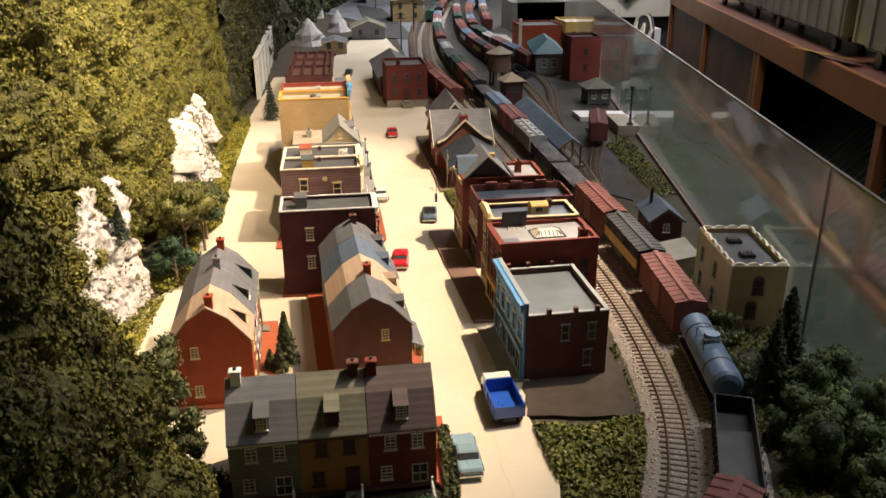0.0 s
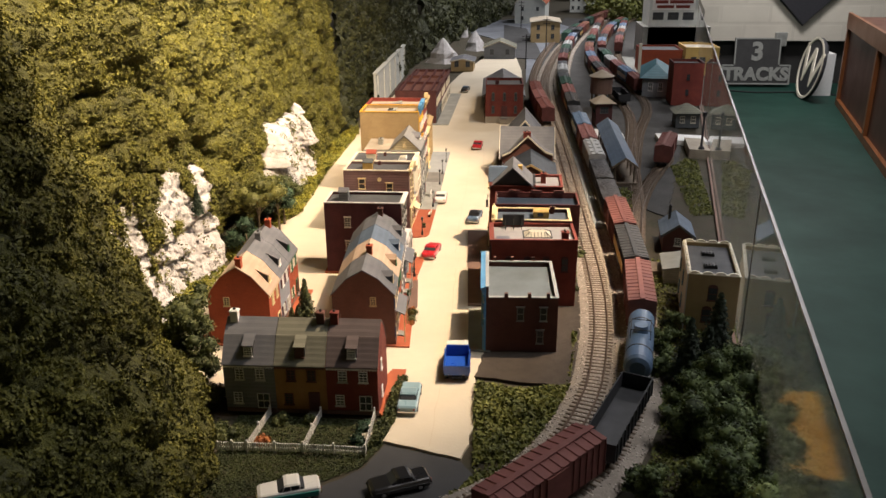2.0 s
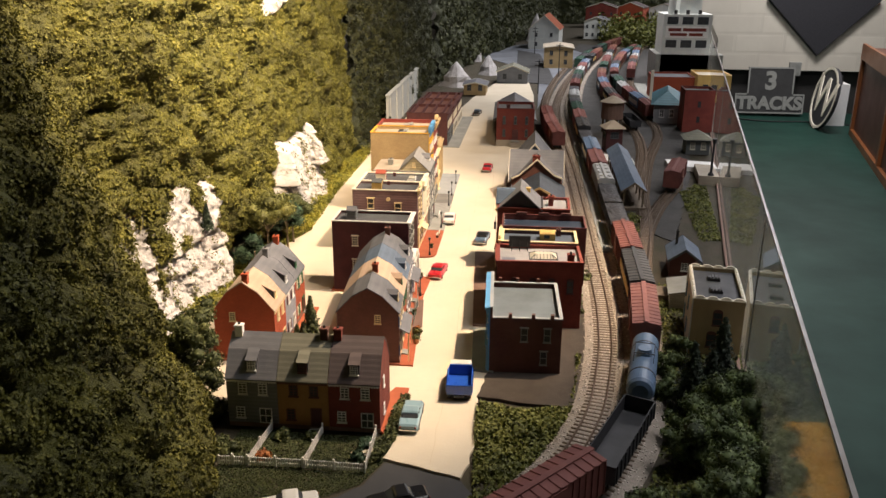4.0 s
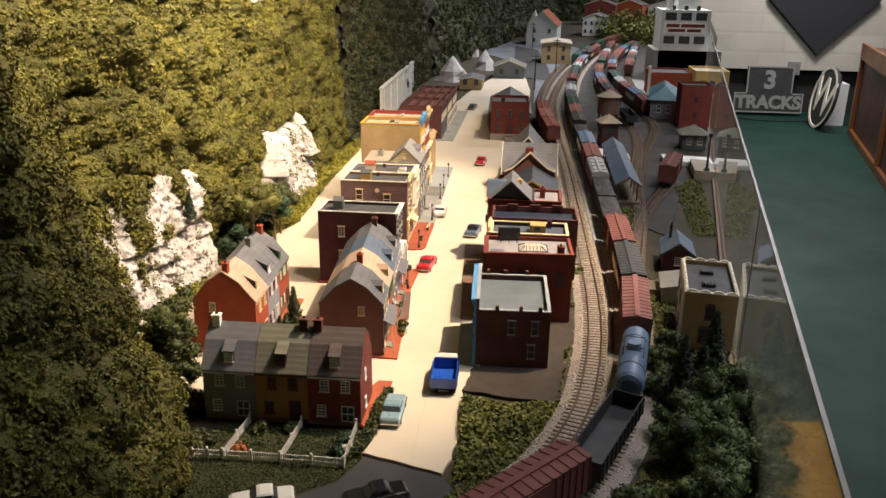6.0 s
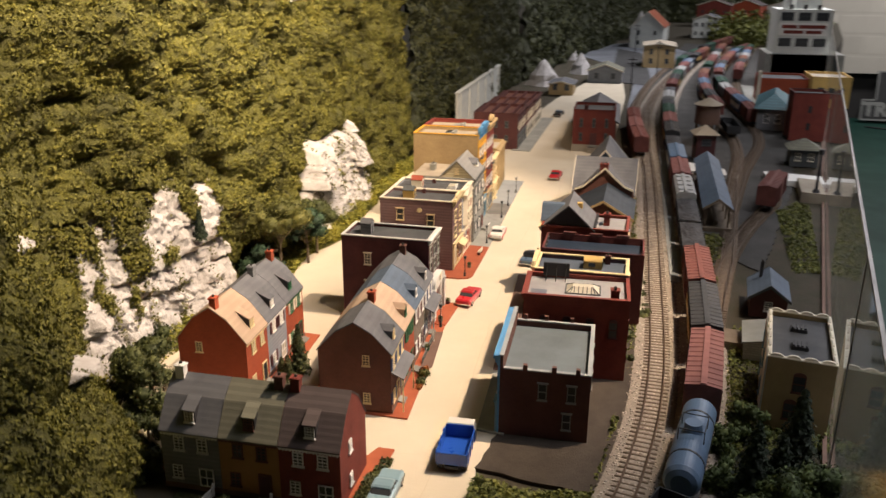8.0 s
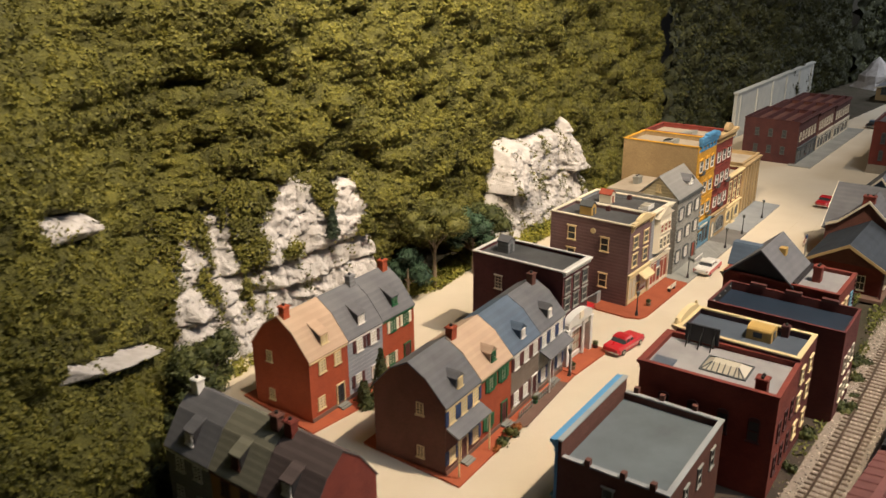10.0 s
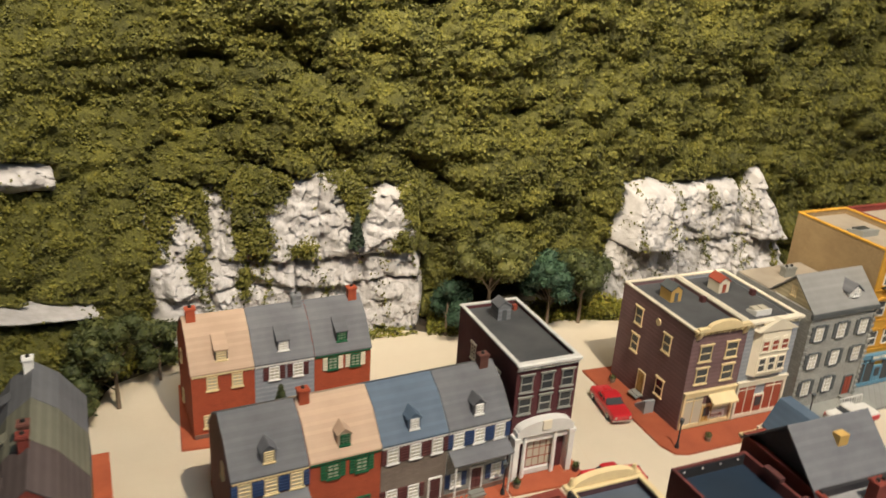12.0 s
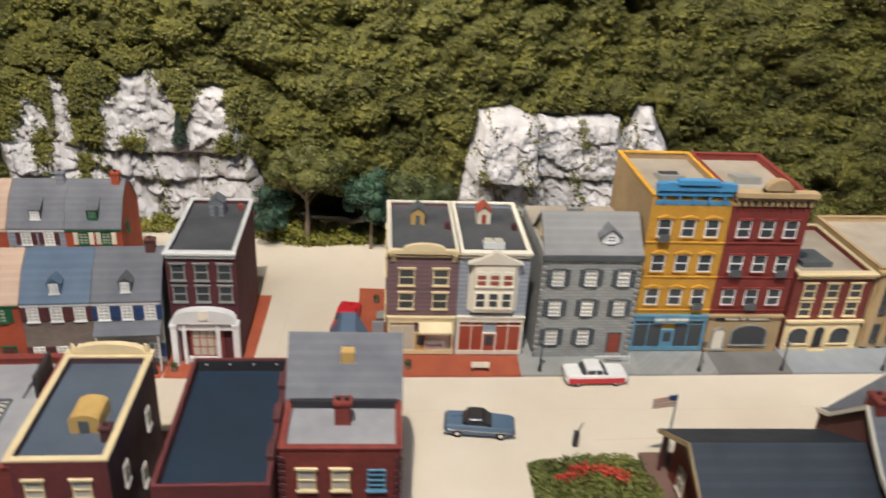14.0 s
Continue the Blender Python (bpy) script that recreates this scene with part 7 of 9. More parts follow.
def track(points, label, bed=None, stones=0, high=0.006, wide=0.031):
    path = smooth_path(points)
    d, n = sides(path)
    t = thing("railway_track", pose(0, 0, 0), label, "track", "railway tracks")
    if bed:
        me = array_mesh("ballast_bed", *strip(path, (-wide, -wide * 0.72, 0, wide * 0.72, wide), (-0.003, high - 0.0016, high - 0.0011, high - 0.0016, -0.003)), bed)
        child("ballast_bed", me, t)
    for o in (-0.00825, 0.00825):
        offs = (o - 0.0011, o - 0.0011, o - 0.0005, o - 0.0005, o + 0.0005, o + 0.0005, o + 0.0011, o + 0.0011)
        zs = (high - 0.0006, high - 0.0002, high, high + 0.0016, high + 0.0016, high, high - 0.0002, high - 0.0006)
        child("rail", array_mesh("rail", *strip(path, offs, zs), RAIL), t)
    every = path[::2][:, :]
    dd = d[::2]
    c = np.column_stack([every, np.full(len(every), high - 0.0016)]) + RNG.normal(0, 0.00025, (len(every), 3)) * np.array([1, 1, 0.4])
    ob = child("sleeper_bed", array_mesh("sleeper_bed", *boxes(c, dd, (0.0012, 0.0150, 0.0012)), SLEEPER), t)
    ob["kind"] = "stuff"
    if stones:
        k = RNG.integers(0, len(path), stones)
        o = RNG.uniform(-wide, wide, stones)
        z = np.where(np.abs(o) < wide * 0.72, high - 0.0013, (high - 0.0016) * (wide - np.abs(o)) / (wide * 0.28) - 0.001)
        c = np.column_stack([path[k] + n[k] * o[:, None], z])
        a = RNG.uniform(0, 6.28, stones)
        pp, ff = boxes(c, np.stack([np.cos(a), np.sin(a)], axis=1), (0.0009, 0.0007, 0.0006))
        ob = child("loose_gravel", array_mesh("loose_gravel", pp + RNG.normal(0, 0.00022, pp.shape), ff, STONES), t)
        ob["kind"] = "stuff"
    return path


MAIN = track([(-0.16, -0.40), (-0.06, -0.335), (0.0, -0.287), (0.042, -0.25), (0.080, -0.187), (0.102, -0.132), (0.119, -0.073), (0.130, -0.006), (0.139, 0.070), (0.144, 0.158), (0.145, 0.261), (0.143, 0.383), (0.140, 0.53), (0.136, 0.713), (0.127, 1.055), (0.113, 1.397), (0.108, 1.7), (0.115, 2.1), (0.17, 2.7), (0.26, 3.3), (0.40, 3.95), (0.62, 4.7)], "curving main line with brown sleepers on pale ballast", BALLAST, 15000)
LOOP = track([(-0.06, -0.41), (0.02, -0.335), (0.07, -0.278), (0.108, -0.230), (0.132, -0.181), (0.1525, -0.1265), (0.167, -0.066), (0.178, 0.0), (0.187, 0.075), (0.194, 0.163), (0.197, 0.266), (0.196, 0.416), (0.194, 0.535), (0.190, 0.805), (0.183, 1.062), (0.172, 1.5), (0.17, 1.9), (0.185, 2.3), (0.24, 2.9), (0.34, 3.55), (0.5, 4.3), (0.7, 4.9)], "second curving track on pale ballast carrying a goods train", BALLAST, 12000)
FIELD_Y = np.arange(-0.34, 1.02, 0.02)
field_left = [(float(np.interp(y, MAIN[:, 1], MAIN[:, 0])) - (0.02 if y > 0.02 else 0.012), float(y)) for y in FIELD_Y]
field_right = [(float(np.interp(y, LOOP[:, 1], LOOP[:, 0])) + 0.012 + 0.01 * math.sin(y * 31), float(y)) for y in FIELD_Y]
slab("ballast_field", field_left + field_right[::-1], -0.003, 0.0022, BALLAST, "pale grey ballast between the two curving tracks", "ground", ragged=0.002)
_y = RNG.uniform(-0.34, 1.0, 14000)
_a, _b = np.interp(_y, MAIN[:, 1], MAIN[:, 0]) - 0.02, np.interp(_y, LOOP[:, 1], LOOP[:, 0]) + 0.022
_x = _a + (_b - _a) * RNG.random(14000)
_t = RNG.uniform(0, 6.28, 14000)
_p, _f = boxes(np.column_stack([_x, _y, np.full(14000, 0.0026)]), np.stack([np.cos(_t), np.sin(_t)], axis=1), (0.0009, 0.0007, 0.0006))
tagged(new("loose_gravel", array_mesh("loose_gravel", _p + RNG.normal(0, 0.00025, _p.shape), _f, STONES)), "loose pale ballast stones between the tracks", "gravel", kind="stuff")
SIDING = track([(0.189, 0.09), (0.203, 0.22), (0.222, 0.38), (0.245, 0.55), (0.285, 0.72), (0.33, 0.86), (0.362, 0.95), (0.375, 1.05)], "dark siding curving off through cinders", None, 0, 0.003)
YARD = track([(0.222, 0.38), (0.252, 0.6), (0.275, 0.85), (0.3, 1.1), (0.33, 1.35), (0.338, 1.58), (0.318, 1.85), (0.299, 2.236), (0.312, 2.69), (0.406, 3.5), (0.5, 4.15), (0.62, 4.8)], "dark yard track in cinders", None, 0, 0.003)
YARD_B = track([(0.275, 0.85), (0.33, 1.2), (0.4, 1.55), (0.405, 1.83), (0.377, 2.155), (0.363, 2.46), (0.378, 2.84), (0.475, 3.51), (0.61, 4.08), (0.75, 4.6)], "dark yard track beside the first", None, 0, 0.003)
YARD_C = track([(0.425, 2.5), (0.445, 2.785), (0.516, 3.337), (0.646, 4.208), (0.771, 4.8)], "dark yard track past the depots", None, 0, 0.003)
INNER = track([(0.113, 1.2), (0.083, 1.5), (0.07, 1.8), (0.075, 2.2), (0.12, 2.75), (0.2, 3.35), (0.33, 4.0)], "station track in dark ballast", None, 0, 0.003)

# ---- rolling stock ----


def bogie(parent, x):
    b = part("bogie", box(x - 0.013, x + 0.013, -0.0075, 0.0075, 0.0035, 0.0065), STEEL, parent)
    for dx in (-0.009, 0.009):
        for y in (-0.0082, 0.0082):
            child("wheel", shared(("wheel",), lambda: tube(bmesh.new(), (0, -0.001, 0), (0, 0.001, 0), 0.0052, seg=12), STEEL), b, pose(x + dx, y, 0.0052))
        part("axle", tube(bmesh.new(), (x + dx, -0.0082, 0.0052), (x + dx, 0.0082, 0.0052), 0.0011, seg=6), STEEL, b)
    return b


def wagon(kind, colour, label, band=None, roof=None):
    """Goods wagons of several kinds, 14 cm long, standing on the rail heads at z = 0 with x along the track."""
    L, W = 0.138, 0.0335
    t = thing("goods_wagon", pose(0, 0, -5), label, "wagon", "goods wagons")
    part("underframe", box(-L / 2 + 0.002, L / 2 - 0.002, -0.008, 0.008, 0.0075, 0.0115), STEEL, t)
    for x in (-L / 2 + 0.022, L / 2 - 0.022):
        bogie(t, x)
    for s in (-1, 1):
        part("coupler", box(min(s * L / 2, s * (L / 2 + 0.005)), max(s * L / 2, s * (L / 2 + 0.005)), -0.0015, 0.0015, 0.0085, 0.011), STEEL, t)
    if kind == "box":
        top = 0.0465
        part("body", box(-L / 2, L / 2, -W / 2, W / 2, 0.0115, top), colour, t)
        rings = []
        for k in range(12):
            x = -L / 2 + 0.006 + k * (L - 0.012) / 11
            for px, up in ((x - 0.0016, 0), (x - 0.0007, 0.001), (x + 0.0007, 0.001), (x + 0.0016, 0)):
                rings.append((px, up))
        rings = [(-L / 2, 0)] + rings + [(L / 2, 0)]
        part("roof", loft(bmesh.new(), [[(px, -W / 2 - 0.0008, top), (px, W / 2 + 0.0008, top), (px, W / 2 + 0.0008, top + 0.0007 + up), (px, 0.003, top + 0.003 + up), (px, -0.003, top + 0.003 + up), (px, -W / 2 - 0.0008, top + 0.0007 + up)] for px, up in rings]), roof or colour, t)
        part("running_board", box(-L / 2 - 0.001, L / 2 + 0.001, -0.003, 0.003, top + 0.0042, top + 0.005), roof or colour, t)
        for s in (-1, 1):
            y0 = s * W / 2
            part("sliding_door", box(-0.014, 0.014, min(y0, y0 + s * 0.0014), max(y0, y0 + s * 0.0014), 0.0125, top - 0.002), colour, t)
            line = [(-L / 2, y0)]
            for k in range(16):
                x = -L / 2 + 0.001 + k * (L - 0.002) / 15
                line += [(x - 0.0005, y0 + s * 0.0001), (x - 0.0005, y0 + s * 0.001), (x + 0.0005, y0 + s * 0.001), (x + 0.0005, y0 + s * 0.0001)]
            part("side_ribbing", prism(bmesh.new(), line + [(L / 2, y0), (L / 2, y0 - s * 0.0006), (-L / 2, y0 - s * 0.0006)], 0.0125, top - 0.001, "z"), colour, t)
            if band:
                part("painted_band", box(-L / 2 + 0.004, L / 2 - 0.004, min(y0, y0 + s * 0.0016), max(y0, y0 + s * 0.0016), 0.021, 0.034), band, t)
    elif kind == "tank":
        bm = bmesh.new()
        r = 0.0155
        rings = []
        for x, k in ((-L / 2 + 0.004, 0.55), (-L / 2 + 0.006, 0.85), (-L / 2 + 0.010, 1), (L / 2 - 0.010, 1), (L / 2 - 0.006, 0.85), (L / 2 - 0.004, 0.55)):
            rings.append([(x, r * k * math.cos(a), 0.0295 + r * k * math.sin(a)) for a in np.linspace(0, 6.2832, 37)[:-1]])
        part("tank", loft(bm, rings), colour, t)
        dome = part("dome", tube(bmesh.new(), (0, 0, 0.043), (0, 0, 0.052), 0.0085, 0.0075, 14), colour, t)
        bm = bmesh.new()
        for s in (-1, 1):
            bx(bm, -0.014, 0.014, s * 0.011 - 0.0004, s * 0.011 + 0.0004, 0.0515, 0.0522)
            bx(bm, s * 0.014 - 0.0004, s * 0.014 + 0.0004, -0.011, 0.011, 0.0515, 0.0522)
            for q in (-1, 1):
                bx(bm, q * 0.014 - 0.0004, q * 0.014 + 0.0004, s * 0.011 - 0.0004, s * 0.011 + 0.0004, 0.0405, 0.0515)
        part("dome_rail", bm, STEEL, dome)
        for x in (-0.035, 0.035):
            part("tank_band", tube(bmesh.new(), (x - 0.0012, 0, 0.0295), (x + 0.0012, 0, 0.0295), r + 0.0004, seg=20), STEEL, t)
        part("deck", box(-L / 2, L / 2, -0.0145, 0.0145, 0.0115, 0.0135), STEEL, t)
    elif kind == "gondola":
        bm = box(-L / 2, L / 2, -W / 2, W / 2, 0.0115, 0.0145)
        for s in (-1, 1):
            bx(bm, -L / 2, L / 2, min(s * W / 2, s * (W / 2 - 0.0012)), max(s * W / 2, s * (W / 2 - 0.0012)), 0.0145, 0.031)
            bx(bm, min(s * L / 2, s * (L / 2 - 0.0012)), max(s * L / 2, s * (L / 2 - 0.0012)), -W / 2 + 0.0012, W / 2 - 0.0012, 0.0145, 0.031)
        part("body", bm, colour, t)
        for s in (-1, 1):
            y0 = s * W / 2
            line = [(-L / 2, y0)]
            for k in range(11):
                x = -L / 2 + 0.004 + k * (L - 0.004 * 2) / 10
                line += [(x - 0.0007, y0), (x - 0.0007, y0 + s * 0.0012), (x + 0.0007, y0 + s * 0.0012), (x + 0.0007, y0)]
            part("side_ribbing", prism(bmesh.new(), line + [(L / 2, y0), (L / 2, y0 - s * 0.0006), (-L / 2, y0 - s * 0.0006)], 0.0125, 0.031, "z"), colour, t)
    elif kind == "coal":
        bm = box(-L / 2, L / 2, -W / 2, W / 2, 0.018, 0.038)
        prism(bm, [(-0.055, 0.018), (0.055, 0.018), (0.04, 0.008), (-0.04, 0.008)], -W / 2 + 0.002, W / 2 - 0.002, "y")
        part("body", bm, colour, t)
        for s in (-1, 1):
            y0 = s * W / 2
            line = [(-L / 2, y0)]
            for k in range(9):
                x = -L / 2 + 0.004 + k * (L - 0.004 * 2) / 8
                line += [(x - 0.0008, y0), (x - 0.0008, y0 + s * 0.0014), (x + 0.0008, y0 + s * 0.0014), (x + 0.0008, y0)]
            part("side_ribbing", prism(bmesh.new(), line + [(L / 2, y0), (L / 2, y0 - s * 0.0006), (-L / 2, y0 - s * 0.0006)], 0.019, 0.0385, "z"), colour, t)
        Xg, Yg = np.meshgrid(np.linspace(-L / 2 + 0.001, L / 2 - 0.001, 60), np.linspace(-W / 2 + 0.001, W / 2 - 0.001, 14), indexing="ij")
        Zg = 0.0395 + 0.0012 * np.sin(Xg * 90) + RNG.normal(0, 0.0006, Xg.shape) - 6 * Yg ** 2
        ii = np.arange(Xg.size).reshape(Xg.shape)
        child("coal_load", array_mesh("coal_load", np.stack([Xg, Yg, Zg], axis=-1).reshape(-1, 3), np.stack([ii[:-1, :-1], ii[1:, :-1], ii[1:, 1:], ii[:-1, 1:]], axis=-1).reshape(-1, 4), CHARCOAL), t)
    elif kind == "covered":
        part("body", prism(bmesh.new(), [(-W / 2, 0.016), (W / 2, 0.016), (W / 2, 0.044), (W / 2 - 0.004, 0.0475), (-W / 2 + 0.004, 0.0475), (-W / 2, 0.044)], -L / 2, L / 2, "x"), colour, t)
        part("running_board", box(-L / 2, L / 2, -0.0028, 0.0028, 0.049, 0.05), colour, t)
        for k in range(4):
            for s in (-1, 1):
                x = -L / 2 + 0.02 + k * 0.033
                part("hatch", tube(bmesh.new(), (x, s * 0.0085, 0.0475), (x, s * 0.0085, 0.0495), 0.005, 0.0046, 12), colour, t)
        for s in (-1, 1):
            y0 = s * W / 2
            line = [(-L / 2, y0)]
            for k in range(9):
                x = -L / 2 + 0.002 + k * (L - 0.002 * 2) / 8
                line += [(x - 0.0008, y0), (x - 0.0008, y0 + s * 0.0013), (x + 0.0008, y0 + s * 0.0013), (x + 0.0008, y0)]
            part("side_ribbing", prism(bmesh.new(), line + [(L / 2, y0), (L / 2, y0 - s * 0.0006), (-L / 2, y0 - s * 0.0006)], 0.017, 0.044, "z"), colour, t)
    elif kind == "caboose":
        l = L * 0.42
        part("body", box(-l, l, -W / 2 + 0.001, W / 2 - 0.001, 0.0115, 0.04), colour, t)
        part("roof", prism(bmesh.new(), [(-W / 2 - 0.0005, 0.04), (W / 2 + 0.0005, 0.04), (0, 0.0435)], -L / 2 + 0.002, L / 2 - 0.002, "x"), roof or colour, t)
        part("cupola", box(-0.006, 0.022, -W / 2 + 0.002, W / 2 - 0.002, 0.0405, 0.052), colour, t)
        part("cupola_roof", prism(bmesh.new(), [(-W / 2, 0.052), (W / 2, 0.052), (0, 0.055)], -0.008, 0.024, "x"), roof or colour, t)
        for x in (-0.035, 0.04):
            for s in (-1, 1):
                y0 = s * (W / 2 - 0.001)
                part("side_window", box(x - 0.005, x + 0.005, min(y0, y0 + s * 0.0006), max(y0, y0 + s * 0.0006), 0.024, 0.034), PANE, t)
        for s in (-1, 1):
            part("end_rail", box(s * (L / 2 - 0.003) - 0.0006, s * (L / 2 - 0.003) + 0.0006, -0.013, 0.013, 0.019, 0.0202), STEEL, t)
    return t


FREIGHT_RED = surf("freight_car_red", (0.19, 0.06, 0.05), (0.14, 0.045, 0.038), 60, 0.75, 0.2)
FREIGHT_PINK = surf("freight_car_faded", (0.27, 0.11, 0.10), (0.2, 0.08, 0.075), 60, 0.75, 0.2)
FREIGHT_ORANGE = surf("freight_car_orange", (0.26, 0.11, 0.07), (0.2, 0.085, 0.055), 60, 0.7, 0.2)
FREIGHT_BLACK = surf("freight_car_black", (0.035, 0.037, 0.042), (0.025, 0.027, 0.03), 60, 0.6, 0.2)
FREIGHT_GREEN = surf("freight_car_green", (0.03, 0.09, 0.06), (0.025, 0.07, 0.05), 60, 0.7, 0.2)
FREIGHT_BLUE = surf("freight_car_blue", (0.12, 0.2, 0.32), (0.1, 0.16, 0.26), 60, 0.45, 0.15)
FREIGHT_GREY = surf("freight_car_grey", (0.5, 0.51, 0.51), (0.4, 0.41, 0.41), 60, 0.65, 0.2)
STOCK = {
    "red": wagon("box", FREIGHT_RED, "brown-red steel box wagon with ribbed roof"),
    "faded": wagon("box", FREIGHT_PINK, "faded red box wagon with ribbed roof"),
    "black": wagon("box", FREIGHT_BLACK, "black box wagon with a yellow side band", OCHRE),
    "orange": wagon("box", FREIGHT_ORANGE, "orange-brown steel box wagon on the track"),
    "green": wagon("box", FREIGHT_GREEN, "dark green steel box wagon on the track"),
    "blue": wagon("box", FREIGHT_BLUE, "blue box wagon with a white band", WHITE),
    "tank": wagon("tank", FREIGHT_BLUE, "blue-grey tank wagon with railed dome"),
    "gondola": wagon("gondola", FREIGHT_BLACK, "empty black open wagon with ribbed sides"),
    "coal": wagon("coal", FREIGHT_BLACK, "black hopper wagon heaped with coal"),
    "covered": wagon("covered", FREIGHT_GREY, "light grey covered hopper with round hatches"),
    "caboose": wagon("caboose", FREIGHT_RED, "brown-red caboose with a roof cupola"),
}


def along(path, s, high):
    """The pose of a wagon whose middle stands s metres along a track."""
    acc = np.concatenate([[0], np.cumsum(np.hypot(*np.diff(path, axis=0).T))])
    a = np.array([np.interp(s - 0.047, acc, path[:, i]) for i in (0, 1)])
    b = np.array([np.interp(s + 0.047, acc, path[:, i]) for i in (0, 1)])
    c = (a + b) / 2
    return pose(c[0], c[1], high + 0.0016, 0, 0, math.degrees(math.atan2(b[1] - a[1], b[0] - a[0])))


def at_y(path, y):
    acc = np.concatenate([[0], np.cumsum(np.hypot(*np.diff(path, axis=0).T))])
    return float(np.interp(y, path[:, 1], acc))


s = at_y(LOOP, -0.03)
for k, kind in enumerate("red gondola tank faded black red coal coal covered faded blue coal black faded green coal covered coal red black green covered faded blue coal black red orange".split()):
    copy_thing(STOCK[kind], along(LOOP, s + (k - 2) * 0.1475, 0.006))
s = at_y(YARD_B, 1.86)
for k, kind in enumerate("red blue faded covered green coal red blue black red orange faded blue green red".split()):
    copy_thing(STOCK[kind], along(YARD_B, s + k * 0.15, 0.003))
s = at_y(YARD_C, 2.85)
for k, kind in enumerate("red faded black orange covered blue red green".split()):
    copy_thing(STOCK[kind], along(YARD_C, s + k * 0.15, 0.003))
s = at_y(YARD, 1.66)
for k, kind in enumerate("gondola green red black faded blue red orange coal green red faded covered black red orange".split()):
    if k != 1:
        copy_thing(STOCK[kind], along(YARD, s + k * 0.15, 0.003))
for k, kind in enumerate(("red", "faded", "red")):
    copy_thing(STOCK[kind], along(INNER, at_y(INNER, 1.36) + k * 0.15, 0.003))
copy_thing(STOCK["red"], along(SIDING, at_y(SIDING, 0.94), 0.003))
copy_thing(STOCK["green"], along(MAIN, at_y(MAIN, 3.2), 0.006))
copy_thing(STOCK["black"], along(MAIN, at_y(MAIN, 3.35), 0.006))
for k, kind in enumerate("green coal black green red orange red".split()):
    copy_thing(STOCK[kind], along(MAIN, at_y(MAIN, 3.52) + k * 0.15, 0.006))
for ob in list(STOCK.values()):
    for o in list(ob.children_recursive):
        bpy.data.objects.remove(o)
    bpy.data.objects.remove(ob)

# ---- road vehicles ----


def paint(name, c):
    return surf(name, c, shade(c, 0.85)[:3], 50, 0.3, 0.03, coat=0.4)


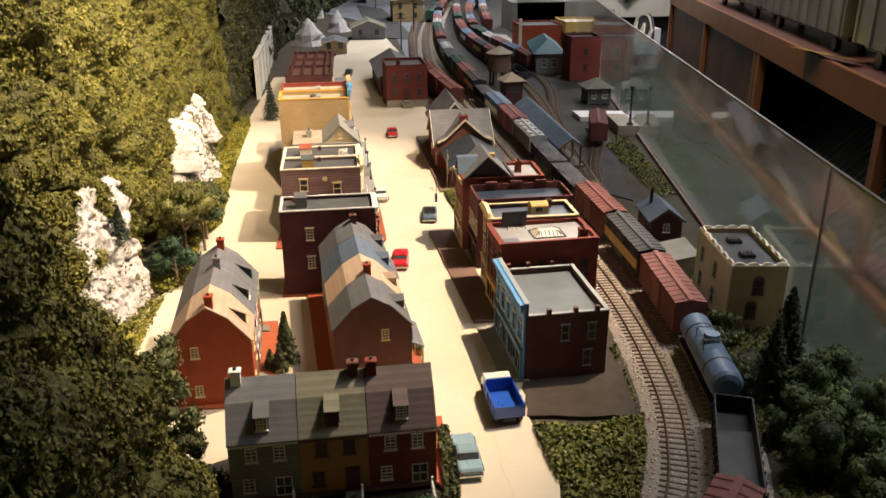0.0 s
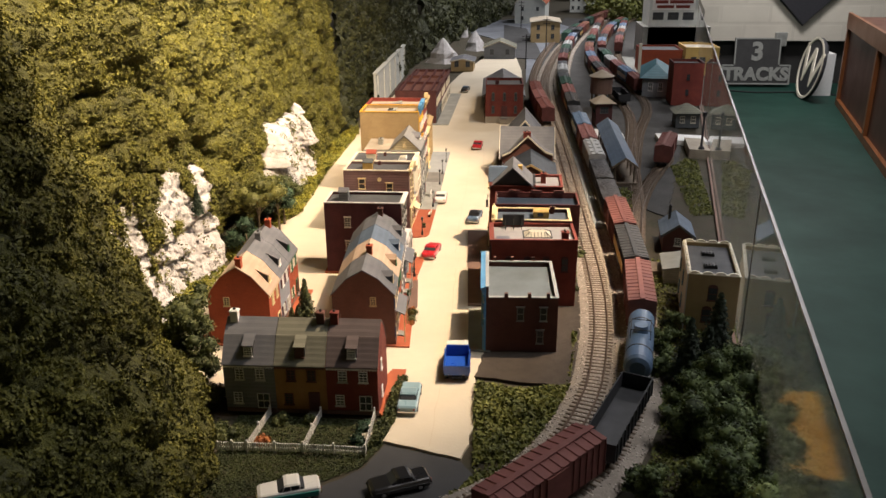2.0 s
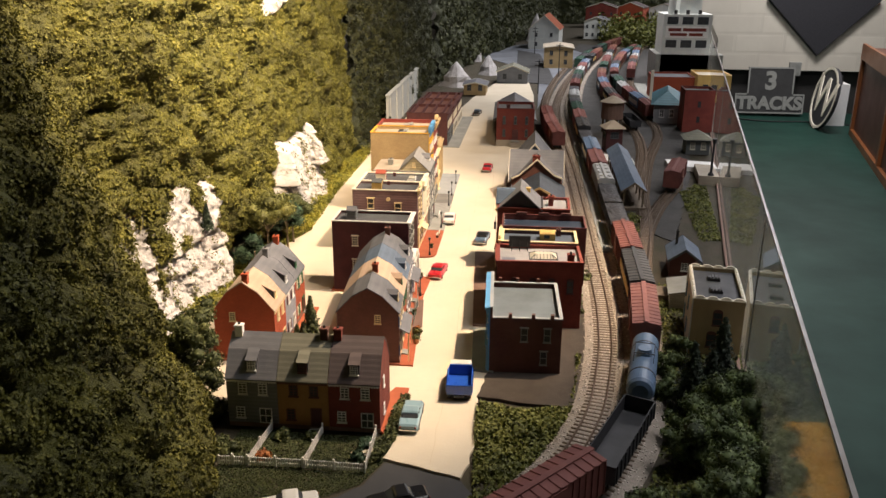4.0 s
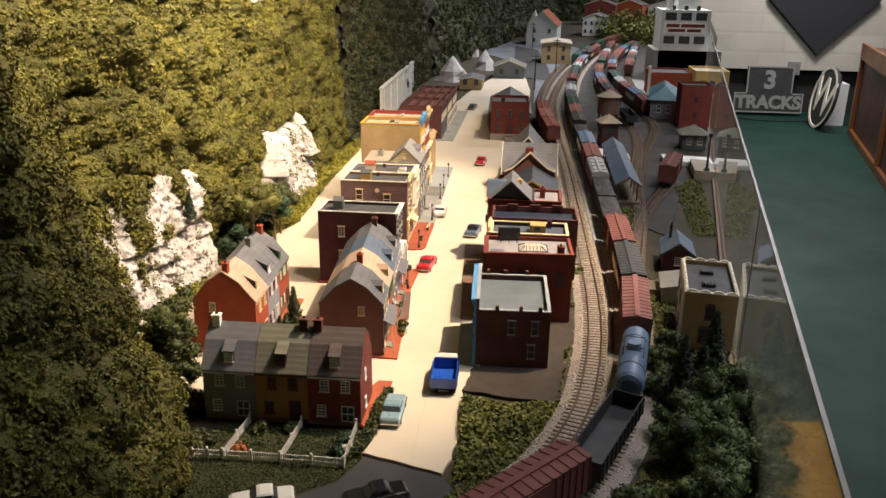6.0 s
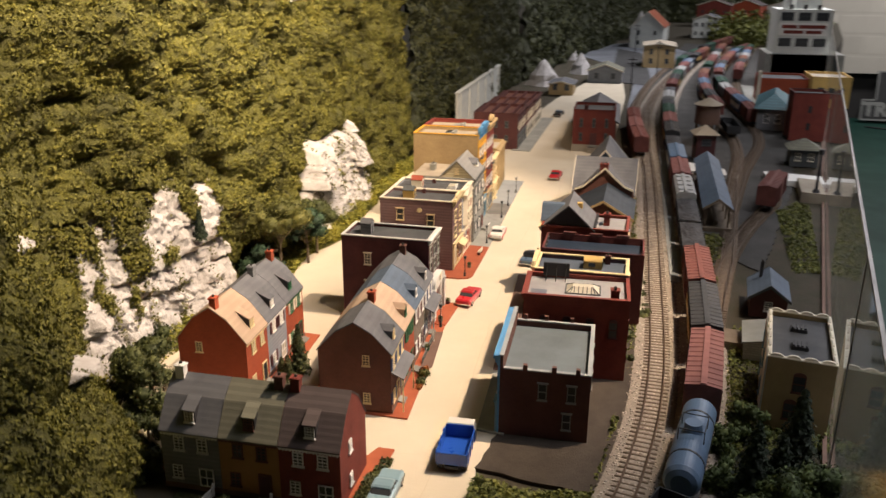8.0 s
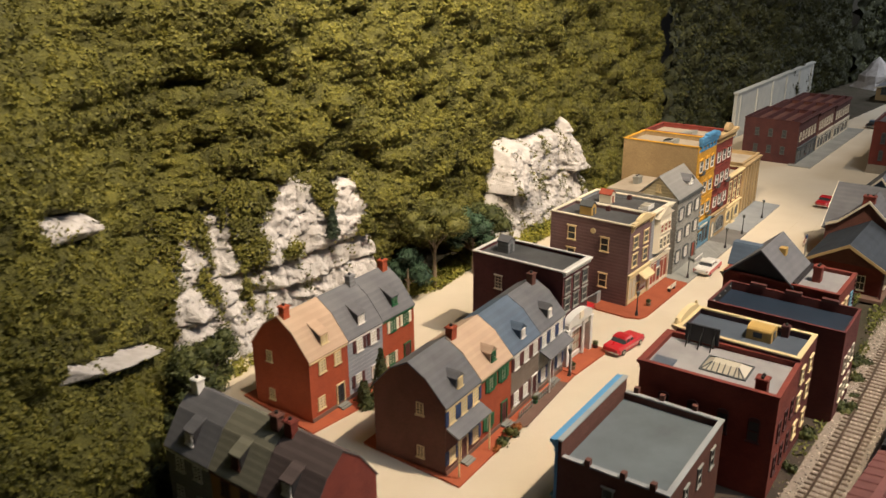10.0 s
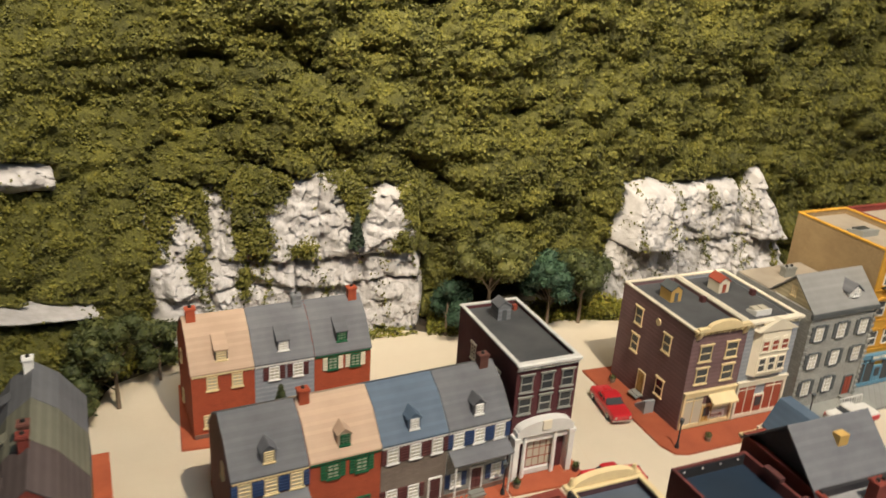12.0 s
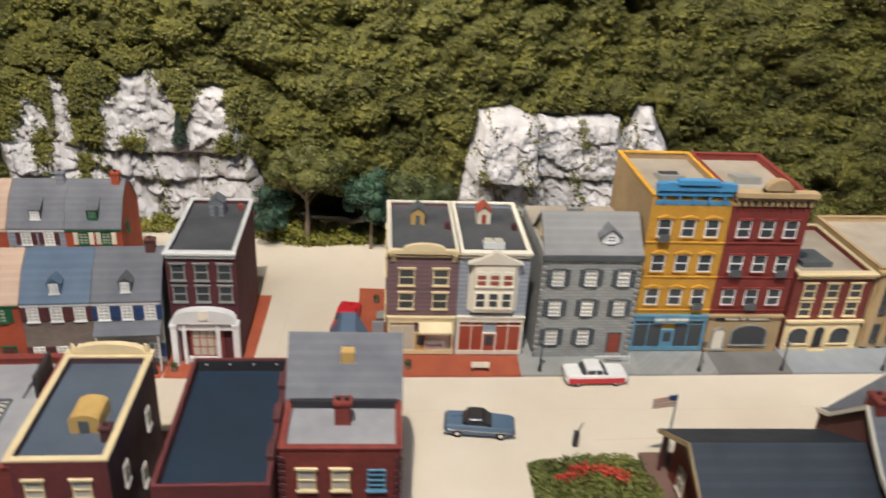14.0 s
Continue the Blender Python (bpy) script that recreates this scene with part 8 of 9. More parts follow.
def car(x, y, turn, body, top, label, length=0.056, soft_top=False, flank=None, tint="red lower side"):
    """A big-finned saloon of the fifties; x runs along it, its nose at +x."""
    c = thing("car", pose(x, y, 0.0003, 0, 0, turn), label, "car", "parked cars")
    l, w = length / 2, 0.0108

    def ring(px, hw, z0, z1, k=0.82):
        return [(px, -hw, z0), (px, -hw * 1.03, (z0 + z1) / 2), (px, -hw * 0.96, z1 - 0.0008), (px, -hw * k, z1), (px, hw * k, z1), (px, hw * 0.96, z1 - 0.0008), (px, hw * 1.03, (z0 + z1) / 2), (px, hw, z0)]
    part("body", loft(bmesh.new(), [ring(-l, w * 0.86, 0.004, 0.0095), ring(-l * 0.93, w * 0.97, 0.0032, 0.0112), ring(-l * 0.5, w, 0.003, 0.0113), ring(0, w, 0.003, 0.0108), ring(l * 0.45, w, 0.003, 0.0112), ring(l * 0.9, w * 0.97, 0.0032, 0.0105), ring(l, w * 0.88, 0.004, 0.0092)]), body, c)
    cab = part("glazing", loft(bmesh.new(), [ring(-l * 0.5, w * 0.84, 0.0105, 0.0112, 0.9), ring(-l * 0.32, w * 0.8, 0.0105, 0.0158, 0.88), ring(l * 0.12, w * 0.8, 0.0105, 0.016, 0.88), ring(l * 0.36, w * 0.84, 0.0105, 0.0112, 0.9)]), top if soft_top else PANE, c)
    roof = part("roof", loft(bmesh.new(), [ring(-l * 0.36, w * 0.78, 0.0148, 0.0158, 0.86), ring(-l * 0.28, w * 0.82, 0.0152, 0.0168, 0.86), ring(l * 0.05, w * 0.82, 0.0153, 0.017, 0.86), ring(l * 0.15, w * 0.78, 0.0152, 0.0162, 0.86)]), top, c)
    for px in (-l * 0.34, -l * 0.05, l * 0.14):
        for s in (-1, 1):
            part("pillar", tube(bmesh.new(), (px + (l * 0.08 if px > 0 else 0), s * w * 0.84, 0.0108), (px, s * w * 0.79, 0.0155), 0.0005, seg=5), top, roof)
    for px in (-l * 0.62, l * 0.62):
        for s in (-1, 1):
            wheel = part("wheel", tube(bmesh.new(), (px, s * (w - 0.0018), 0.0038), (px, s * (w + 0.0004), 0.0038), 0.0038, seg=14), RUBBER, c)
            part("hubcap", tube(bmesh.new(), (px, s * (w + 0.0004), 0.0038), (px, s * (w + 0.0007), 0.0038), 0.002, seg=10), CHROME, wheel)
    for s in (-1, 1):
        part("bumper", box(s * l - 0.0008, s * l + 0.0012, -w * 0.95, w * 0.95, 0.0042, 0.0058), CHROME, c)
        if flank:
            part("flank", box(-l * 0.92, l * 0.9, min(s * w * 0.9, s * (w * 1.0 + 0.0009)), max(s * w * 0.9, s * (w * 1.0 + 0.0009)), 0.0034, 0.0082), flank, c, tint)
        part("side_trim", box(-l * 0.9, l * 0.88, min(s * w * 1.0, s * (w * 1.0 + 0.0007)), max(s * w * 1.0, s * (w * 1.0 + 0.0007)), 0.0069, 0.0074), CHROME, c)
        part("headlight", tube(bmesh.new(), (l - 0.0004, s * w * 0.7, 0.008), (l + 0.0006, s * w * 0.7, 0.008), 0.0013, seg=8), CHROME, c)
        part("tail_light", tube(bmesh.new(), (-l + 0.0004, s * w * 0.74, 0.0082), (-l - 0.0006, s * w * 0.74, 0.0082), 0.0011, seg=8), RUST_RED, c)
    return c


P_RED, P_WHITE, P_BLUE, P_PALE, P_BLACK, P_TEAL, P_NAVY = paint("paint_car_red", (0.55, 0.02, 0.03)), paint("paint_car_white", (0.78, 0.77, 0.73)), paint("paint_car_blue", (0.02, 0.10, 0.5)), paint("paint_car_pale_blue", (0.26, 0.4, 0.46)), paint("paint_car_black", (0.02, 0.02, 0.022)), paint("paint_car_teal", (0.02, 0.3, 0.27)), paint("paint_car_slate", (0.10, 0.16, 0.24))
car(-0.083, -0.12, 91, P_PALE, P_PALE, "pale blue fifties saloon parked on the street")
car(-0.107, 0.328, 84, P_RED, P_RED, "bright red fifties saloon on the street")
car(-0.048, 0.506, 84, P_NAVY, P_BLACK, "slate blue convertible with a black top", soft_top=True)
car(-0.120, 0.618, 92, P_WHITE, P_WHITE, "white over red two-tone saloon at the kerb", flank=P_RED)
car(-0.209, 0.391, -8, P_RED, P_RED, "red saloon parked in the side lane")
car(-0.072, 1.05, 88, P_RED, P_RED, "small red saloon far along the street")
car(-0.171, -0.287, 200, P_WHITE, P_WHITE, "white over teal two-tone saloon in the side road", flank=P_TEAL, tint="teal lower side")
car(-0.073, -0.268, 205, P_BLACK, P_BLACK, "black saloon in the side road")
car(-0.155, 1.84, 85, P_BLACK, P_NAVY, "dark saloon at the street's far end", 0.07)

h = thing("dump_truck", pose(-0.037, -0.040, 0.0003, 0, 0, 93), "blue tipper truck with a white cab", "truck")
part("chassis", box(-0.032, 0.034, -0.006, 0.006, 0.004, 0.0065), STEEL, h)
bm = box(-0.033, 0.013, -0.0145, 0.0145, 0.0085, 0.0105)
for s in (-1, 1):
    bx(bm, -0.033, 0.013, min(s * 0.0145, s * 0.0133), max(s * 0.0145, s * 0.0133), 0.0105, 0.0205)
    bx(bm, *((-0.033, -0.0318) if s < 0 else (0.0118, 0.013)), -0.0133, 0.0133, 0.0105, 0.0205 if s < 0 else 0.0235)
tb = part("tipper_bed", bm, P_BLUE, h, "bright blue steel bed")
for k in range(4):
    for s in (-1, 1):
        part("bed_rib", box(-0.029 + k * 0.012, -0.0275 + k * 0.012, min(s * 0.0145, s * 0.0155), max(s * 0.0145, s * 0.0155), 0.0095, 0.0205), P_BLUE, tb)
part("cab", prism(bmesh.new(), [(0.0145, 0.006), (0.0345, 0.006), (0.0345, 0.0145), (0.028, 0.016), (0.0255, 0.0235), (0.0145, 0.0235)], -0.0125, 0.0125, "y"), P_WHITE, h, "white cab")
part("windscreen", prism(bmesh.new(), [(0.0282, 0.0163), (0.0262, 0.0225), (0.0266, 0.0226), (0.0287, 0.0163)], -0.0105, 0.0105, "y"), PANE, h)
for px in (-0.024, -0.015, 0.026):
    for s in (-1, 1):
        part("wheel", tube(bmesh.new(), (px, s * 0.0095, 0.0052), (px, s * 0.0135, 0.0052), 0.0052, seg=14), RUBBER, h)

# ---- pavements, fences, street furniture ----
slab("pavement", [(-0.27, -0.1495), (-0.112, -0.1455), (-0.107, -0.152), (-0.098, -0.15), (-0.096, -0.05), (-0.112, -0.05), (-0.118, -0.066), (-0.275, -0.07)], -0.001, 0.0015, PAVE_RED, "red brick terrace round the row houses", "pavement")
slab("pavement", [(-0.259, -0.012), (-0.254, 0.06), (-0.262, 0.17), (-0.364, 0.172), (-0.367, -0.005)], -0.001, 0.002, PAVE_RED, "red brick terrace round the row houses", "pavement")
slab("pavement", [(-0.21, 0.006), (-0.1, 0.006), (-0.118, 0.235), (-0.23, 0.24)], -0.001, 0.002, PAVE_RED, "red brick pavement along the row houses", "pavement")
slab("pavement", [(-0.116, 0.105), (-0.104, 0.12), (-0.115, 0.215), (-0.128, 0.212)], 0.002, 0.0026, PAVE_BROWN, "brown stretch of pavement before the row houses", "pavement")
slab("pavement", [(-0.26, 0.237), (-0.118, 0.237), (-0.116, 0.3), (-0.122, 0.31), (-0.262, 0.312)], -0.001, 0.0022, PAVE_RED, "red brick pavement round the corner shop", "pavement")
slab("pavement", [(-0.28, 0.402), (-0.14, 0.402), (-0.125, 0.408), (-0.121, 0.42), (-0.123, 0.552), (-0.275, 0.556)], -0.001, 0.0022, PAVE_RED, "red brick pavement with rounded corner before the twin shops", "pavement")
slab("pavement", [(-0.275, 0.556), (-0.123, 0.552), (-0.126, 0.664), (-0.275, 0.668)], -0.001, 0.0024, PAVE_GREY, "grey stone pavement before the stone house", "pavement")
slab("pavement", [(-0.275, 0.668), (-0.126, 0.664), (-0.128, 0.738), (-0.28, 0.74)], -0.001, 0.0022, STONE_GREY, "grey flagstone pavement", "pavement")
slab("pavement", [(-0.28, 0.74), (-0.128, 0.738), (-0.13, 0.81), (-0.28, 0.812)], -0.001, 0.0024, PAVE_DARK, "dark grey pavement", "pavement")
slab("pavement", [(-0.28, 0.812), (-0.13, 0.81), (-0.134, 0.995), (-0.28, 0.995)], -0.001, 0.0022, PAVE_BLUE, "pale blue-grey pavement", "pavement")
slab("pavement", [(-0.21, 1.3), (-0.165, 1.3), (-0.165, 1.78), (-0.21, 1.78)], -0.001, 0.0022, PAVE_GREY, "grey pavement before the brick blocks", "pavement")
slab("pavement", [(-0.028, 0.004), (0.0, 0.0), (-0.006, 0.125), (-0.034, 0.125)], -0.001, 0.0024, PAVE_GREY, "grey pavement before the blue shop", "pavement")
slab("pavement", [(-0.036, 0.135), (0.0, 0.135), (-0.02, 0.44), (-0.056, 0.44)], -0.001, 0.0024, PAVE_BROWN, "brown pavement before the brick shops", "pavement")


def picket_fence(x0, y0, x1, y1, label):
    n = math.hypot(x1 - x0, y1 - y0)
    f = thing("picket_fence", pose(x0, y0, -0.001, 0, 0, math.degrees(math.atan2(y1 - y0, x1 - x0))), label, "fence", "white picket fences")
    for z in (0.0035, 0.0085):
        part("fence_rail", box(0, n, -0.0002, 0.0006, z, z + 0.0008), WHITE, f)
    for k in range(max(2, int(n / 0.035)) + 1):
        x = n * k / max(2, int(n / 0.035))
        child("post", shared(("post",), lambda: box(-0.0009, 0.0009, -0.0009, 0.0009, 0, 0.0125), WHITE), f, pose(x, 0.0, 0))
    for k in range(int(n / 0.0024)):
        child("picket", shared(("picket",), lambda: prism(bmesh.new(), [(-0.0006, 0.001), (0.0006, 0.001), (0.0006, 0.0095), (0, 0.0107), (-0.0006, 0.0095)], -0.0007, -0.0002, "y"), WHITE), f, pose(0.0018 + k * 0.0024, 0, 0))


picket_fence(-0.262, -0.222, -0.232, -0.221, "white picket fence round the near garden")
picket_fence(-0.232, -0.221, -0.176, -0.219, "white picket fence along the middle garden's end")
picket_fence(-0.176, -0.219, -0.114, -0.219, "weathered cream picket fence along the last garden's end")
picket_fence(-0.232, -0.221, -0.228, -0.155, "white picket fence between two gardens")
picket_fence(-0.176, -0.219, -0.173, -0.155, "white picket fence between two gardens")
picket_fence(-0.114, -0.219, -0.116, -0.152, "white picket fence beside the hedge")


def railing(x0, y0, x1, y1, label, material):
    n = math.hypot(x1 - x0, y1 - y0)
    f = thing("railing", pose(x0, y0, 0.0022, 0, 0, math.degrees(math.atan2(y1 - y0, x1 - x0))), label, "railing", "front railings")
    for z in (0.003, 0.0075):
        part("rail", box(0, n, -0.0003, 0.0003, z, z + 0.0006), material, f)
    for k in range(int(n / 0.0045) + 1):
        child("baluster", shared(("baluster", material.name), lambda: box(-0.0004, 0.0004, -0.0004, 0.0004, 0, 0.0085), material), f, pose(k * 0.0045, 0, 0))


railing(-0.117, 0.125, -0.119, 0.152, "grey iron railing before the row houses", PAVE_GREY)
railing(-0.12, 0.163, -0.122, 0.2, "grey iron railing before the row houses", PAVE_GREY)


def street_lamp(x, y, z=0.0022, tall=0.026, label="slim black street lamp on the pavement"):
    t = thing("street_lamp", pose(x, y, z), label, "lamp", "street lamps")
    part("base", tube(bmesh.new(), (0, 0, 0), (0, 0, 0.006), 0.0022, 0.0012), CHARCOAL, t)
    part("pole", tube(bmesh.new(), (0, 0, 0.006), (0, 0, tall), 0.0008, 0.0006, 6), CHARCOAL, t)
    part("globe", tube(bmesh.new(), (0, 0, tall), (0, 0, tall + 0.005), 0.0014, 0.0024), STONE_DARK, t)


for x, y in ((-0.13, 0.57), (-0.132, 0.414), (-0.132, 0.72), (-0.134, 0.8), (-0.122, 0.23), (-0.135, 0.9)):
    street_lamp(x, y)
street_lamp(-0.128, 0.055, 0.002, 0.04)
h = thing("flagpole", pose(-0.002, 0.646, 0.0), "tall grey flagpole with a small striped flag", "flagpole")
part("pole", tube(bmesh.new(), (0, 0, 0), (0.0, -0.001, 0.071), 0.0011, 0.0008, 6), PAVE_GREY, h)
for k in range(7):
    part("flag_stripe", prism(bmesh.new(), [(-0.0008, 0.0602 + k * 0.0013), (-0.008, 0.0592 + k * 0.0013), (-0.018, 0.0576 + k * 0.0012), (-0.018, 0.0588 + k * 0.0012), (-0.008, 0.0605 + k * 0.0013), (-0.0008, 0.0615 + k * 0.0013)], 0.0, 0.0004, "x"), IVORY if k % 2 else RUST_RED, h, "faded flag stripe")
part("flag_canton", box(-0.0006, 0.001, -0.0065, -0.0008, 0.066, 0.0696), NAVY, h)
# boom across the street by the station
h = thing("gate_post", pose(-0.029, 0.582, 0), "small black gate post with a short arm on the street", "post")
part("post", box(-0.002, 0.002, -0.002, 0.002, 0, 0.014), CHARCOAL, h)
part("arm", tube(bmesh.new(), (0, 0, 0.012), (0.001, 0.004, 0.024), 0.0006, 0.0004, 6), CHARCOAL, h)

# bench, crates and tubs by the shops
def bench(x, y, turn, label="pale bench before the shops"):
    t = thing("bench", pose(x, y, 0.0022, 0, 0, turn), label, "bench")
    part("seat", box(-0.008, 0.008, -0.0025, 0.0025, 0.0045, 0.0054), IVORY, t)
    part("backrest", box(-0.008, 0.008, 0.002, 0.0028, 0.0054, 0.0105), IVORY, t)
    for px in (-0.007, 0.007):
        part("leg", box(px - 0.0005, px + 0.0005, -0.002, 0.002, 0, 0.0045), CHARCOAL, t)


bench(-0.13, 0.515, -90)
bench(-0.13, 0.135, -85, "brown bench before the row houses")
for x, y, m_ in ((-0.133, 0.45, WOOD), (-0.131, 0.305, MAROON), (-0.126, 0.245, WOOD), (-0.121, 0.16, LEAF_GREEN), (-0.25, 0.42, WOOD)):
    t = thing("planter_tub", pose(x, y, 0.0022), "small tub planted with green leaves", "planter", "planter tubs")
    part("tub", tube(bmesh.new(), (0, 0, 0), (0, 0, 0.004), 0.0026, 0.0032, 10), m_, t)
    child("leaves", crown_mesh("leaves", [(0, 0, 0.006, 0.0034)], 6e6, 0.0009, LEAVES_TREE), t)

# ---- plants ----


def inside(px, py, outline):
    hit = np.zeros(len(px), dtype=bool)
    for (ax, ay), (cx, cy) in zip(outline, outline[1:] + outline[:1]):
        cross = (ay > py) != (cy > py)
        hit ^= cross & (px < (cx - ax) * (py - ay) / (cy - ay + 1e-12) + ax)
    return hit


def scatter(name, outline, count, size, tall, material, label, clump=0.5, category="grass"):
    """Low growth over a patch of ground: uneven tufts, thick in places and bare in others."""
    o = np.array(outline)
    px, py = RNG.uniform(o[:, 0].min(), o[:, 0].max(), count * 2), RNG.uniform(o[:, 1].min(), o[:, 1].max(), count * 2)
    lump = roll_noise(px * 6, py * 6, 77)
    keep = inside(px, py, outline) & (lump + RNG.normal(0, 0.5, len(px)) > -1.2 + clump)
    px, py, lump = px[keep][:count], py[keep][:count], lump[keep][:count]
    pz = -0.002 + tall * RNG.uniform(0, 1, len(px)) * (0.35 + 0.35 * np.clip(lump + 0.8, 0, 2))
    p, f = flakes(np.stack([px, py, pz], axis=1), np.tile([0, 0, 1.0], (len(px), 1)), size, 0.8)
    tagged(new(name, array_mesh(name, p, f, material)), label, category, kind="stuff")


def tree(x, y, tall, spread, material, label, seed, z=0.0, lean=0.0, trunk=0.35, leaf=0.0017):
    """A tapered trunk with limbs and an uneven crown of leaf clumps."""
    g = random.Random(seed)
    t = thing("tree", pose(x, y, z), label, "tree")
    bm = tube(bmesh.new(), (0, 0, -0.002), (lean * 0.3, 0, tall * 0.62), tall * 0.028, tall * 0.012, 7)
    blobs = []
    for k in range(9):
        a, f = g.uniform(0, 6.28), g.uniform(trunk, 0.95)
        r = spread * g.uniform(0.3, 0.75) * (1.15 - abs(f - 0.6))
        q = (r * math.cos(a) + lean * f, r * math.sin(a), tall * f)
        tube(bm, (lean * 0.3 * f, 0, tall * f * 0.6), q, tall * 0.009, tall * 0.004, 5)
        blobs.append((*q, spread * g.uniform(0.32, 0.5)))
        for _ in range(2):
            b = g.uniform(0, 6.28)
            blobs.append((q[0] + spread * 0.3 * math.cos(b), q[1] + spread * 0.3 * math.sin(b), q[2] + spread * g.uniform(-0.2, 0.25), spread * g.uniform(0.18, 0.3)))
    blobs.append((lean, 0, tall * 0.9, spread * 0.4))
    part("trunk", bm, WOOD, t)
    child("crown", crown_mesh("crown", blobs, 3.4 / leaf ** 2, leaf, material), t)
    return t


def fir(x, y, tall, spread, label, seed, material=None, z=0.0):
    t = thing("fir_tree", pose(x, y, z), label, "tree", "fir trees")
    part("trunk", tube(bmesh.new(), (0, 0, -0.002), (0, 0, tall * 0.95), tall * 0.022, tall * 0.004, 6), WOOD, t)
    n = int(5200 * (tall / 0.1))
    f = RNG.uniform(0.06, 1, n) ** 0.8
    tier = np.floor(f * 13) / 13
    f = tier + (f - tier) * 0.5
    a = RNG.uniform(0, 6.2832, n)
    branch = 0.8 + 0.28 * np.sin(a * 7 + tier * 40) + 0.12 * np.sin(a * 13 + tier * 91)
    r = spread * (1 - f) ** 0.9 * branch * np.sqrt(RNG.uniform(0.12, 1, n))
    c = np.stack([r * np.cos(a), r * np.sin(a), tall * f - 0.28 * r], axis=1)
    nn = np.stack([np.cos(a), np.sin(a), np.full(n, 0.9)], axis=1)
    p, fa = flakes(c, nn, 0.0019, 0.5)
    child("crown", array_mesh("crown", p, fa, material or LEAVES_FIR), t)
    return t


def bush(x, y, r, material, label, seed, z=0.0, flat=0.8, name="bush"):
    g = random.Random(seed)
    blobs = [(g.uniform(-0.5, 0.5) * r, g.uniform(-0.5, 0.5) * r, r * g.uniform(0.2, 0.7) * flat, r * g.uniform(0.45, 0.7)) for _ in range(6)]
    ob = new(name, crown_mesh(name, blobs, 3.2 / 0.0017 ** 2, 0.0017, material))
    ob.location = (x, y, z)
    return tagged(ob, label, "bush")


scatter("turf", [(-0.006, -0.245), (-0.012, -0.14), (-0.014, -0.075), (0.03, -0.082), (0.088, -0.072), (0.098, -0.01), (0.102, 0.06), (0.108, 0.06), (0.092, -0.075), (0.075, -0.13), (0.05, -0.185), (0.005, -0.25), (-0.03, -0.285), (-0.02, -0.27)], 17000, 0.0023, 0.010, GRASS, "rough green undergrowth between street and track", 0.2)
scatter("turf", [(-0.262, -0.30), (-0.262, -0.156), (-0.106, -0.156), (-0.1, -0.2), (-0.115, -0.238), (-0.16, -0.272), (-0.24, -0.3)], 30000, 0.0009, 0.0016, MOWN, "dark mown turf of the gardens", -2.0)
scatter("turf", [(0.14, -0.27), (0.18, -0.15), (0.2, -0.05), (0.212, 0.08), (0.225, 0.22), (0.24, 0.33), (0.3, 0.33), (0.33, 0.2), (0.298, 0.0), (0.27, -0.3)], 15000, 0.0022, 0.009, GRASS, "dark green undergrowth beside the barrier", 0.1)
scatter("turf", [(0.215, 0.5), (0.222, 0.72), (0.27, 0.74), (0.272, 1.12), (0.285, 1.12), (0.268, 0.8), (0.242, 0.6), (0.228, 0.45)], 5200, 0.0024, 0.008, GRASS, "yellow-green grass by the shelter", 0.0)
scatter("turf", [(0.345, 0.56), (0.362, 0.9), (0.41, 0.98), (0.43, 0.96), (0.385, 0.57)], 3600, 0.0024, 0.006, GRASS, "yellow-green grass by the barrier", 0.0)
scatter("turf", [(0.104, 0.14), (0.112, 0.44), (0.092, 0.6), (0.104, 1.0), (0.118, 0.44), (0.122, 0.14)], 2600, 0.002, 0.006, GRASS, "scrubby grass behind the brick shops", 0.3)
slab("lawn", [(-0.006, 0.54), (-0.009, 0.636), (0.075, 0.636), (0.07, 0.54)], -0.003, 0.0018, HILL_BASE, "raised square of dark green turf by the station", "lawn")
scatter("lawn_tufts", [(-0.006, 0.54), (-0.009, 0.636), (0.075, 0.636), (0.07, 0.54)], 14000, 0.0017, 0.013, GRASS, "square of dark green grass by the station", -2.5)
scatter("flower_bed", [(0.016, 0.556), (0.009, 0.58), (0.012, 0.602), (0.02, 0.614), (0.024, 0.608), (0.017, 0.598), (0.015, 0.582), (0.022, 0.56)], 1500, 0.0013, 0.018, LEAVES_SCARLET, "small curved bed of red flowers in the grass", -1.0, "flowers")
scatter("turf", [(0.5, 4.4), (0.75, 4.3), (1.2, 5.0), (0.9, 5.6), (0.4, 5.3)], 6000, 0.014, 0.16, GRASS, "green slope at the far end", -0.5)
scatter("undergrowth", [(-0.43, 0.28), (-0.40, 0.27), (-0.378, 0.33), (-0.392, 0.44), (-0.372, 0.52), (-0.375, 0.62), (-0.385, 0.8), (-0.39, 1.2), (-0.43, 1.2), (-0.44, 0.5)], 32000, 0.0021, 0.022, LEAVES_SUN, "bright yellow-green bushes along the hill's foot", 0.0, "bushes")
scatter("undergrowth", [(-0.42, -0.02), (-0.385, -0.07), (-0.33, -0.1), (-0.3, -0.13), (-0.33, -0.15), (-0.40, -0.09), (-0.45, -0.02), (-0.47, 0.05), (-0.455, 0.25), (-0.405, 0.26), (-0.41, 0.06), (-0.402, 0.0)], 19000, 0.002, 0.018, LEAVES_SUN, "yellow-green weeds at the rock's foot", 0.0, "bushes")
scatter("hedge", [(-0.112, -0.21), (-0.106, -0.15), (-0.103, -0.066), (-0.092, -0.066), (-0.094, -0.16), (-0.1, -0.195)], 5200, 0.0018, 0.013, LEAVES_TREE, "clipped dark hedge beside the terrace", -1.5, "hedge")

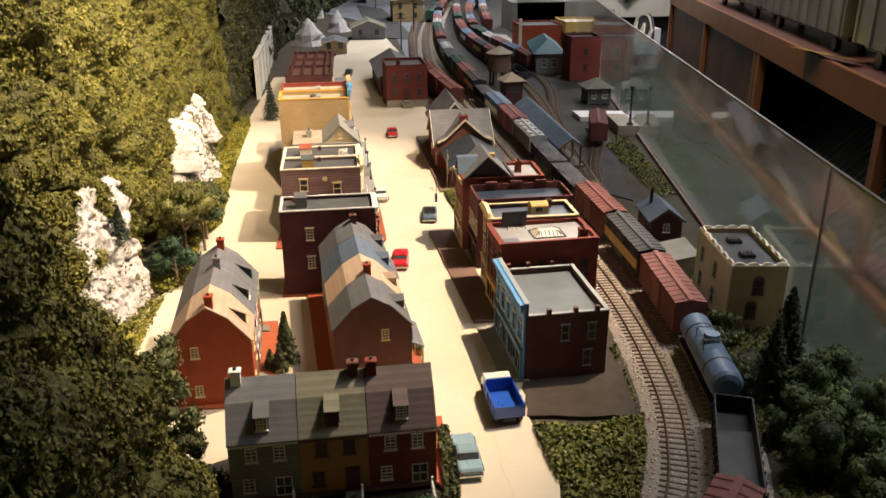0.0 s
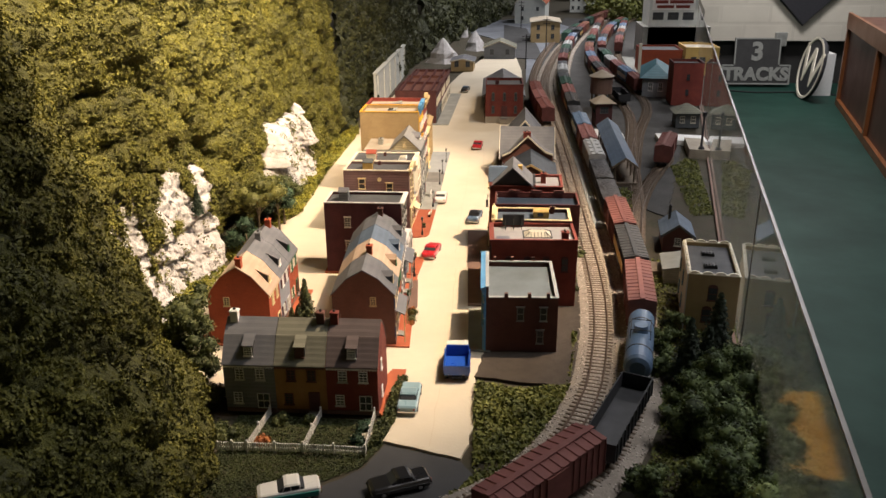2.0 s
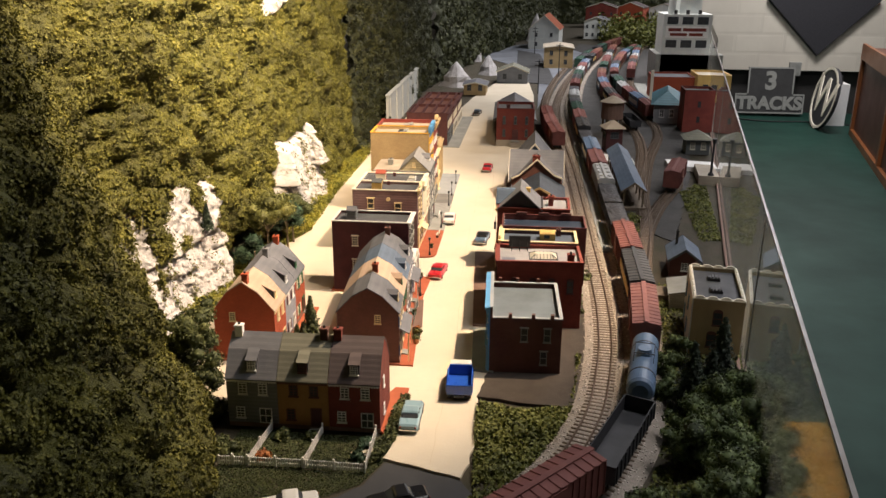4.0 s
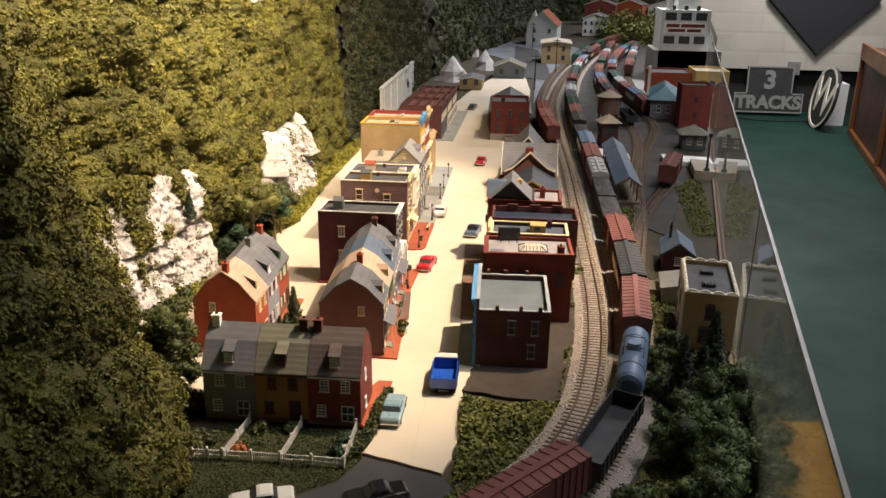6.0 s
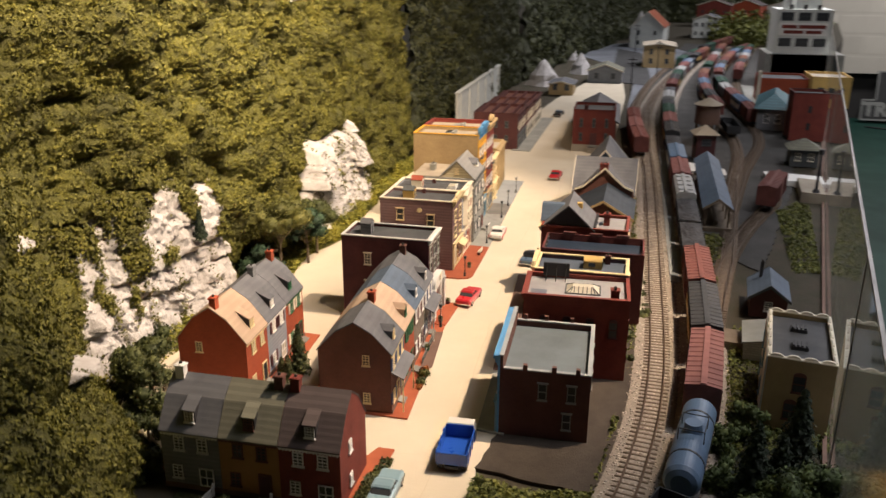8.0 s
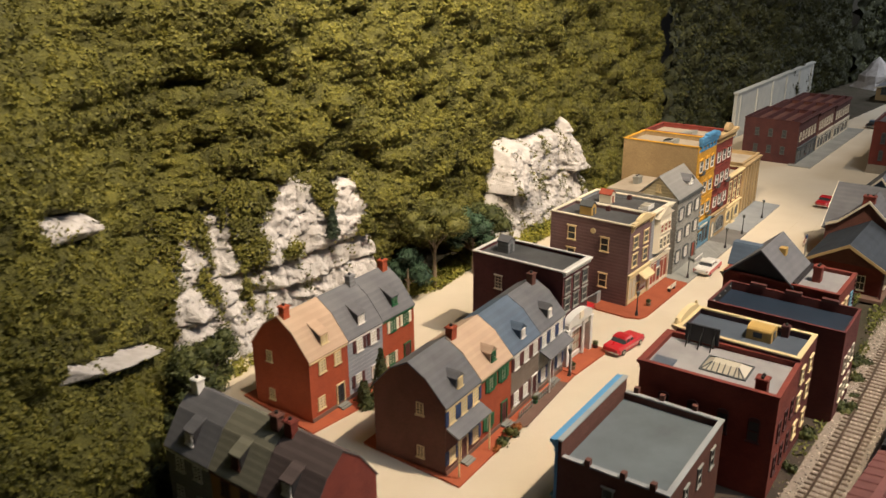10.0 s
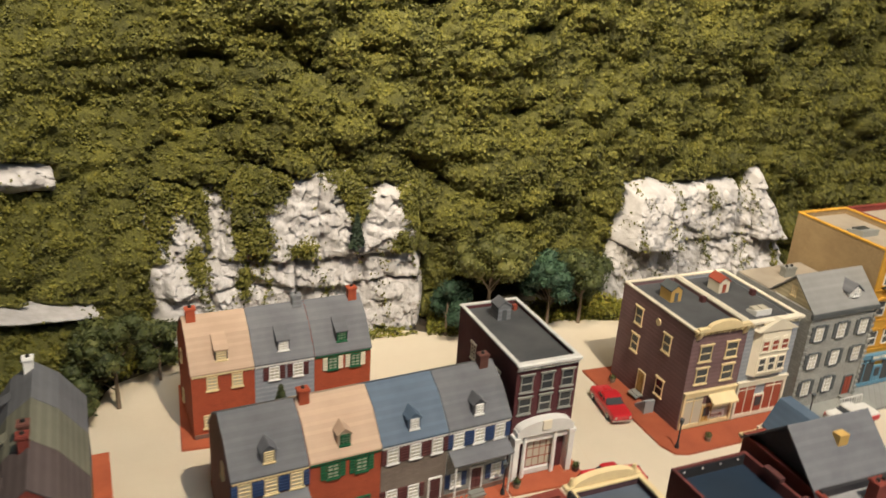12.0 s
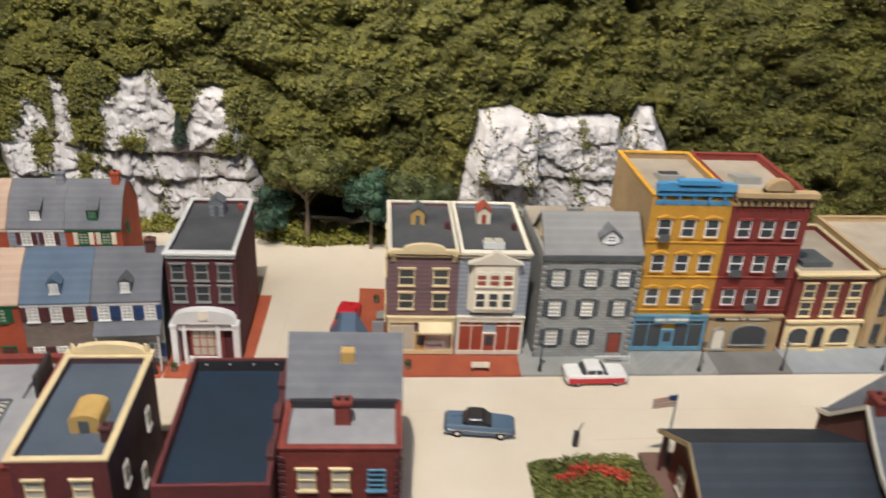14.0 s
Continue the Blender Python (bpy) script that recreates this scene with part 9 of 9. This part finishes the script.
tree(-0.39, 0.338, 0.118, 0.046, LEAVES_BROAD, "broad olive-green model tree at the hill's foot", 1, trunk=0.6)
tree(-0.380, 0.412, 0.084, 0.035, LEAVES_BLUE, "small blue-green tree with a bare trunk", 2, trunk=0.62)
tree(-0.384, 0.458, 0.084, 0.036, LEAVES_TREE, "small dark green tree with a bare trunk", 3, trunk=0.62)
tree(-0.396, 0.29, 0.066, 0.03, LEAVES_BLUE, "dark blue-green tree beside the rock", 4)
tree(-0.412, 0.476, 0.078, 0.032, LEAVES_TREE, "dark green tree at the hill's foot", 5)
tree(-0.344, -0.06, 0.088, 0.036, LEAVES_TREE, "dense dark green tree behind the row houses", 6)
tree(-0.33, -0.095, 0.058, 0.027, LEAVES_TREE, "smaller dark green tree behind the row houses", 7)
tree(-0.385, -0.02, 0.06, 0.028, LEAVES_TREE, "dark green tree at the rock's foot", 8)
fir(-0.246, 0.072, 0.062, 0.016, "slim dark green fir between the terraces", 1, LEAVES_TREE)
fir(-0.262, 0.06, 0.024, 0.009, "slim dark green fir between the terraces", 2, LEAVES_TREE)
fir(-0.252, 0.055, 0.03, 0.011, "young fir between the terraces", 3, LEAVES_TREE)
fir(-0.345, 1.24, 0.095, 0.024, "tall dark fir by the retaining wall", 4)
fir(-0.428, 0.192, 0.04, 0.011, "little fir growing on the rock face", 5, z=0.105)
for k, (x, y, r) in enumerate(((-0.3, -0.13, 0.016), (-0.31, -0.155, 0.018), (-0.27, -0.2, 0.014), (-0.285, -0.24, 0.02))):
    bush(x, y, r, LEAVES_TREE, "dark green bush at the hill's foot", 20 + k)
bush(-0.214, -0.168, 0.009, LEAVES_TREE, "round green garden bush", 30)
bush(-0.218, -0.207, 0.009, LEAVES_RUST, "rust-red garden bush by the fence", 31)
bush(-0.182, -0.165, 0.007, LEAVES_TREE, "green garden bush beside the fence", 32)
bush(-0.166, -0.208, 0.006, LEAVES_TREE, "small round green garden bush", 33)
bush(-0.122, -0.175, 0.009, LEAVES_BLUE, "blue-green bush in the garden", 34)
bush(-0.125, -0.2, 0.009, LEAVES_BLUE, "blue-green bush in the garden", 35)
bush(-0.255, -0.2, 0.009, LEAVES_TREE, "green bush in the garden", 36)
for k, (x, y, r, m_) in enumerate(((-0.108, 0.082, 0.0065, LEAVES_TREE), (-0.109, 0.098, 0.0075, LEAVES_BROAD), (-0.111, 0.112, 0.005, LEAVES_RUST), (-0.106, 0.07, 0.004, LEAVES_RUST))):
    bush(x, y, r, m_, "small front-garden bush before the orange row house" if m_ is not LEAVES_RUST else "rust-coloured flowers before the orange row house", 50 + k, z=0.002)
for k, (x, y) in enumerate(((0.112, 0.2), (0.108, 0.262), (0.128, 0.33), (0.13, 0.36), (0.126, 0.4), (0.118, 0.44))):
    bush(x, y, 0.008 + 0.003 * (k % 3), LEAVES_TREE, "low green bush behind the brick shops", 40 + k)
fir(0.221, -0.062, 0.088, 0.028, "dark conical fir beside the track", 11)
fir(0.262, -0.012, 0.098, 0.03, "tall dark conical fir by the barrier", 12)
fir(0.243, -0.055, 0.075, 0.026, "dark conical fir beside the track", 13)
for k, (x, y, tall, sp) in enumerate(((0.245, -0.10, 0.055, 0.03), (0.215, -0.13, 0.045, 0.028), (0.265, -0.14, 0.06, 0.034), (0.232, -0.19, 0.055, 0.034), (0.262, -0.23, 0.06, 0.036), (0.215, -0.26, 0.05, 0.034), (0.15, -0.262, 0.03, 0.02), (0.25, -0.31, 0.06, 0.038), (0.205, -0.165, 0.05, 0.03), (0.24, -0.15, 0.055, 0.03), (0.212, -0.245, 0.04, 0.026), (0.275, -0.08, 0.06, 0.03), (0.275, -0.18, 0.06, 0.032), (0.225, -0.225, 0.052, 0.03), (0.2, -0.04, 0.028, 0.018), (0.205, 0.02, 0.026, 0.018), (0.235, 0.06, 0.03, 0.02))):
    tree(x, y, tall, sp, LEAVES_THICKET, "lush dark green tree in the shaded thicket", 60 + k, trunk=0.12)

# ---- the clear barrier along the aisle ----
CLEAR = glassy("clear_acrylic", (0.94, 0.97, 0.95), 0.03, 1.0)
_n = CLEAR.node_tree
# pale diffuse veil: thin dust, plus the pane's hazy streaked reflection as colour
_dust_haze, _mix, _noise, _rng = (_n.nodes.new(k) for k in ("ShaderNodeBsdfDiffuse", "ShaderNodeMixShader", "ShaderNodeTexNoise", "ShaderNodeMapRange"))
_dust_haze.inputs["Color"].default_value = (0.75, 0.74, 0.7, 1)
_noise.inputs["Scale"].default_value, _noise.inputs["Detail"].default_value = 9.0, 6.0
_rng.inputs["To Min"].default_value, _rng.inputs["To Max"].default_value = 0.06, 0.2
_n.links.new(_noise.outputs["Fac"], _rng.inputs["Value"])
_n.links.new(_rng.outputs["Result"], _mix.inputs["Fac"])
_n.links.new(_n.nodes["Principled BSDF"].outputs[0], _mix.inputs[1])
_n.links.new(_dust_haze.outputs[0], _mix.inputs[2])
_n.links.new(_mix.outputs[0], _n.nodes["Material Output"].inputs["Surface"])
EDGE = surf("acrylic_edge", (0.15, 0.14, 0.115), (0.11, 0.1, 0.085), 40, 0.4, 0.1)
b = thing("clear_barrier", pose(glass_x(0.05), 0.05, 0, 0, 0, math.degrees(math.atan(1 / 0.169))), "clear acrylic barrier panels along the layout's edge", "barrier")
for a, c in ((-0.75, -0.0315), (-0.0285, 1.2), (1.203, 2.4), (2.403, 3.4)):
    p = part("panel", box(a, c, -0.0015, 0.0015, -0.004, 0.206), CLEAR, b)
    p.visible_shadow = False
    part("panel_edge", box(a, c, -0.0015, 0.0015, 0.206, 0.2085), EDGE, p)
    part("panel_joint", box(c, c + 0.003, -0.002, 0.002, -0.004, 0.2085), EDGE, p)
part("lip", box(-1.2, 3.4, 0.003, 0.007, -0.01, 0.003), PAVE_BROWN, b)
part("fascia", box(-1.4, 3.4, -0.022, -0.004, -0.35, -0.004), surf("fascia_green", (0.02, 0.06, 0.045), (0.015, 0.045, 0.035), 10, 0.6, 0.2), b)

# ---- the room ----
FLOOR_GREEN = surf("floor_green_paint", (0.009, 0.045, 0.033), (0.006, 0.028, 0.021), 2.2, 0.6, 0.15, fine=40, depth=0.002)
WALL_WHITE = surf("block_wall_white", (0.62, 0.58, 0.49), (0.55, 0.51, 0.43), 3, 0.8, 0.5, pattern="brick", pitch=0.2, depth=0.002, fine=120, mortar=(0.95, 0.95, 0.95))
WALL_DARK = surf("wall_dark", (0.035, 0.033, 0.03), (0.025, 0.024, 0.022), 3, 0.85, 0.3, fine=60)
OAK = surf("varnished_oak", (0.30, 0.105, 0.035), (0.22, 0.075, 0.025), 4, 0.35, 0.2, fine=60)
OAK_DARK = surf("stained_panel", (0.13, 0.045, 0.028), (0.1, 0.035, 0.022), 4, 0.45, 0.2, fine=60)
OLIVE_STEEL = surf("olive_steel", (0.16, 0.155, 0.11), (0.12, 0.118, 0.085), 6, 0.6, 0.2, fine=80)
YELLOW = surf("floor_yellow_paint", (0.78, 0.36, 0.008), (0.66, 0.29, 0.007), 4, 0.7, 0.2, fine=60)
FLOOR_GREEN.node_tree.nodes["Principled BSDF"].inputs["Specular IOR Level"].default_value = 0.2
slab("floor", [(-3, -4), (6.5, -4), (6.5, 8.7), (-3, 8.7)], -1.15, -1.05, FLOOR_GREEN, "dark green painted concrete floor with damp stains", "floor")
slab("floor_marking", [(0.758, 1.245), (1.02, 1.25), (1.11, 1.765), (0.868, 1.745)], -1.05, -1.046, YELLOW, "worn yellow painted patch on the floor", "floor")
single("wall_north", box(-3, 6.5, 8.5, 8.62, -0.58, 2.3), WALL_WHITE, "cream painted block wall at the room's end", "wall", kind="structure")
single("wall_north_base", box(-3, 6.5, 8.6, 8.72, -1.05, -0.58), WALL_DARK, "dark recess under the end wall", "wall", kind="structure")
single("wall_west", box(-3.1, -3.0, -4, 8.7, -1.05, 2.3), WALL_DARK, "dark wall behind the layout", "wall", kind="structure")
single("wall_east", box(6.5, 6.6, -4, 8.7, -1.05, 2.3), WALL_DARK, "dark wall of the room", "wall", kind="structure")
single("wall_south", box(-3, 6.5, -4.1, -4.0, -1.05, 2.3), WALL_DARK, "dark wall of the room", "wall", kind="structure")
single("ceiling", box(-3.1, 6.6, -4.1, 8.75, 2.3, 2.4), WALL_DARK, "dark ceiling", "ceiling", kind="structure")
single("backdrop_board", box(-0.4, 1.25, 6.9, 6.93, -0.08, 1.6), WALL_DARK, "dark board behind the layout's far end", "backdrop", kind="structure")
h = thing("hanging_board", pose(3.02, 8.46, 0.16, 0, 45, 0), "black square board hung cornerwise on the wall", "board")
part("board", box(-0.4, 0.4, -0.02, 0.02, -0.4, 0.4), CHARCOAL, h)
part("board_edge", box(-0.41, 0.41, 0.0, 0.03, -0.41, -0.4), STEEL, h)
h = thing("wall_socket", pose(2.82, 8.49, -0.56), "grey metal socket box on the wall", "socket")
part("box", box(-0.06, 0.06, -0.03, 0.01, -0.07, 0.07), PAVE_GREY, h)
part("cover", box(-0.045, 0.045, -0.034, -0.03, -0.055, 0.055), PAVE_GREY, h)


def lettering(words, size, material, m, parent, bold=0.004):
    cu = bpy.data.curves.new("lettering", "FONT")
    cu.body, cu.size, cu.align_x, cu.align_y, cu.extrude, cu.offset = words, size, "CENTER", "CENTER", 0.004, bold
    ob = new("lettering", cu)
    bpy.context.view_layer.update()
    me = bpy.data.meshes.new_from_object(ob.evaluated_get(bpy.context.evaluated_depsgraph_get()))
    bpy.data.objects.remove(ob)
    me.materials.clear()
    me.materials.append(material)
    return child("lettering", me, parent, m)


h = thing("crossing_sign", pose(2.55, 8.3, -1.05, -6, 0, 0), "old dark grey railway crossing sign with white letters", "sign")
bm = box(-0.36, 0.36, -0.012, 0.012, 0.03, 0.24)
bx(bm, -0.24, 0.24, -0.012, 0.012, 0.24, 0.52)
part("panel", bm, surf("sign_grey", (0.05, 0.05, 0.05), (0.035, 0.035, 0.035), 8, 0.6, 0.2, fine=60), h)
bm = bmesh.new()
for x0, x1, z0, z1 in ((-0.36, 0.36, 0.03, 0.045), (-0.36, -0.345, 0.045, 0.24), (0.345, 0.36, 0.045, 0.24), (-0.345, -0.24, 0.225, 0.24), (0.24, 0.345, 0.225, 0.24), (-0.24, -0.225, 0.24, 0.52), (0.225, 0.24, 0.24, 0.52), (-0.225, 0.225, 0.505, 0.52)):
    bx(bm, x0, x1, -0.018, -0.012, z0, z1)
part("border", bm, PAVE_GREY, h)
lettering("3", 0.26, PAVE_GREY, pose(0, -0.014, 0.37, 90, 0, 0), h, 0.01)
lettering("TRACKS", 0.185, PAVE_GREY, pose(0, -0.014, 0.135, 90, 0, 0), h, 0.009)
h = thing("round_sign", pose(2.9, 7.62, -0.745, -10, 6, -91), "round black sign with a pale letter, leaning on the wall", "sign")
part("disc", tube(bmesh.new(), (0, -0.015, 0), (0, 0.015, 0), 0.30, seg=40), CHARCOAL, h)
bm = bmesh.new()
rings = [[(r * math.cos(a), y, r * math.sin(a)) for a in np.linspace(0, 6.2832, 41)[:-1]] for r, y in ((0.30, -0.015), (0.305, -0.025), (0.28, -0.025), (0.275, -0.015))]
part("rim", loft(bm, rings, False), IVORY, h)
lettering("W", 0.5, IVORY, pose(0, -0.018, 0, 90, 0, 0), h, 0.008)
h = thing("white_box", pose(3.02, 7.9, -1.05), "white metal box standing on the floor", "box")
part("box", box(-0.05, 0.16, -0.1, 0.2, 0.0, 0.42), WHITE, h)
part("speaker", tube(bmesh.new(), (0.04, -0.05, 0.42), (0.04, -0.05, 0.5), 0.06, 0.05, 16), CHARCOAL, h)
bm = bmesh.new()
loop = [Vector((2.2 + 0.14 * k, 8.05 - 0.06 * math.sin(k * 0.9) - 0.03 * k, -1.043)) for k in range(9)]
for a, c in zip(loop, loop[1:]):
    tube(bm, a, c, 0.007, seg=6)
single("floor_cable", bm, RUBBER, "black cable lying on the floor before the sign", "cable")

# the long wooden display bench across the aisle
ang = math.degrees(math.atan2(7.36 - 2.25, 3.07 - 1.95))
h = thing("display_bench", pose(1.72, 1.2, -1.05, 0, 0, ang), "long varnished wooden display bench with dark panels", "bench")
Lb = 6.3
part("top_rail", box(0, Lb, -0.03, 0.0, 0.72, 0.86), OAK, h, "glossy orange-brown top rail")
part("deck", box(0, Lb, -0.9, -0.03, 0.78, 0.82), OAK_DARK, h)
part("end_panel", box(Lb - 0.03, Lb, -0.9, -0.03, 0, 0.78), OAK_DARK, h)
for a, c in ((3.1, 4.6), (4.66, 6.27)):
    part("panel", box(a, c, -0.06, -0.035, 0.02, 0.72), OAK_DARK, h)
for a in (1.1, 2.96, 3.04, 4.6, 6.24):
    part("stile", box(a, a + 0.06, -0.05, -0.005, 0.0, 0.72), OAK, h)
part("bottom_rail", box(0, Lb, -0.05, -0.005, 0.0, 0.06), OAK, h)
part("back", box(0, Lb, -0.9, -0.87, 0, 0.78), WALL_DARK, h)
rb = part("ribbed_board", prism(bmesh.new(), [(-0.08, 0.06), (-0.62, 0.62), (-0.6, 0.64), (-0.06, 0.08)], 0.2, 2.9, "x"), CHARCOAL, h, "dark ribbed board leaning in the bay")
for k in range(38):
    x = 0.24 + k * 0.07
    part("rib", prism(bmesh.new(), [(-0.065, 0.075), (-0.605, 0.635), (-0.6, 0.641), (-0.06, 0.081)], x, x + 0.012, "x"), PAVE_GREY, rb)
for k, (a, c) in enumerate(((0.5, 2.05), (2.2, 3.7), (3.85, 5.3))):
    t = thing("display_wagon", h.matrix_world @ pose((a + c) / 2, -0.32, 0.82), "large olive steel model wagon on the display bench", "wagon", "display wagons")
    lw = (c - a) / 2
    part("body", box(-lw, lw, -0.13, 0.13, 0.1, 0.42), OLIVE_STEEL, t)
    part("frame_plate", box(-lw * 0.95, lw * 0.95, -0.08, 0.08, 0.07, 0.1), STEEL, t)
    for j in range(9):
        x = -lw + 0.04 + j * (2 * lw - 0.08) / 8
        part("side_rib", box(x - 0.012, x + 0.012, 0.13, 0.142, 0.1, 0.42), OLIVE_STEEL, t)
    bm = bmesh.new()
    for u, v in ((-0.5, -0.2), (-0.1, 0.35)):
        bx(bm, lw * u, lw * v, 0.143, 0.146, 0.3, 0.325)
    part("lettering", bm, OCHRE, t)
    for x in (-lw * 0.7, lw * 0.7):
        for y in (-0.07, 0.07):
            part("wheel", tube(bmesh.new(), (x, y - 0.015, 0.04), (x, y + 0.015, 0.04), 0.042, seg=16), STEEL, t)
t = thing("paper_note", h.matrix_world @ pose(2.0, -0.06, 0.862, 12, 0, 20), "bright yellow paper note on the bench's rail", "note")
part("sheet", box(-0.15, 0.15, -0.11, 0.11, 0, 0.003), surf("paper_yellow", (0.75, 0.55, 0.03), (0.7, 0.5, 0.03), 10, 0.7, 0.05, fine=100), t)
